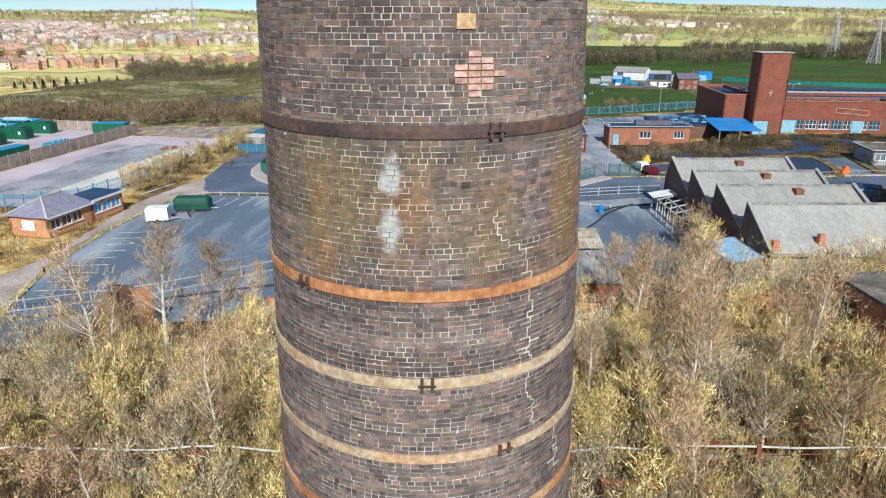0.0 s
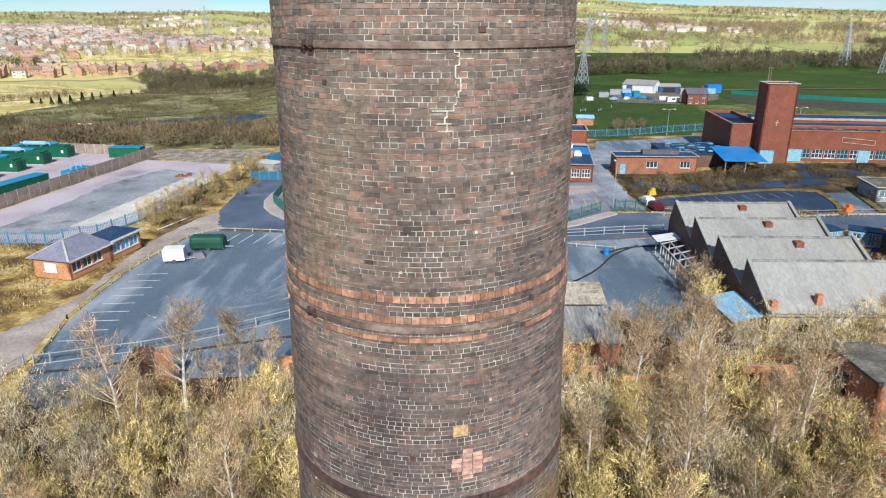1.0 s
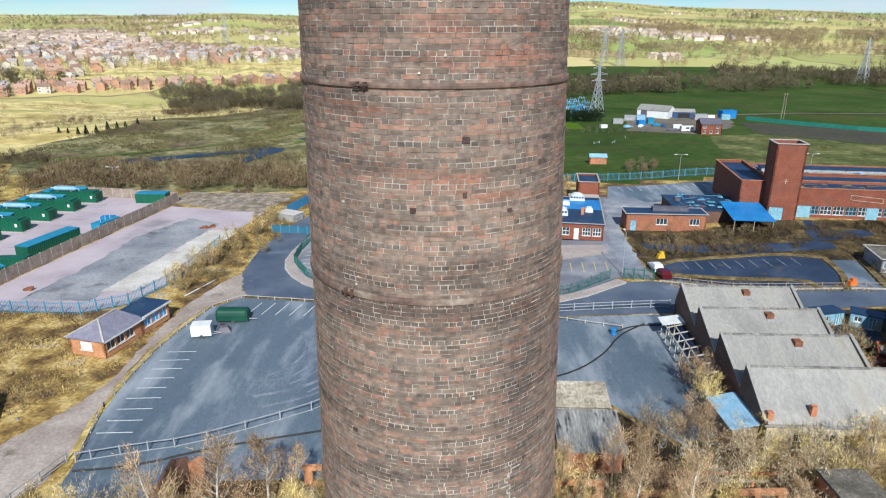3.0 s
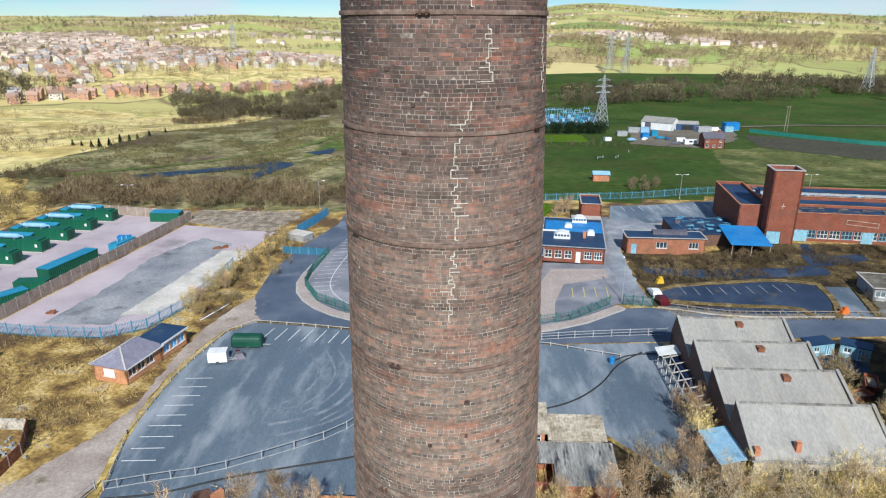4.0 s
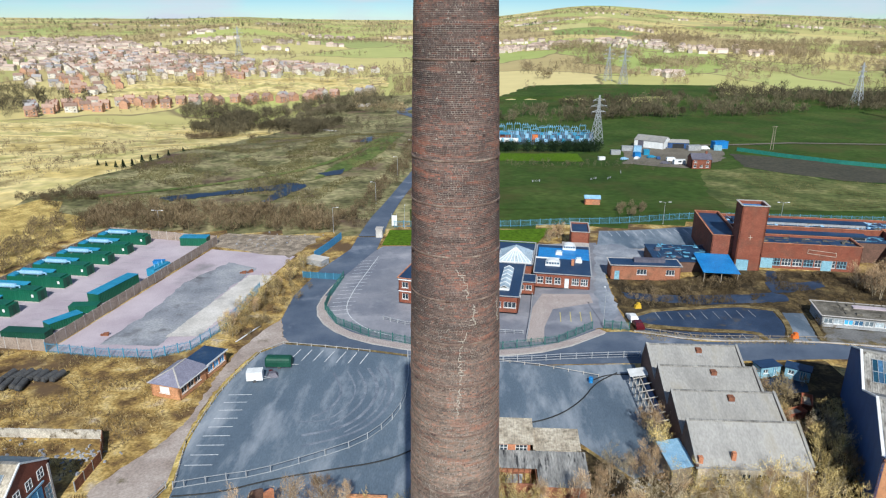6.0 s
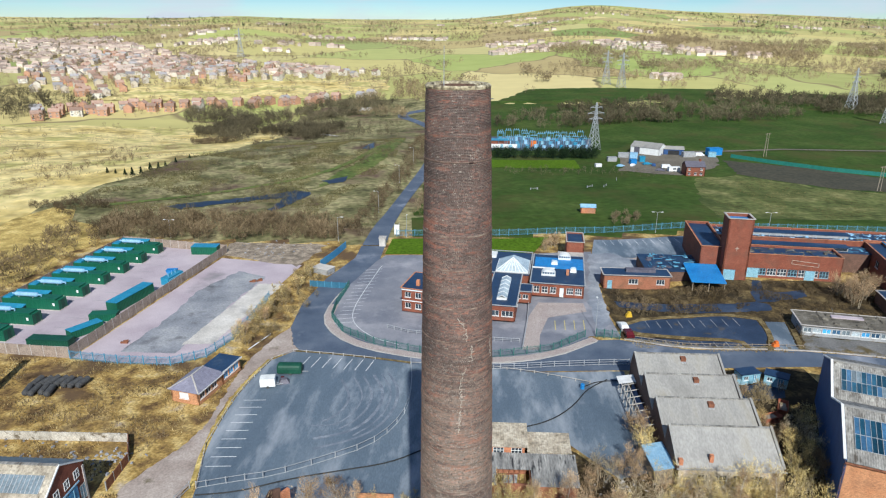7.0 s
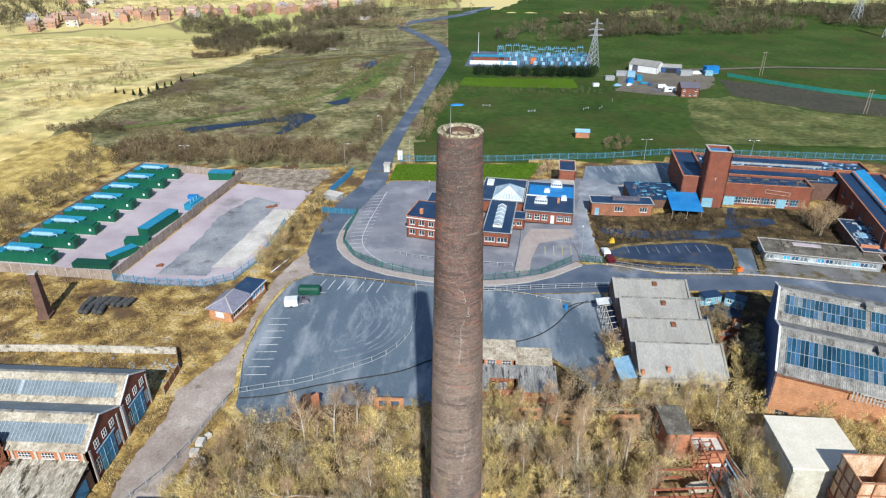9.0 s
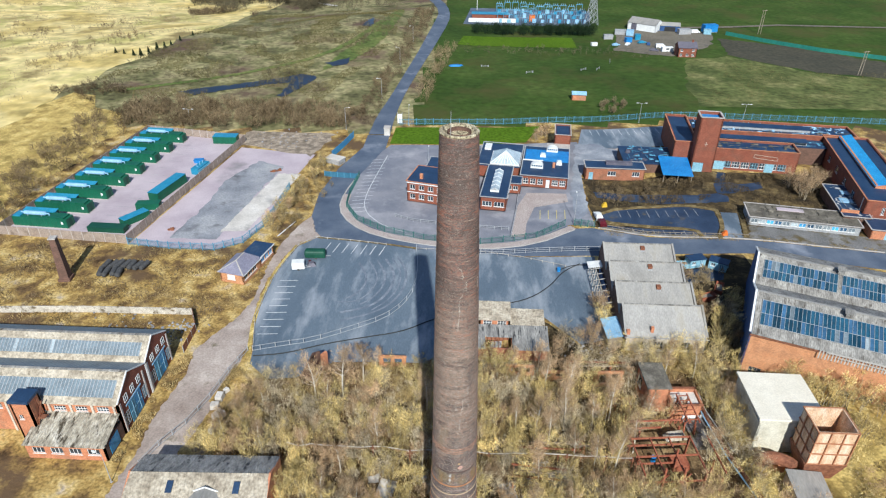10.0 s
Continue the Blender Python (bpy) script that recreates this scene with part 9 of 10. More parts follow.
panel_fence("office_fence", [(-32.6, 137), (-33.4, 125), (-33.0, 117), (-28.9, 109.6), (-20.9, 103.8), (-10.5, 100.1), (3.7, 98.9), (17.9, 102.5), (25.6, 108.6)], 1.9, 2.7, FENCE_GREEN, FENCE_GREEN, "dark green mesh fence along the road bend", slats=10)
panel_fence("site_gate", [(28, 108.6), (33, 107.6)], 2.1, 1.7, FENCE_GREEN, FENCE_GREEN, "dark green site gate", slats=8)
panel_fence("hand_rail", [(-43.6, 66.8), (-43.9, 80), (-43.2, 87), (-41.3, 96.4), (-37.8, 100.3), (-28.9, 98.9), (-19.6, 97.1)], 0.55, 2.6, PALE_TIMBER, PALE_TIMBER, "low pale timber knee rail round the car park", rail=(0.5,))
panel_fence("hand_rail", [(-40.9, 56.2), (-43.6, 66.8)], 0.55, 2.6, PALE_TIMBER, PALE_TIMBER, "low pale timber knee rail round the car park", rail=(0.5,))
panel_fence("hand_rail", [(-12, 95.5), (5, 94.8), (13.2, 93.1), (23.5, 88.8)], 0.6, 2.6, PALE_TIMBER, PALE_TIMBER, "low pale timber knee rail beside the road", rail=(0.5,))
panel_fence("rail_fence", rounded([(-40.9, 56.3), (-35.4, 58), (-30.1, 59.3), (-22.8, 63.2), (-16.4, 67.3), (-12.8, 72.5), (-10.9, 79), (-11.0, 88), (-12, 95.8)], 1), 1.2, 2.9, GALV, GALV, "grey steel rail fence curving round the car park", rail=(0.15, 1.15))
panel_fence("road_fence", [(3.7, 94.2), (17.4, 95.6), (32.5, 96.2)], 1.3, 2.9, GALV, GALV, "grey wire fence along the road", rail=(0.2, 0.75, 1.25))
panel_fence("track_fence", [(-50.6, 27.6), (-49.2, 31.7), (-46.6, 36.6), (-44.7, 43.1), (-43.6, 49.8), (-41.9, 56.2)], 1.2, 2.9, GALV, GALV, "bent grey steel fence along the track", rail=(0.3, 1.15))
panel_fence("ramp_rail", [(11.4, 103), (13.4, 117), (14.6, 128)], 0.9, 2.0, GALV, GALV, "pale railing beside the office forecourt", rail=(0.5, 0.95))
panel_fence("ramp_rail", [(-19, 112), (-14, 109.6), (-2, 107.5), (11, 106.5)], 0.9, 2.0, GALV, GALV, "pale railing before the office house", rail=(0.5, 0.95))
panel_fence("lawn_rail", [(-2, 161), (6, 161), (14, 160)], 0.9, 2.0, GALV, GALV, "pale rail along the lawn", rail=(0.9,))
panel_fence("boundary_wall", [(-110, 65), (-97.5, 65.6), (-80, 66.7), (-57, 67.2)], 1.6, 3.2, WALL_CREAM, KERB, "low cream concrete boundary wall", th=0.2)
panel_fence("boundary_fence", [(-57, 67.2), (-54.4, 62), (-54.2, 55)], 1.6, 2.6, RUST, GALV, "leaning rusty metal fence beside the track")
panel_fence("farm_fence", [(141, 341), (156, 326), (178, 307), (215, 284)], 2.0, 4, NETTING, FENCE_GREEN, "long green netting fence across the fields")
panel_fence("verge_rail", [(36, 108.6), (46, 105.6), (60, 104), (70, 102.8)], 0.5, 3.0, TIMBER, TIMBER, "low timber rail by the derelict car park", rail=(0.45,))


# ---- masts and poles ----
def street_lamp(x, y, rz, H=7.5, arms=1):
    t = thing("street_lamp", x, y, "grey steel street lamp" if arms == 1 else "double-headed grey car park lamp", "street lamp", rz)
    part("pole", M().tube([(0, 0, 0), (0, 0, 1.2), (0, 0, H)], [0.10, 0.07, 0.05], 8), GALV, t)
    part("base_plate", M().box(0, 0, 0, 0.35, 0.35, 0.06), GALV, t)
    for s in (1, -1)[:arms]:
        a = part("arm", M().tube([(0, 0, H - 0.05), (s * 0.7, 0, H + 0.12), (s * 1.3, 0, H + 0.12)], [0.04, 0.035, 0.03], 6), GALV, t)
        part("lamp_head", M().box(s * 1.5, 0, H + 0.06, 0.7, 0.28, 0.14), WHITE, a)
    return t


for x, y, rz, H, a in ((-35.1, 209.7, 180, 8, 1), (-33, 259, 180, 8, 1), (-43.4, 175.8, 0, 8, 1), (-21.6, 180.3, 90, 7, 1), (60.1, 184.5, 0, 7, 2), (-53.6, 24.3, 160, 6, 1), (28.2, 110.5, 90, 8, 1), (-30.5, 300, 180, 8, 1), (-99, 176, 0, 6, 2), (96, 184, 0, 7, 2), (-12.2, 143, 90, 7, 1)):
    street_lamp(x, y, rz, H, a)


def pylon(x, y, rz, H, label="grey lattice electricity pylon"):
    t = thing("pylon", x, y, label, "pylon", rz)
    w0, w1 = H * 0.11, H * 0.022

    def wid(z):
        return w0 + (w1 - w0) * min(1.0, z / (H * 0.72)) if z < H * 0.72 else w1 * (1 - 0.6 * (z - H * 0.72) / (H * 0.28))
    lv = [H * q for q in (0, 0.16, 0.30, 0.42, 0.53, 0.63, 0.72, 0.81, 0.90, 1.0)]
    bw = max(0.14, H * 0.007)
    for sx, sy in ((1, 1), (1, -1), (-1, -1), (-1, 1)):
        lg = M().tube([(sx * wid(a), sy * wid(a), a) for a in lv], [bw * 0.8] * len(lv), 4)
        part("leg", lg, GALV, t)
    near = H < 28
    br = M()
    for a, b in zip(lv[:-1], lv[1:]):
        for p, q in (((1, 1), (1, -1)), ((1, -1), (-1, -1)), ((-1, -1), (-1, 1)), ((-1, 1), (1, 1))):
            for c, d in ((p, q), (q, p)):
                one = M() if near else br
                one.beam((c[0] * wid(a), c[1] * wid(a), a), (d[0] * wid(b), d[1] * wid(b), b), bw)
                if near:
                    part("brace", one, GALV, t)
    if not near:
        tagged(part("bracing", br, GALV, t), kind="stuff")
    for f, ln in ((0.66, 0.16), (0.78, 0.19), (0.90, 0.14)):
        for s in (-1, 1):
            c = M()
            z = H * f
            c.beam((0, wid(z), z), (s * H * ln, 0, z), bw).beam((0, -wid(z), z), (s * H * ln, 0, z), bw).beam((0, 0, z + H * 0.045), (s * H * ln, 0, z), bw)
            a = part("cross_arm", c, GALV, t)
            part("insulator", M().tube([(s * H * ln, 0, z), (s * H * ln, 0, z - H * 0.05)], [0.12, 0.12], 6), SLATE, a)


for x, y, rz, H in ((69.5, 362, 20, 27), (318, 557, 35, 34), (304, 480, 35, 30), (154, 700, 10, 36), (143, 728, 10, 36), (-399, 1110, 0, 46)):
    pylon(x, y, rz, H)


def wood_pole(x, y, H, pair=1.8):
    t = thing("power_pole", x, y, "timber twin-pole power support", "power pole", rz=20)
    for s in (-1, 1):
        part("pole", M().tube([(s * pair / 2, 0, 0), (s * pair / 2 * 0.8, 0, H)], [0.16, 0.11], 7), TIMBER, t)
    part("cross_arm", M().beam((-pair, 0, H - 0.4), (pair, 0, H - 0.4), 0.16).beam((-pair / 2, 0, 0.5), (0, 0, H * 0.8), 0.08), TIMBER, t)


wood_pole(161, 345, 13)
wood_pole(175, 261, 11)


# ---- farm, substation, paddock hut ----
def gabled(name, x, y, rz, L, W, E, R, wall_mat, roof_mat, label, category="barn", doors=(), windows=(), chimney_on=False, group=""):
    t = thing(name, x, y, label, category, rz, group=group)
    for a, b in (((-L / 2, -W / 2), (L / 2, -W / 2)), ((L / 2, W / 2), (-L / 2, W / 2))):
        hs = list(windows) if a[1] < 0 else []
        part("wall", M().pierced(a, b, -0.5, E, 0.25, hs), wall_mat, t)
        for q in hs:
            window(t, a, b, *q, WHITE, GLASS_DARK, 2, 1)
    for x0 in (-L / 2, L / 2 - 0.25):
        g = M()
        pr = [(-W / 2, -0.5), (-W / 2, E), (0, R), (W / 2, E), (W / 2, -0.5)]
        g.v += [(x0, p, q) for p, q in pr] + [(x0 + 0.25, p, q) for p, q in pr]
        g.f += [(4, 3, 2, 1, 0), (5, 6, 7, 8, 9)] + [(i, (i + 1) % 5, 5 + (i + 1) % 5, 5 + i) for i in range(5)]
        part("gable", g, wall_mat, t)
    rf = M().slab((-L / 2 - 0.2, -W / 2 - 0.3, E + 0.02), (L / 2 + 0.2, -W / 2 - 0.3, E + 0.02), (L / 2 + 0.2, 0, R + 0.15), (-L / 2 - 0.2, 0, R + 0.15), 0.12)
    rf.slab((-L / 2 - 0.2, 0, R + 0.15), (L / 2 + 0.2, 0, R + 0.15), (L / 2 + 0.2, W / 2 + 0.3, E + 0.02), (-L / 2 - 0.2, W / 2 + 0.3, E + 0.02), 0.12)
    part("roof", rf, roof_mat, t)
    for (dx, w, hh, mt) in doors:
        part("door", M().box(dx, -W / 2 - 0.02, 0, w, 0.08, hh), mt, t)
    if chimney_on:
        part("flue", M().box(L * 0.3, 0, R - 0.5, 0.9, 0.7, 1.6), BRICK_RED, t)
    return t


gabled("farm_barn", 98.5, 351.5, -34, 16.5, 11, 4.0, 6.2, WHITE, SHEET_GREY, "white farm barn with a grey sheet roof", doors=((-4.5, 3.2, 3.8, SLATE),))
# the black door panel paints the dark inside of the open front
gabled("farm_barn", 112, 350, -10, 11, 7, 3.2, 4.4, SHEET_BLUE, SHEET_GREY, "open dark farm shed", doors=((0, 6, 2.6, BLACK),))
gabled("farm_house", 105.6, 292.6, 0, 9.0, 7.0, 4.6, 6.8, BRICK_RED, SLATE, "red brick farmhouse with slate roof", "house", windows=((1.0, 2.2, 0.8, 2.0), (3.9, 5.1, 0.8, 2.0), (6.6, 7.8, 0.8, 2.0), (1.0, 2.2, 3.0, 4.1), (6.6, 7.8, 3.0, 4.1)), chimney_on=True)
gabled("paddock_hut", 42.6, 213.4, -3, 5.4, 3.4, 2.4, 3.2, BRICK_ORANGE, STEEL_PALE, "small orange brick hut with a pale metal roof", "hut")
for i, (x, y, L, W, H, mt, lab) in enumerate(((118, 341, 7, 3, 2.8, GREY_WHITE, "plain white farm container"), (134, 348, 8, 4, 4.0, FELT_BLUE, "tall bright blue farm container"), (131, 342, 4, 3, 2.6, DOOR_BLUE, "small pale blue farm store"), (87, 336, 4, 3, 3.0, STEEL_PALE, "small pale steel farm store"),
                                              (89, 326, 3, 2.4, 3.0, ROOF_TEAL, "small teal farm cabin"), (82, 338, 6, 2.6, 2.6, GREY_WHITE, "pale farm caravan store"),
                                              (83, 320, 3.4, 2.4, 2.5, FELT_BLUE, "small bright blue farm store"), (63.5, 311, 3.2, 2.0, 1.6, WHITE, "low white farm trailer box"), (73.5, 327, 5.0, 2.4, 2.3, GREY_WHITE, "weathered white farm container"))):
    c = container("farm_container", x, y, rng.uniform(-20, 20), L, W, H, mt, lab)


def car(x, y, rz, mat, label, L=4.3, van=False):
    t = thing("parked_car" if not van else "parked_van", x, y, label, "car" if not van else "van", rz)
    W, H = 1.75, (1.45 if not van else 2.1)
    b = M()
    if van:
        pr = [(-L / 2, 0.35), (-L / 2, H), (L * 0.22, H), (L * 0.38, 1.15), (L / 2, 1.0), (L / 2, 0.35)]
    else:
        pr = [(-L / 2, 0.35), (-L / 2, 0.85), (-L * 0.42, 0.95), (-L * 0.28, H), (L * 0.1, H), (L * 0.26, 0.95), (L / 2, 0.8), (L / 2, 0.35)]
    n = len(pr)
    for s in (-1, 1):
        b.v += [(p, s * W / 2 * (0.82 if q > 1.1 else 1.0), q) for p, q in pr]
    b.f += [tuple(range(n)), tuple(range(2 * n - 1, n - 1, -1))] + [(i, n + i, n + (i + 1) % n, (i + 1) % n) for i in range(n)]
    part("body", b, mat, t)
    part("windscreen", M().slab((L * 0.255, -0.7, 0.99), (L * 0.255, 0.7, 0.99), (L * 0.11, 0.62, H - 0.03), (L * 0.11, -0.62, H - 0.03), -0.02) if not van else M().slab((L * 0.375, -0.7, 1.2), (L * 0.375, 0.7, 1.2), (L * 0.235, 0.62, H - 0.06), (L * 0.235, -0.62, H - 0.06), -0.02), GLASS_DARK, t)
    for sx in (-0.3, 0.3):
        for s in (-1, 1):
            part("wheel", M().tube([(sx * L, s * (W / 2 - 0.2), 0.32), (sx * L, s * (W / 2 + 0.02), 0.32)], [0.32, 0.32], 12), TYRE, t)
    return t


car(35.2, 109.8, 95, CAR_RED, "dark red car parked beside the gate")
car(34.8, 113.0, 95, WHITE, "white car parked beside the gate", 4.1)
for x, y, rz, mt, lab, L, v in ((90, 318, 20, ROOF_TEAL, "blue pickup in the farm yard", 4.8, False), (92.6, 314.8, 80, SHEET_BLUE, "dark blue car in the farm yard", 4.2, False), (97.6, 309, 5, WHITE, "white van in the farm yard", 5.4, True), (75, 311.5, 30, STEEL_PALE, "pale blue car in the farm yard", 4.2, False),
                                (81.6, 313.6, 60, WHITE, "white car in the farm yard", 4.2, False), (92.4, 301, -20, SLATE, "grey trailer car by the farmhouse", 4.6, False), (103.0, 346.5, 0, SHEET_BLUE, "dark car by the barn", 4.2, False), (125, 344, 15, WHITE, "white van beside the farm shed", 5.2, True), (146, 178, 10, STEEL_PALE, "pale car in the rear car park", 4.3, False)):
    car(x, y, rz, mt, lab, L, v)
cv = thing("caravan", 98.6, 300.4, "white touring caravan by the farmhouse", "caravan", rz=8)
part("body", M().prism([(-2.8, -1.1), (2.8, -1.1), (3.0, -0.6), (3.0, 0.6), (2.8, 1.1), (-2.8, 1.1)], 0.4, 2.5), WHITE, cv)
part("window", M().box(0, -1.12, 1.3, 1.6, 0.04, 0.7), GLASS_DARK, cv)
part("wheel", M().tube([(0, -1.15, 0.3), (0, 1.15, 0.3)], [0.3, 0.3], 10), TYRE, cv)


def substation():
    # blue paints on gantries and switchgear carry the tint of the sky
    t = thing("substation", -6, 358, "electricity substation with gantries, sky tint put into its blues", "substation")
    part("base", M().prism([(0, 0), (74, -2), (80, 42), (4, 46)], -0.5, 0.1), ROAD, t)
    r = random.Random(3)
    for i in range(11):
        for j in range(3):
            x, y = 22 + i * 5, 8 + j * 13 + r.uniform(-1, 1)
            g = M()
            hh = r.uniform(4, 6.5)
            g.beam((x - 1.8, y, 0), (x - 1.8, y, hh), 0.22).beam((x + 1.8, y, 0), (x + 1.8, y, hh), 0.22).beam((x - 2.2, y, hh), (x + 2.2, y, hh), 0.3)
            ga = part("gantry", g, FENCE_BLUE, t)
            ins = M()
            for q in (-1.2, 0, 1.2):
                ins.tube([(x + q, y, hh), (x + q, y, hh + 1.2)], [0.16, 0.1], 6)
            part("insulator", ins, STEEL_PALE, ga)
            part("switchgear", M().box(x, y - 2.0, 0, r.uniform(1.2, 2.4), 1.4, r.uniform(1.6, 2.8)), r.choice((DOOR_BLUE, ROOF_TEAL, STEEL_PALE, FENCE_BLUE)), t)
    bld = part("control_room", M().box(16, 14, 0, 22, 6, 3.4), BRICK_RED, t, "long red brick control room")
    part("roof", M().box(16, 14, 3.4, 22.6, 6.6, 0.25), ROOF_TEAL, bld)
    part("kiosk", M().box(41, 10, 0, 3.2, 3, 3.6), ORANGE, t, "orange kiosk")
    part("wall", M().box(17, 5, 0, 28, 0.3, 2.4), WHITE, t, "white front wall")
    part("mast", M().tube([(8, 40, 0), (8, 40, 13)], [0.2, 0.12]), WHITE, t)


substation()


# ---- housing estate ----
def make_house(i, wall_mat, roof_mat, L):
    return gabled("house", 0, 0, 0, L, 7.2, 5.0, 7.6, wall_mat, roof_mat, ("red brick house with brown tiled roof", "cream rendered house with brown tiled roof", "pale brick house with grey roof")[i], "house", windows=((1.0, 2.4, 0.9, 2.1), (L - 2.6, L - 1.2, 0.9, 2.1), (1.0, 2.4, 3.3, 4.4), (L - 2.6, L - 1.2, 3.3, 4.4)), chimney_on=True, group="houses on the hill")


TILE_BROWN = surf("brown_roof_tile", [(0.30, 0.19, 0.14), (0.42, 0.28, 0.21)], 0.5, 0.9, fine=3, random_amt=0.3)
TILE_GREY = surf("grey_roof_tile", [(0.27, 0.25, 0.245), (0.38, 0.355, 0.345)], 0.5, 0.9, fine=3, random_amt=0.3)
RENDER = surf("cream_render", [(0.52, 0.47, 0.40), (0.68, 0.63, 0.55)], 0.5, 0.9, random_amt=0.15)
BRICK_HOUSE = brick_field("orange_house_brick", (0.42, 0.22, 0.14), (0.52, 0.31, 0.20), (1.1, 1.1, 1.1))
houses = [make_house(0, BRICK_HOUSE, TILE_BROWN, 8.5), make_house(1, RENDER, TILE_BROWN, 9.5), make_house(2, BRICK_CREAM, TILE_GREY, 9.0)]
used = set()
sites = []
hr = random.Random(21)
lower = [(-352, 486), (-302, 560), (-240, 596), (-140, 628), (-96, 655), (-90, 672), (-150, 652), (-240, 622), (-310, 592), (-380, 520)]
upper = [(-460, 625), (-560, 800), (-640, 1000), (-660, 1150), (-520, 1080), (-380, 985), (-190, 880), (-120, 850), (-190, 800), (-272, 742), (-370, 722), (-365, 600)]
for poly, n, gap in ((lower, 90, 11.5), (upper, 205, 15)):
    k = 0
    for _ in range(9000):
        x, y = hr.uniform(-700, -80), hr.uniform(470, 1200)
        if inside(x, y, poly) and all((x - a) ** 2 + (y - b) ** 2 > gap * gap for a, b in sites):
            sites.append((x, y))
            k += 1
            if k >= n:
                break
for i, (x, y) in enumerate(sites):
    hm = houses[hr.choice((0, 1, 1, 2, 2))] if y > 640 else houses[hr.choice((0, 0, 0, 1, 2))]
    rz = 35 * math.sin(x / 90) + hr.choice((0, 0, 90, 20)) + hr.uniform(-8, 8)
    z = h(x, y)
    if hm not in used:
        used.add(hm)
        hm.matrix_world = pose(x, y, z, 0, 0, rz)
    else:
        copy_thing(hm, pose(x, y, z, 0, 0, rz))


def far_town():
    """Houses past the nearer three hundred, in one mesh for walls and one for roofs."""
    r = random.Random(5)
    w, rf = M(), M()
    k = 0
    while k < 1000:
        if k < 520:
            x, y = r.uniform(-1300, -150), r.uniform(800, 1700)
            if not inside(x, y, [(-470, 640), (-1250, 1500), (-900, 1650), (-640, 1250), (-380, 1010), (-150, 880), (-200, 820), (-380, 730)]):
                continue
        elif k >= 900:
            cx, cy, sp = r.choice(((176, 1301, 60), (278, 1336, 45), (338, 1232, 70), (415, 1137, 50), (176, 1301, 60), (338, 1232, 70), (338, 1232, 70), (225, 792, 14) if k % 2 else (415, 1137, 60)))
            x, y = r.gauss(cx, sp), r.gauss(cy, sp * 0.4)
        else:
            a, d = math.radians(r.uniform(-30, 34)), r.choice((1250, 1500, 1900, 2600, 3100)) + r.uniform(-60, 60)
            x, y = d * math.sin(a), d * math.cos(a)
            if noise.noise(Vector((x / 160, y / 300, 4.0))) < 0.22:
                k += 1 if r.random() < 0.05 else 0
                continue
        k += 1
        z = h(x, y)
        a = r.choice((0, 1.57, 0.5)) + r.uniform(-0.2, 0.2)
        L = r.uniform(8, 16)
        w.box(x, y, z - 1, L, 7, 6, a)
        c, s = math.cos(a), math.sin(a)
        q = [(-L / 2 - 0.3, -3.8, 5), (L / 2 + 0.3, -3.8, 5), (L / 2 + 0.3, 3.8, 5), (-L / 2 - 0.3, 3.8, 5), (-L / 2, 0, 7.6), (L / 2, 0, 7.6)]
        rf.add([(x + px * c - py * s, y + px * s + py * c, z + pz) for px, py, pz in q], [(0, 1, 5, 4), (2, 3, 4, 5), (1, 2, 5), (3, 0, 4)])
    t = thing("distant_houses", -500, 1000, "distant pale houses with brown roofs", "houses", z=0, kind="stuff")
    o = t.matrix_world.translation
    for nm, m, mt in (("wall", w, FAR_WALL), ("roof", rf, FAR_ROOF)):
        m.v = [(a - o.x, b - o.y, c - o.z) for a, b, c in m.v]
        tagged(part(nm, m, mt, t), kind="stuff")


FAR_WALL = surf("far_house_wall", [(0.48, 0.36, 0.28), (0.70, 0.64, 0.56)], 0.004, 0.9, island=0.35)
FAR_ROOF = surf("far_house_roof", [(0.36, 0.25, 0.19), (0.46, 0.37, 0.31)], 0.004, 0.9, island=0.35)
far_town()
drape("school_field", [(-372, 718), (-271, 736), (-190, 790), (-110, 800), (-95, 700), (-140, 668), (-240, 640), (-310, 612), (-365, 600)], STRAW, "straw-coloured field between the houses", "field", 0.5, 18, ragged=4)

# ---- loose things on the site ----
def green_tank():
    t = thing("green_tank_trailer", -36.0, 91.2, "dark green covered trailer on the car park", "trailer", rz=2)
    L, W = 4.9, 2.3
    m = M()
    n = 10
    for x in (-L / 2, -L / 2 + 0.3, L / 2 - 0.3, L / 2):
        k = 0.86 if abs(x) > L / 2 - 0.1 else 1.0
        for i in range(n + 1):
            a = math.pi * i / n
            m.v.append((x, -W / 2 * k * (abs(math.cos(a)) ** 0.6) * (1 if math.cos(a) > 0 else -1), 0.5 + 1.75 * k * math.sin(a) ** 0.6))
    for r in range(3):
        for i in range(n):
            a = r * (n + 1) + i
            m.f.append((a, a + n + 1, a + n + 2, a + 1))
    m.f.append(tuple(range(n, -1, -1)))
    m.f.append(tuple(3 * (n + 1) + i for i in range(n + 1)))
    m.f.append((0, n, 2 * n + 1, n + 1))
    part("cover", m, GREEN_D, t, "rounded dark green cover")
    part("chassis", M().box(0, 0, 0.3, L, W * 0.8, 0.22), SLATE, t)
    part("tow_bar", M().beam((L / 2, 0, 0.45), (L / 2 + 1.2, 0, 0.45), 0.12), GALV, t)
    for s in (-1, 1):
        part("wheel", M().tube([(0.2, s * 0.85, 0.33), (0.2, s * 1.1, 0.33)], [0.33, 0.33], 12), TYRE, t)


green_tank()


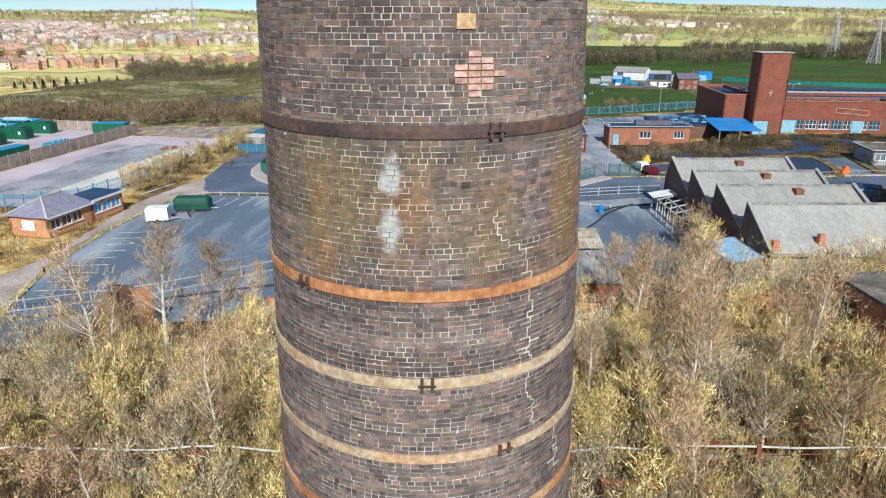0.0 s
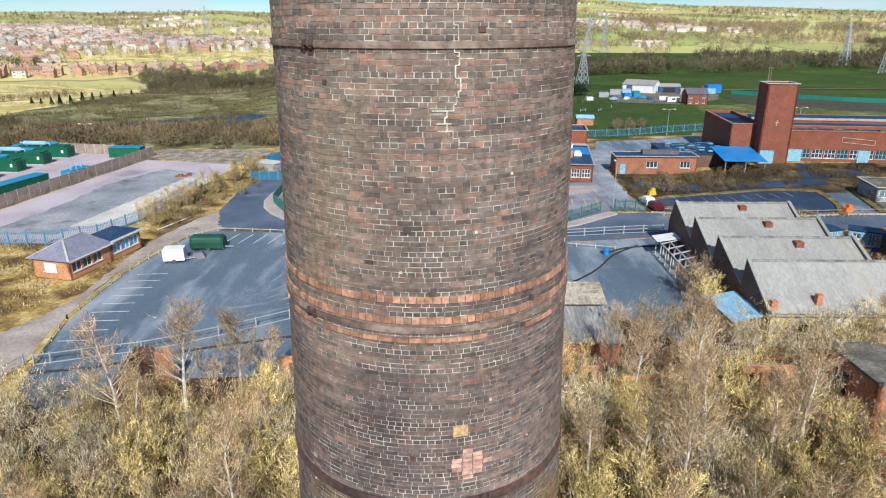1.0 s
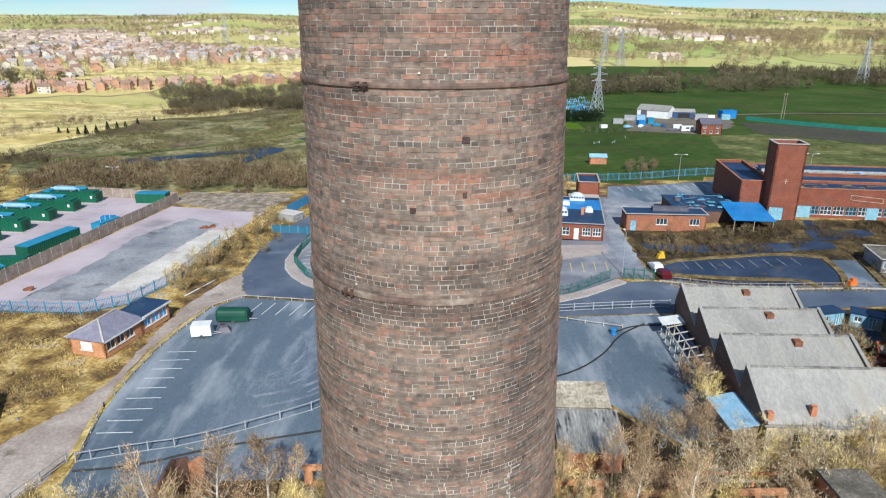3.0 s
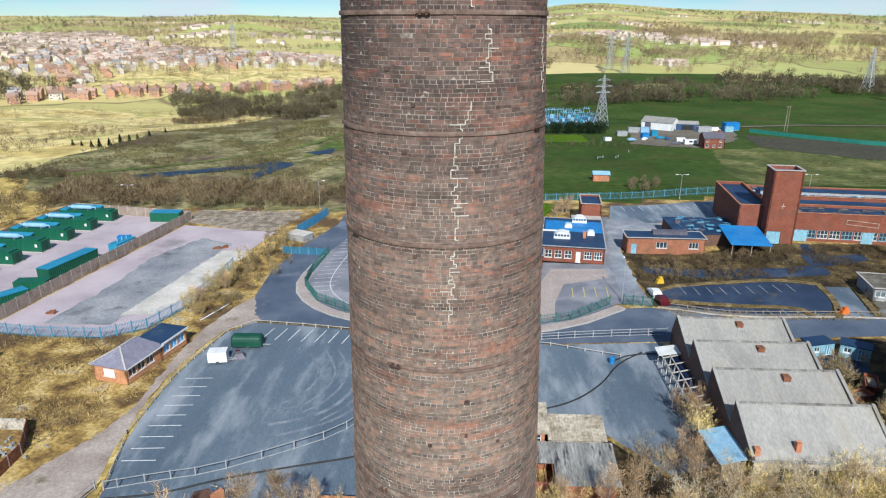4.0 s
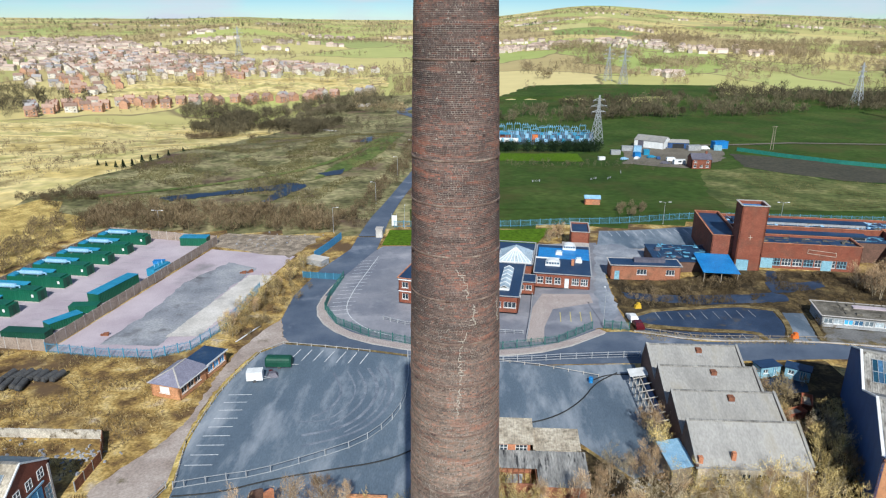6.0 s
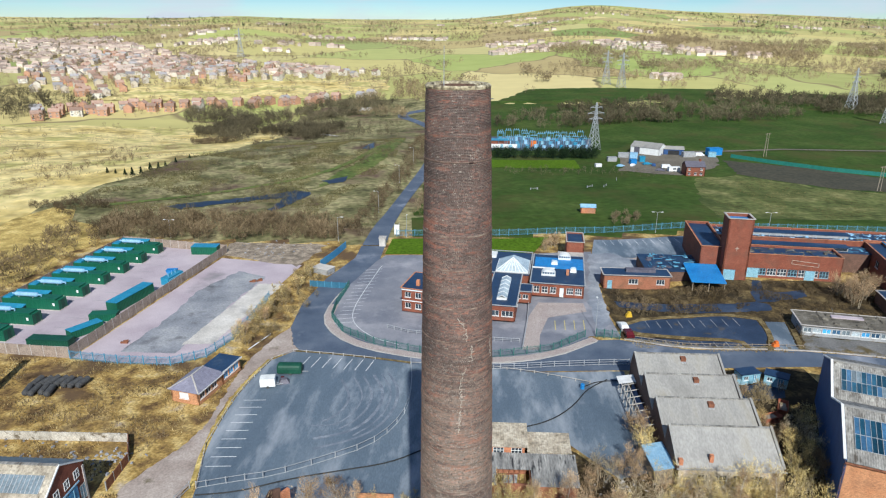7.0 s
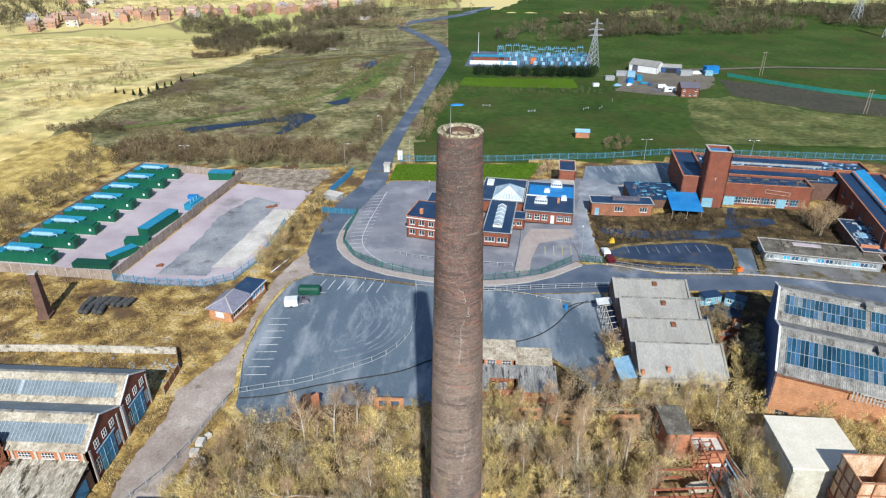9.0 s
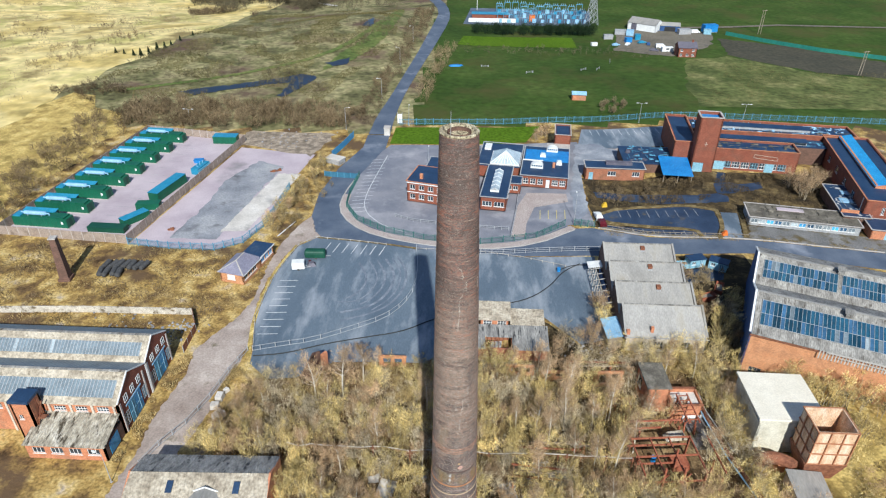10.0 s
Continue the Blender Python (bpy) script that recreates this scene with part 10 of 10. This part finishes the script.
def white_trailer():
    t = thing("box_trailer", -38.9, 86.0, "small white box trailer beside scattered boards", "trailer", rz=10)
    b = M().box(0, 0, 0.4, 2.9, 1.9, 1.7, taper=0.96)
    part("body", b, WHITE, t)
    part("tow_bar", M().beam((1.4, 0.4, 0.45), (2.8, 0, 0.45), 0.1).beam((1.4, -0.4, 0.45), (2.8, 0, 0.45), 0.1), GALV, t)
    part("door", M().box(-1.47, 0, 0.55, 0.05, 1.6, 1.4), WHITE, t)
    for s in (-1, 1):
        part("wheel", M().tube([(0, s * 0.75, 0.3), (0, s * 1.0, 0.3)], [0.3, 0.3], 12), TYRE, t)
    k = thing("tarpaulin_heap", -36.2, 87.5, "dark tarpaulin heap with red and white scraps", "heap")
    part("tarpaulin", M().box(0, 0, 0, 2.2, 1.8, 0.9, 0.3, 0.5), SLATE, k)
    part("board", M().box(1.2, -0.7, 0, 2.2, 1.1, 0.06, 0.2), PALE, k)
    part("scrap", M().box(-0.6, 1.0, 0.0, 0.6, 0.5, 0.7), CAR_RED, k)


white_trailer()


def cable(name, pts, r, material, label, lift=0.08, parent=None):
    P = rounded(pts, 2)
    q = []
    for a, b in zip(P[:-1], P[1:]):
        k = max(1, int(math.hypot(b[0] - a[0], b[1] - a[1]) / 2.0))
        q += [(a[0] + (b[0] - a[0]) * i / k, a[1] + (b[1] - a[1]) * i / k) for i in range(k)]
    q.append(P[-1])
    return solid(name, M().tube([(x, y, h(x, y) + lift + r) for x, y in q], [r] * len(q), 6), material, label, "cable")


cable("black_pipe", [(-40.4, 54.6), (-34, 55.6), (-28, 58.4), (-20, 60.8), (-12, 63.2), (-7, 67.2), (0, 71), (8, 73.5), (14.5, 76), (19.5, 81), (22.5, 86.5), (27, 90)], 0.11, BLACK, "black pipe snaking over the car park")
cable("black_pipe", [(21.8, 87.2), (25, 89.4), (30, 89.6)], 0.10, BLACK, "black hose by the workshop")
bp = thing("blue_barrel", 21.8, 87.0, "bright blue plastic barrel", "barrel")
part("body", M().tube([(0, 0, 0), (0, 0, 0.1), (0, 0, 0.9), (0, 0, 1.0)], [0.36, 0.4, 0.4, 0.36], 14), FELT_BLUE, bp)
part("lid", M().tube([(0, 0, 1.0), (0, 0, 1.05)], [0.37, 0.35], 14), FELT_BLUE, bp)


def pipe_bridge():
    """Pale service pipe carried on rusty posts through the wood."""
    t = thing("service_pipe", 0, 29.5, "pale lagged service pipe on rusty posts", "pipe")
    r = random.Random(2)
    for x0, x1 in ((-27, -3.6), (2.8, 27)):
        P = [(x0 + (x1 - x0) * i / 12, r.uniform(-0.25, 0.25), 3.9 + r.uniform(-0.12, 0.12)) for i in range(13)]
        part("pipe", M().tube(P, [0.055] * 13, 6), PALE, t)
        part("cable", M().tube([(a, b + 0.2, c - 0.55) for a, b, c in P], [0.03] * 13, 5), RUST, t)
        for i in (1, 4, 7, 10, 12):
            a, b, c = P[i]
            part("post", M().beam((a, b, 0), (a, b, c + 0.1), 0.22).beam((a - 0.5, b, c - 0.6), (a + 0.5, b, c - 0.6), 0.12), RUST, t)


pipe_bridge()


def steel_ruin():
    t = thing("steel_frame_ruin", 33.2, 31.5, "rusted red steel frame of demolished plant", "steel frame", rz=6)
    r = random.Random(9)
    xs, ys = (-6, -3, 0, 3.4, 6.2), (-5.5, -2, 1.6, 5.2)
    for x in xs:
        for y in ys:
            if r.random() < 0.78:
                part("column", M().beam((x, y, 0), (x + r.uniform(-0.1, 0.1), y, r.choice((2.6, 4.2, 5.4)) if x < 4 else 2.6), 0.28), RUST_RED, t)
    for y in ys:
        for z in (2.5, 4.1):
            if r.random() < 0.85:
                part("beam", M().beam((-6.3, y, z), (r.choice((3.4, 6.2, 0.4)), y, z), 0.18, 0.26), RUST_RED, t)
    for x in xs:
        if r.random() < 0.8:
            part("beam", M().beam((x, -5.7, 4.2), (x, r.choice((1.6, 5.4)), 4.2), 0.18, 0.28), RUST_RED, t)
    for x in (-5, -1.6):
        part("brace", M().beam((x, -5.5, 0.3), (x + 2.6, -5.5, 4.1), 0.14), RUST_RED, t)
    part("tank", M().box(1.6, -0.6, 0, 2.6, 2.2, 1.2), RUST_RED, t)
    part("hood", M().box(2.4, 3.8, 1.6, 3.6, 1.6, 0.9, 0.1, 0.7), SHEET_CREAM, t, "pale painted hood")
    part("barrel", M().tube([(-2.2, 0.4, 0.2), (-2.2, 0.4, 1.2)], [0.4, 0.4], 12), FELT_BLUE, t)
    for k in range(5):
        part("truss", M().beam((1.0 + 0.9 * k, 5.6, 2.8), (1.45 + 0.9 * k, 5.6, 4.0), 0.12).beam((1.45 + 0.9 * k, 5.6, 4.0), (1.9 + 0.9 * k, 5.6, 2.8), 0.12), RUST_RED, t)
    c = thing("conveyor_pipe", 42.6, 36, "long rusty pipe run beside the frame", "pipe")
    part("pipe", M().tube([(-1.2, 10, 1.6), (-1.0, 4, 1.8), (0.2, -4, 1.8), (2.6, -12, 1.5)], [0.28] * 4, 8), RUST, c)
    part("pipe", M().tube([(-1.9, 10, 1.9), (-1.7, 4, 2.1), (-0.6, -4, 2.1), (1.6, -12, 1.8)], [0.12] * 4, 8), STEEL_PALE, c)
    for y, x in ((8, -1.2), (2, -0.7), (-4, 0.2), (-10, 2.0)):
        part("trestle", M().beam((x, y, 0), (x, y, 1.7), 0.2).beam((x - 0.6, y, 1.5), (x + 0.6, y, 1.5), 0.15), RUST, c)


steel_ruin()


def trestle_ruin():
    """Leaning red trestle, its floor slab and long beams left among the scrub."""
    t = thing("red_trestle", 37.6, 39.5, "leaning red steel trestle beside the brick tank", "trestle", rz=8)
    for x in (-0.9, 0.9):
        part("leg", M().beam((x, 2.4, 0), (x, 1.8, 5.0), 0.22), RUST_RED, t)
        part("leg", M().beam((x, -2.4, 0), (x, -1.8, 4.4), 0.22), RUST_RED, t)
        part("rail", M().beam((x, 2.6, 5.0), (x, -3.2, 4.2), 0.18, 0.24), RUST_RED, t)
    for k in range(6):
        y = 2.2 - 0.95 * k
        part("cross_beam", M().beam((-1.0, y, 4.95 - 0.13 * k), (1.0, y, 4.95 - 0.13 * k), 0.14), RUST_RED, t)
    part("brace", M().beam((-0.9, 2.3, 0.3), (0.9, 1.9, 4.6), 0.12).beam((0.9, 2.3, 0.3), (-0.9, 1.9, 4.6), 0.12), RUST_RED, t)
    s = thing("loading_slab", 40.4, 38.4, "mossy concrete loading slab with a white rim", "slab", rz=6)
    part("slab", M().box(0, 0, -0.1, 4.6, 7.5, 0.7), CONC_MOSS, s)
    part("rim", M().box(0, 3.2, 0.6, 4.4, 1.1, 0.5), WHITE, s)
    part("pipe", M().tube([(2.6, 8.0, 1.2), (2.2, 4.6, 1.0), (2.7, 0.5, 0.9), (3.2, -5, 0.9)], [0.12] * 4, 8), WHITE, s)
    r = random.Random(77)
    for x, y, L, n in ((27.6, 42.8, 4.6, 2), (14.2, 31.6, 11.5, 3), (12.4, 25.6, 8.5, 4), (25.8, 52.4, 12.5, 2), (21, 33.2, 5, 2)):
        b = thing("beam_rack", x, y, "long weathered beams on rusty stub posts in scrub", "beams", rz=r.uniform(-4, 4))
        for i in range(n):
            yy = 0.9 * i
            part("beam", M().beam((-L / 2, yy, 1.7 + 0.25 * i), (L / 2, yy + r.uniform(-0.2, 0.2), 1.7 + 0.25 * i + r.uniform(-0.1, 0.1)), 0.22, 0.26), TIMBER if i % 2 == 0 else RUST_RED, b)
        for xx in np.linspace(-L / 2 + 0.4, L / 2 - 0.4, 4):
            part("post", M().beam((xx, 0, 0), (xx, 0, 1.7), 0.25), BRICK_ORANGE, b)
            part("post", M().beam((xx, 0.9 * (n - 1), 0), (xx, 0.9 * (n - 1), 1.6 + 0.25 * n), 0.25), RUST_RED, b)
    for x, y, sx, sy in ((16.0, 27.6, 3.4, 2.2), (13.2, 29.4, 2.6, 1.8), (10.2, 29.6, 2.2, 1.6)):
        q = thing("concrete_slab", x, y, "broken pale concrete slab among scrub", "slab", rz=r.uniform(-12, 12))
        part("slab", M().box(0, 0, -0.1, sx, sy, 1.3), PALE, q)
        part("rubble", M().box(sx * 0.4, sy * 0.6, -0.1, 1.2, 0.9, 0.6, 0.6, 0.8), PALE, q)


trestle_ruin()


def chimney_stub():
    t = thing("leaning_stack", -90.6, 78.6, "square tapering brick stack standing alone", "brick stack", rz=8, z=-0.5)
    part("shaft", M().box(0, 0, 0, 2.1, 2.1, 10.8, taper=0.62), BRICK_DARK, t)
    part("cap", M().box(0, 0, 10.8, 1.6, 1.6, 0.25), KERB, t)
    part("plinth", M().box(0, 0, 0, 2.6, 2.6, 0.7), BRICK_DARK, t)


chimney_stub()
rt = random.Random(31)
for i in range(11):
    r = thing("tyre_bale", -83.8 + (i % 7) * 1.45 + rt.uniform(-0.2, 0.2), 84.4 - 3.2 * (i // 7) + rt.uniform(-0.3, 0.3), "dark row of dumped tyres on rough grass", "tyres", rz=rt.uniform(-15, 15), group="dumped tyres")
    part("tyre", M().tube([(0, -1.5, 0.5), (0, -1.4, 0.75), (0, 1.4, 0.75), (0, 1.5, 0.5)], [0.45, 0.6, 0.6, 0.45], 12), TYRE, r)
for x, y, s in ((-42.9, 43.0, 1.6), (-43.0, 40.8, 1.5), (-41.5, 38.4, 1.9), (-41.4, 35.4, 1.5), (-42.4, 44.9, 1.0)):
    b = thing("concrete_block", x, y, "pale concrete block lining the track", "concrete block", rz=rt.uniform(0, 90), group="blocks beside the track")
    part("block", M().box(0, 0, -0.1, s, s * 0.8, s * 0.75, taper=0.92), PALE, b)
    part("lifting_eye", M().tube([(0, 0, s * 0.64), (0, 0, s * 0.75)], [0.05, 0.05]), RUST, b)
for x, y, sx, sy in ((-11, 24, 2.6, 5), (8, 24.4, 2.4, 5), (-13, 26.5, 1.6, 1.2), (-6, 27, 2.0, 1.0), (10.5, 27.2, 1.6, 1.4)):
    b = thing("concrete_slab", x, y, "broken pale concrete slab among scrub", "slab", rz=rt.uniform(-20, 20))
    part("slab", M().box(0, 0, -0.1, sx, sy, 0.35), PALE, b)
    part("rubble", M().box(sx * 0.4, sy * 0.3, 0.1, 0.9, 0.7, 0.35, 0.6, 0.8), PALE, b)
rb = M()
for i in range(200):
    cx, cy, sp = rt.choice(((-61, 61, 3.5), (-58, 63, 2), (26, 60, 4), (-70, 63, 6), (28, 64, 2.5), (-60, 168, 8), (-62, 162, 5)))
    x, y = rt.gauss(cx, sp), rt.gauss(cy, sp * 0.45)
    rb.box(x, y, h(x, y) - 0.03, rt.uniform(0.2, 0.7), rt.uniform(0.2, 0.5), rt.uniform(0.1, 0.35), rt.uniform(0, 3), 0.75)
solid("rubble", rb, CONC_GREY, "scattered brick and concrete rubble", "rubble", kind="stuff")
for x, y, mt, lab in ((64.5, 103.4, ORANGE, "orange plastic barrier block by the kerb"), (37.5, 119.6, YELLOW, "yellow plant machine on old asphalt")):
    b = thing("barrier" if mt is ORANGE else "digger", x, y, lab, "barrier" if mt is ORANGE else "digger", rz=12)
    part("body", M().box(0, 0, 0.0, 1.5, 0.9, 0.8, taper=0.8), mt, b)
    part("top", M().box(0.1, 0, 0.8, 0.8, 0.7, 0.5, taper=0.85), mt, b)
sg = thing("notice_board", -25.0, 181.6, "white notice board by the gate", "sign")
part("board", M().box(0, 0, 0.4, 1.7, 0.12, 3.4), WHITE, sg)
part("post", M().box(-0.8, 0.1, 0, 0.12, 0.12, 4.4).box(0.8, 0.1, 0, 0.12, 0.12, 4.4), GALV, sg)
gp = thing("gate_pier", -28.3, 171.5, "pale stone gate pier", "gate pier")
part("pier", M().box(0, 0, 0, 2.0, 2.2, 2.6), PALE, gp)
part("cap", M().box(0, 0, 2.6, 2.3, 2.5, 0.25), KERB, gp)
for x, y in ((-41.8, 147.5),):
    w = thing("pale_shed", x, y, "small pale-roofed cabin beside the lane", "cabin", rz=-25)
    walls(w, -2.6, -1.6, 2.6, 1.6, 0, 1.6, GREY_WHITE, th=0.12)
    part("roof", M().box(0, 0, 1.6, 5.5, 3.5, 0.18), PALE, w)
for i, (x, y) in enumerate(((6, 262), (26, 253), (51, 260), (58, 262), (66, 277))):
    j = thing("horse_jump", x, y, "white painted paddock jump", "jump", rz=20 * i)
    part("pole", M().tube([(-1.6, 0, 0.8), (1.6, 0, 0.8)], [0.05, 0.05]).tube([(-1.6, 0, 0.4), (1.6, 0, 0.4)], [0.05, 0.05]), GREY_WHITE, j)
    for s in (-1, 1):
        part("stand", M().box(s * 1.6, 0, 0, 0.3, 0.15, 1.0), GREY_WHITE, j)
bt = thing("blue_tarpaulin", -8, 262, "crumpled bright blue tarpaulin on grass", "tarpaulin")
part("sheet", M().box(0, 0, 0, 5.5, 2.6, 0.7, 0.3, 0.6), FELT_BLUE, bt)
part("fold", M().box(2.4, 0.8, 0, 2.6, 1.8, 0.5, 0.9, 0.6), FELT_BLUE, bt)


def yard_skip(x, y, rz, mat, label):
    """An open waste skip with sloping ends and ribs."""
    t = thing("waste_skip", x, y, label, "skip", rz=rz)
    m = M()
    out = [(-1.9, 1.3), (-1.3, 0.05), (1.3, 0.05), (1.9, 1.3)]
    for s in (-0.8, 0.8):
        m.v += [(px, s, pz) for px, pz in out]
    m.f += [(0, 1, 2, 3), (7, 6, 5, 4), (0, 4, 5, 1), (2, 6, 7, 3), (1, 5, 6, 2)]
    part("body", m, mat, t)
    part("rim", M().beam((-1.9, -0.8, 1.3), (1.9, -0.8, 1.3), 0.1).beam((-1.9, 0.8, 1.3), (1.9, 0.8, 1.3), 0.1).beam((-1.9, -0.8, 1.3), (-1.9, 0.8, 1.3), 0.1).beam((1.9, -0.8, 1.3), (1.9, 0.8, 1.3), 0.1), mat, t)
    for k in range(3):
        part("rib", M().beam((-0.8 + 0.8 * k, -0.85, 0.1), (-0.8 + 0.8 * k, -0.85, 1.25), 0.08, 0.1), mat, t)
    part("load", M().box(0, 0, 0.5, 2.6, 1.4, 0.7, 0.1, 0.7), TIMBER, t, "broken timber load")


for x, y, rz, mt, lab in ((52.4, 76.4, 20, RUST_RED, "rusty red waste skip between the sheds"), (55.8, 79.5, 65, RUST_RED, "rusty red waste skip between the sheds"), (57.6, 69.4, 10, SHEET_BLUE, "dark blue waste skip in scrub"), (50.6, 89.4, 5, DOOR_BLUE, "faded blue waste skip by the road")):
    yard_skip(x, y, rz, mt, lab)
for x, y, rz in ((53.6, 90.2, 15), (58.4, 88.6, -30)):
    w = thing("site_cabin", x, y, "low faded blue site cabin with a felt roof", "cabin", rz=rz)
    walls(w, -2.0, -1.2, 2.0, 1.2, 0, 2.1, DOOR_BLUE, {"S": [(0.5, 1.5, 0.9, 1.7), (2.4, 3.3, 0.1, 1.9, {"name": "door", "pane": FENCE_BLUE})]}, th=0.1)
    part("roof", M().box(0, 0, 2.1, 4.3, 2.7, 0.14), FELT, w)

# ---- pointing, patches and single bricks of the chimney ----
def on_shaft(u, z, out=0.0):
    """A place on the shaft: u metres round from the front, at height z."""
    R = ch_r(z) + out
    a = u / ch_r(z)
    return CHI @ Vector((ch_x(z) + R * math.sin(a), CH_Y - R * math.cos(a), z))


def joint_run(line, seed):
    """Lime pointing stepping along bed and cross joints from point to point (u, z)."""
    r = random.Random(seed)
    m = M()

    def strip(u0, z0, u1, z1, w):
        a, b = on_shaft(u0, z0, 0.004), on_shaft(u1, z1, 0.004)
        ang = (u0 + u1) / 2 / ch_r(z0)
        nn = Vector((math.sin(ang), -math.cos(ang), 0))
        d = (b - a)
        if d.length < 1e-4:
            return
        s = d.normalized().cross(nn) * w / 2
        m.add([a - s, b - s, b + s, a + s, a - s + nn * 0.008, b - s + nn * 0.008, b + s + nn * 0.008, a + s + nn * 0.008], [(4, 5, 6, 7), (0, 1, 5, 4), (2, 3, 7, 6), (1, 2, 6, 5), (3, 0, 4, 7)])
    for (ua, za), (ub, zb) in zip(line[:-1], line[1:]):
        n = max(1, int(abs(zb - za) / COURSE))
        u, z = ua, za
        dz = (zb - za) / n
        for i in range(n):
            strip(u, z, u, z + dz, 0.018 * r.uniform(0.6, 1.4))
            goal = ua + (ub - ua) * (i + 1) / n
            step = goal - u + r.choice((-0.06, 0.0, 0.0, 0.06))
            if abs(step) > 0.03:
                strip(u, z + dz, u + step, z + dz, 0.017 * r.uniform(0.6, 1.4))
                u += step
            if r.random() < 0.22:
                strip(u, z + dz, u + r.choice((-0.2, 0.2)), z + dz, 0.018)
            z += dz
    return tagged(part("pointing", m, MORTAR_WHITE, chimney, "pale lime repointing along a stepped crack"), kind="stuff")


RUN_LINES = (
    [(1.08, 23.06), (1.09, 22.8), (1.59, 22.43), (1.67, 21.97)], [(1.68, 21.78), (1.73, 21.34), (1.73, 20.69)],
    [(1.73, 20.42), (1.8, 19.99), (1.91, 19.44)], [(2.47, 19.16), (2.59, 18.35)],
    [(0.53, 31.79), (0.54, 31.35), (0.57, 30.78), (0.38, 30.27), (0.63, 29.97)],
    [(1.38, 36.54), (1.35, 35.57), (1.22, 35.45)], [(0.8, 34.99), (0.86, 34.2), (0.74, 33.5), (0.62, 32.84)], [(0.06, 34.43), (0.14, 33.56)],
    [(0.09, 51.26), (0.6, 50.55), (0.56, 49.83)], [(0.88, 49.54), (0.94, 48.57)], [(2.45, 49.53), (2.54, 48.29)],
    [(0.58, 48.24), (0.27, 47.24), (0.3, 45.65)], [(0.28, 45.41), (0.16, 43.96)],
)
for k, line in enumerate(RUN_LINES):
    joint_run(line, 40 + k)
BRICK_COURSE = surf("red_course_brick", [(0.22, 0.125, 0.088), (0.37, 0.190, 0.122), (0.34, 0.235, 0.180)], 2.5, 0.9, fine=12, island=0.35, world_co=True)
PATCH_BRICK = surf("new_pink_brick", [(0.42, 0.23, 0.18), (0.56, 0.37, 0.30)], 3.0, 0.9, fine=12, island=0.25, world_co=True)
BRICK_BUFF = surf("buff_block", [(0.42, 0.27, 0.13), (0.52, 0.36, 0.20)], 3.0, 0.9, fine=12, world_co=True)
course_rng = random.Random(27)
for i, (z, hgt, pitch, missing) in enumerate(((27.73, 0.108, 0.118, 0.0), (27.40, 0.100, 0.118, 0.04), (27.085, 0.072, 0.236, 0.22))):
    R = ch_r(z) + 0.006
    m = M()
    n = int(2 * math.pi * R / pitch)
    for k in range(n):
        if course_rng.random() < missing:
            continue
        an = 2 * math.pi * (k + 0.37 * i) / n
        p = CHI @ Vector((ch_x(z) + R * math.sin(an), CH_Y - R * math.cos(an), z - hgt / 2))
        m.box(p.x, p.y, p.z, 2 * math.pi * R / n - 0.010, 0.03 + course_rng.uniform(0, 0.006), hgt, an)
    tagged(part("red_course", m, BRICK_COURSE, chimney, "course of orange-red brick on edge"), kind="stuff")
# replaced bricks
pt = M()
for k, wdt in enumerate((0.14, 0.34, 0.58, 0.70, 0.60, 0.44, 0.24)):
    z = 25.12 - 0.082 * k
    n = max(1, int(wdt / 0.17))
    for i in range(n):
        u = 0.76 + (i - (n - 1) / 2) * 0.175 + (0.04 if k % 2 else -0.04)
        p = on_shaft(u, z, -0.005)
        pt.box(p.x, p.y, p.z - 0.036, 0.16, 0.045, 0.066, u / ch_r(z))
part("brick_patch", pt, PATCH_BRICK, chimney, "diamond patch of pinkish new brick")
p = on_shaft(0.60, 25.50, 0.0)
part("putlog_hole", M().box(p.x, p.y, p.z - 0.09, 0.24, 0.05, 0.18, 0.6 / ch_r(25.5)), BRICK_BUFF, chimney, "buff block filling a putlog hole")
lime = M()
lr = random.Random(12)
for i in range(44):
    z, u = lr.uniform(18, 60), lr.uniform(-2.2, 2.2)
    q = on_shaft(u, z, 0.002)
    s = lr.uniform(0.015, 0.034)
    lime.box(q.x, q.y, q.z, s * 1.6, 0.03, s * 1.3, u / ch_r(z), 0.7)
tagged(part("lime_spot", lime, MORTAR_WHITE, chimney), kind="stuff")
dark = M()
for i in range(40):
    z, u = lr.uniform(18, 61), lr.uniform(-2.2, 2.2)
    q = on_shaft(u, z, 0.0)
    dark.box(q.x, q.y, q.z, lr.uniform(0.05, 0.12), 0.035, lr.uniform(0.05, 0.09), u / ch_r(z))
tagged(part("putlog_stub", dark, BAND_DARK, chimney), kind="stuff")
part("lightning_rod", M().tube([CHI @ Vector((ch_x(63) - 0.7, CH_Y - 0.9, 62.5)), CHI @ Vector((ch_x(63) - 0.7, CH_Y - 0.9, 65.6))], [0.03, 0.015], 6), GALV, chimney)


def brick_mesh(name, w, header):
    m = M().box(0, 0, -(COURSE - 0.011) / 2, w, 0.035, COURSE - 0.011)
    return m.mesh(name, CH_BRICK_ONE)


shared = {}
for a, R, z, header, w in single_bricks:
    key = (header, round(w * R, 3))
    if key not in shared:
        shared[key] = brick_mesh("brick", w * R - 0.012, header)
    o = new("brick", shared[key])
    o.parent = chimney
    r = R - 0.015 + random.uniform(-0.003, 0.004)
    o.matrix_basis = CHI @ pose(ch_x(z) + r * math.sin(a), CH_Y - r * math.cos(a), z + COURSE / 2, 0, 0, math.degrees(a))
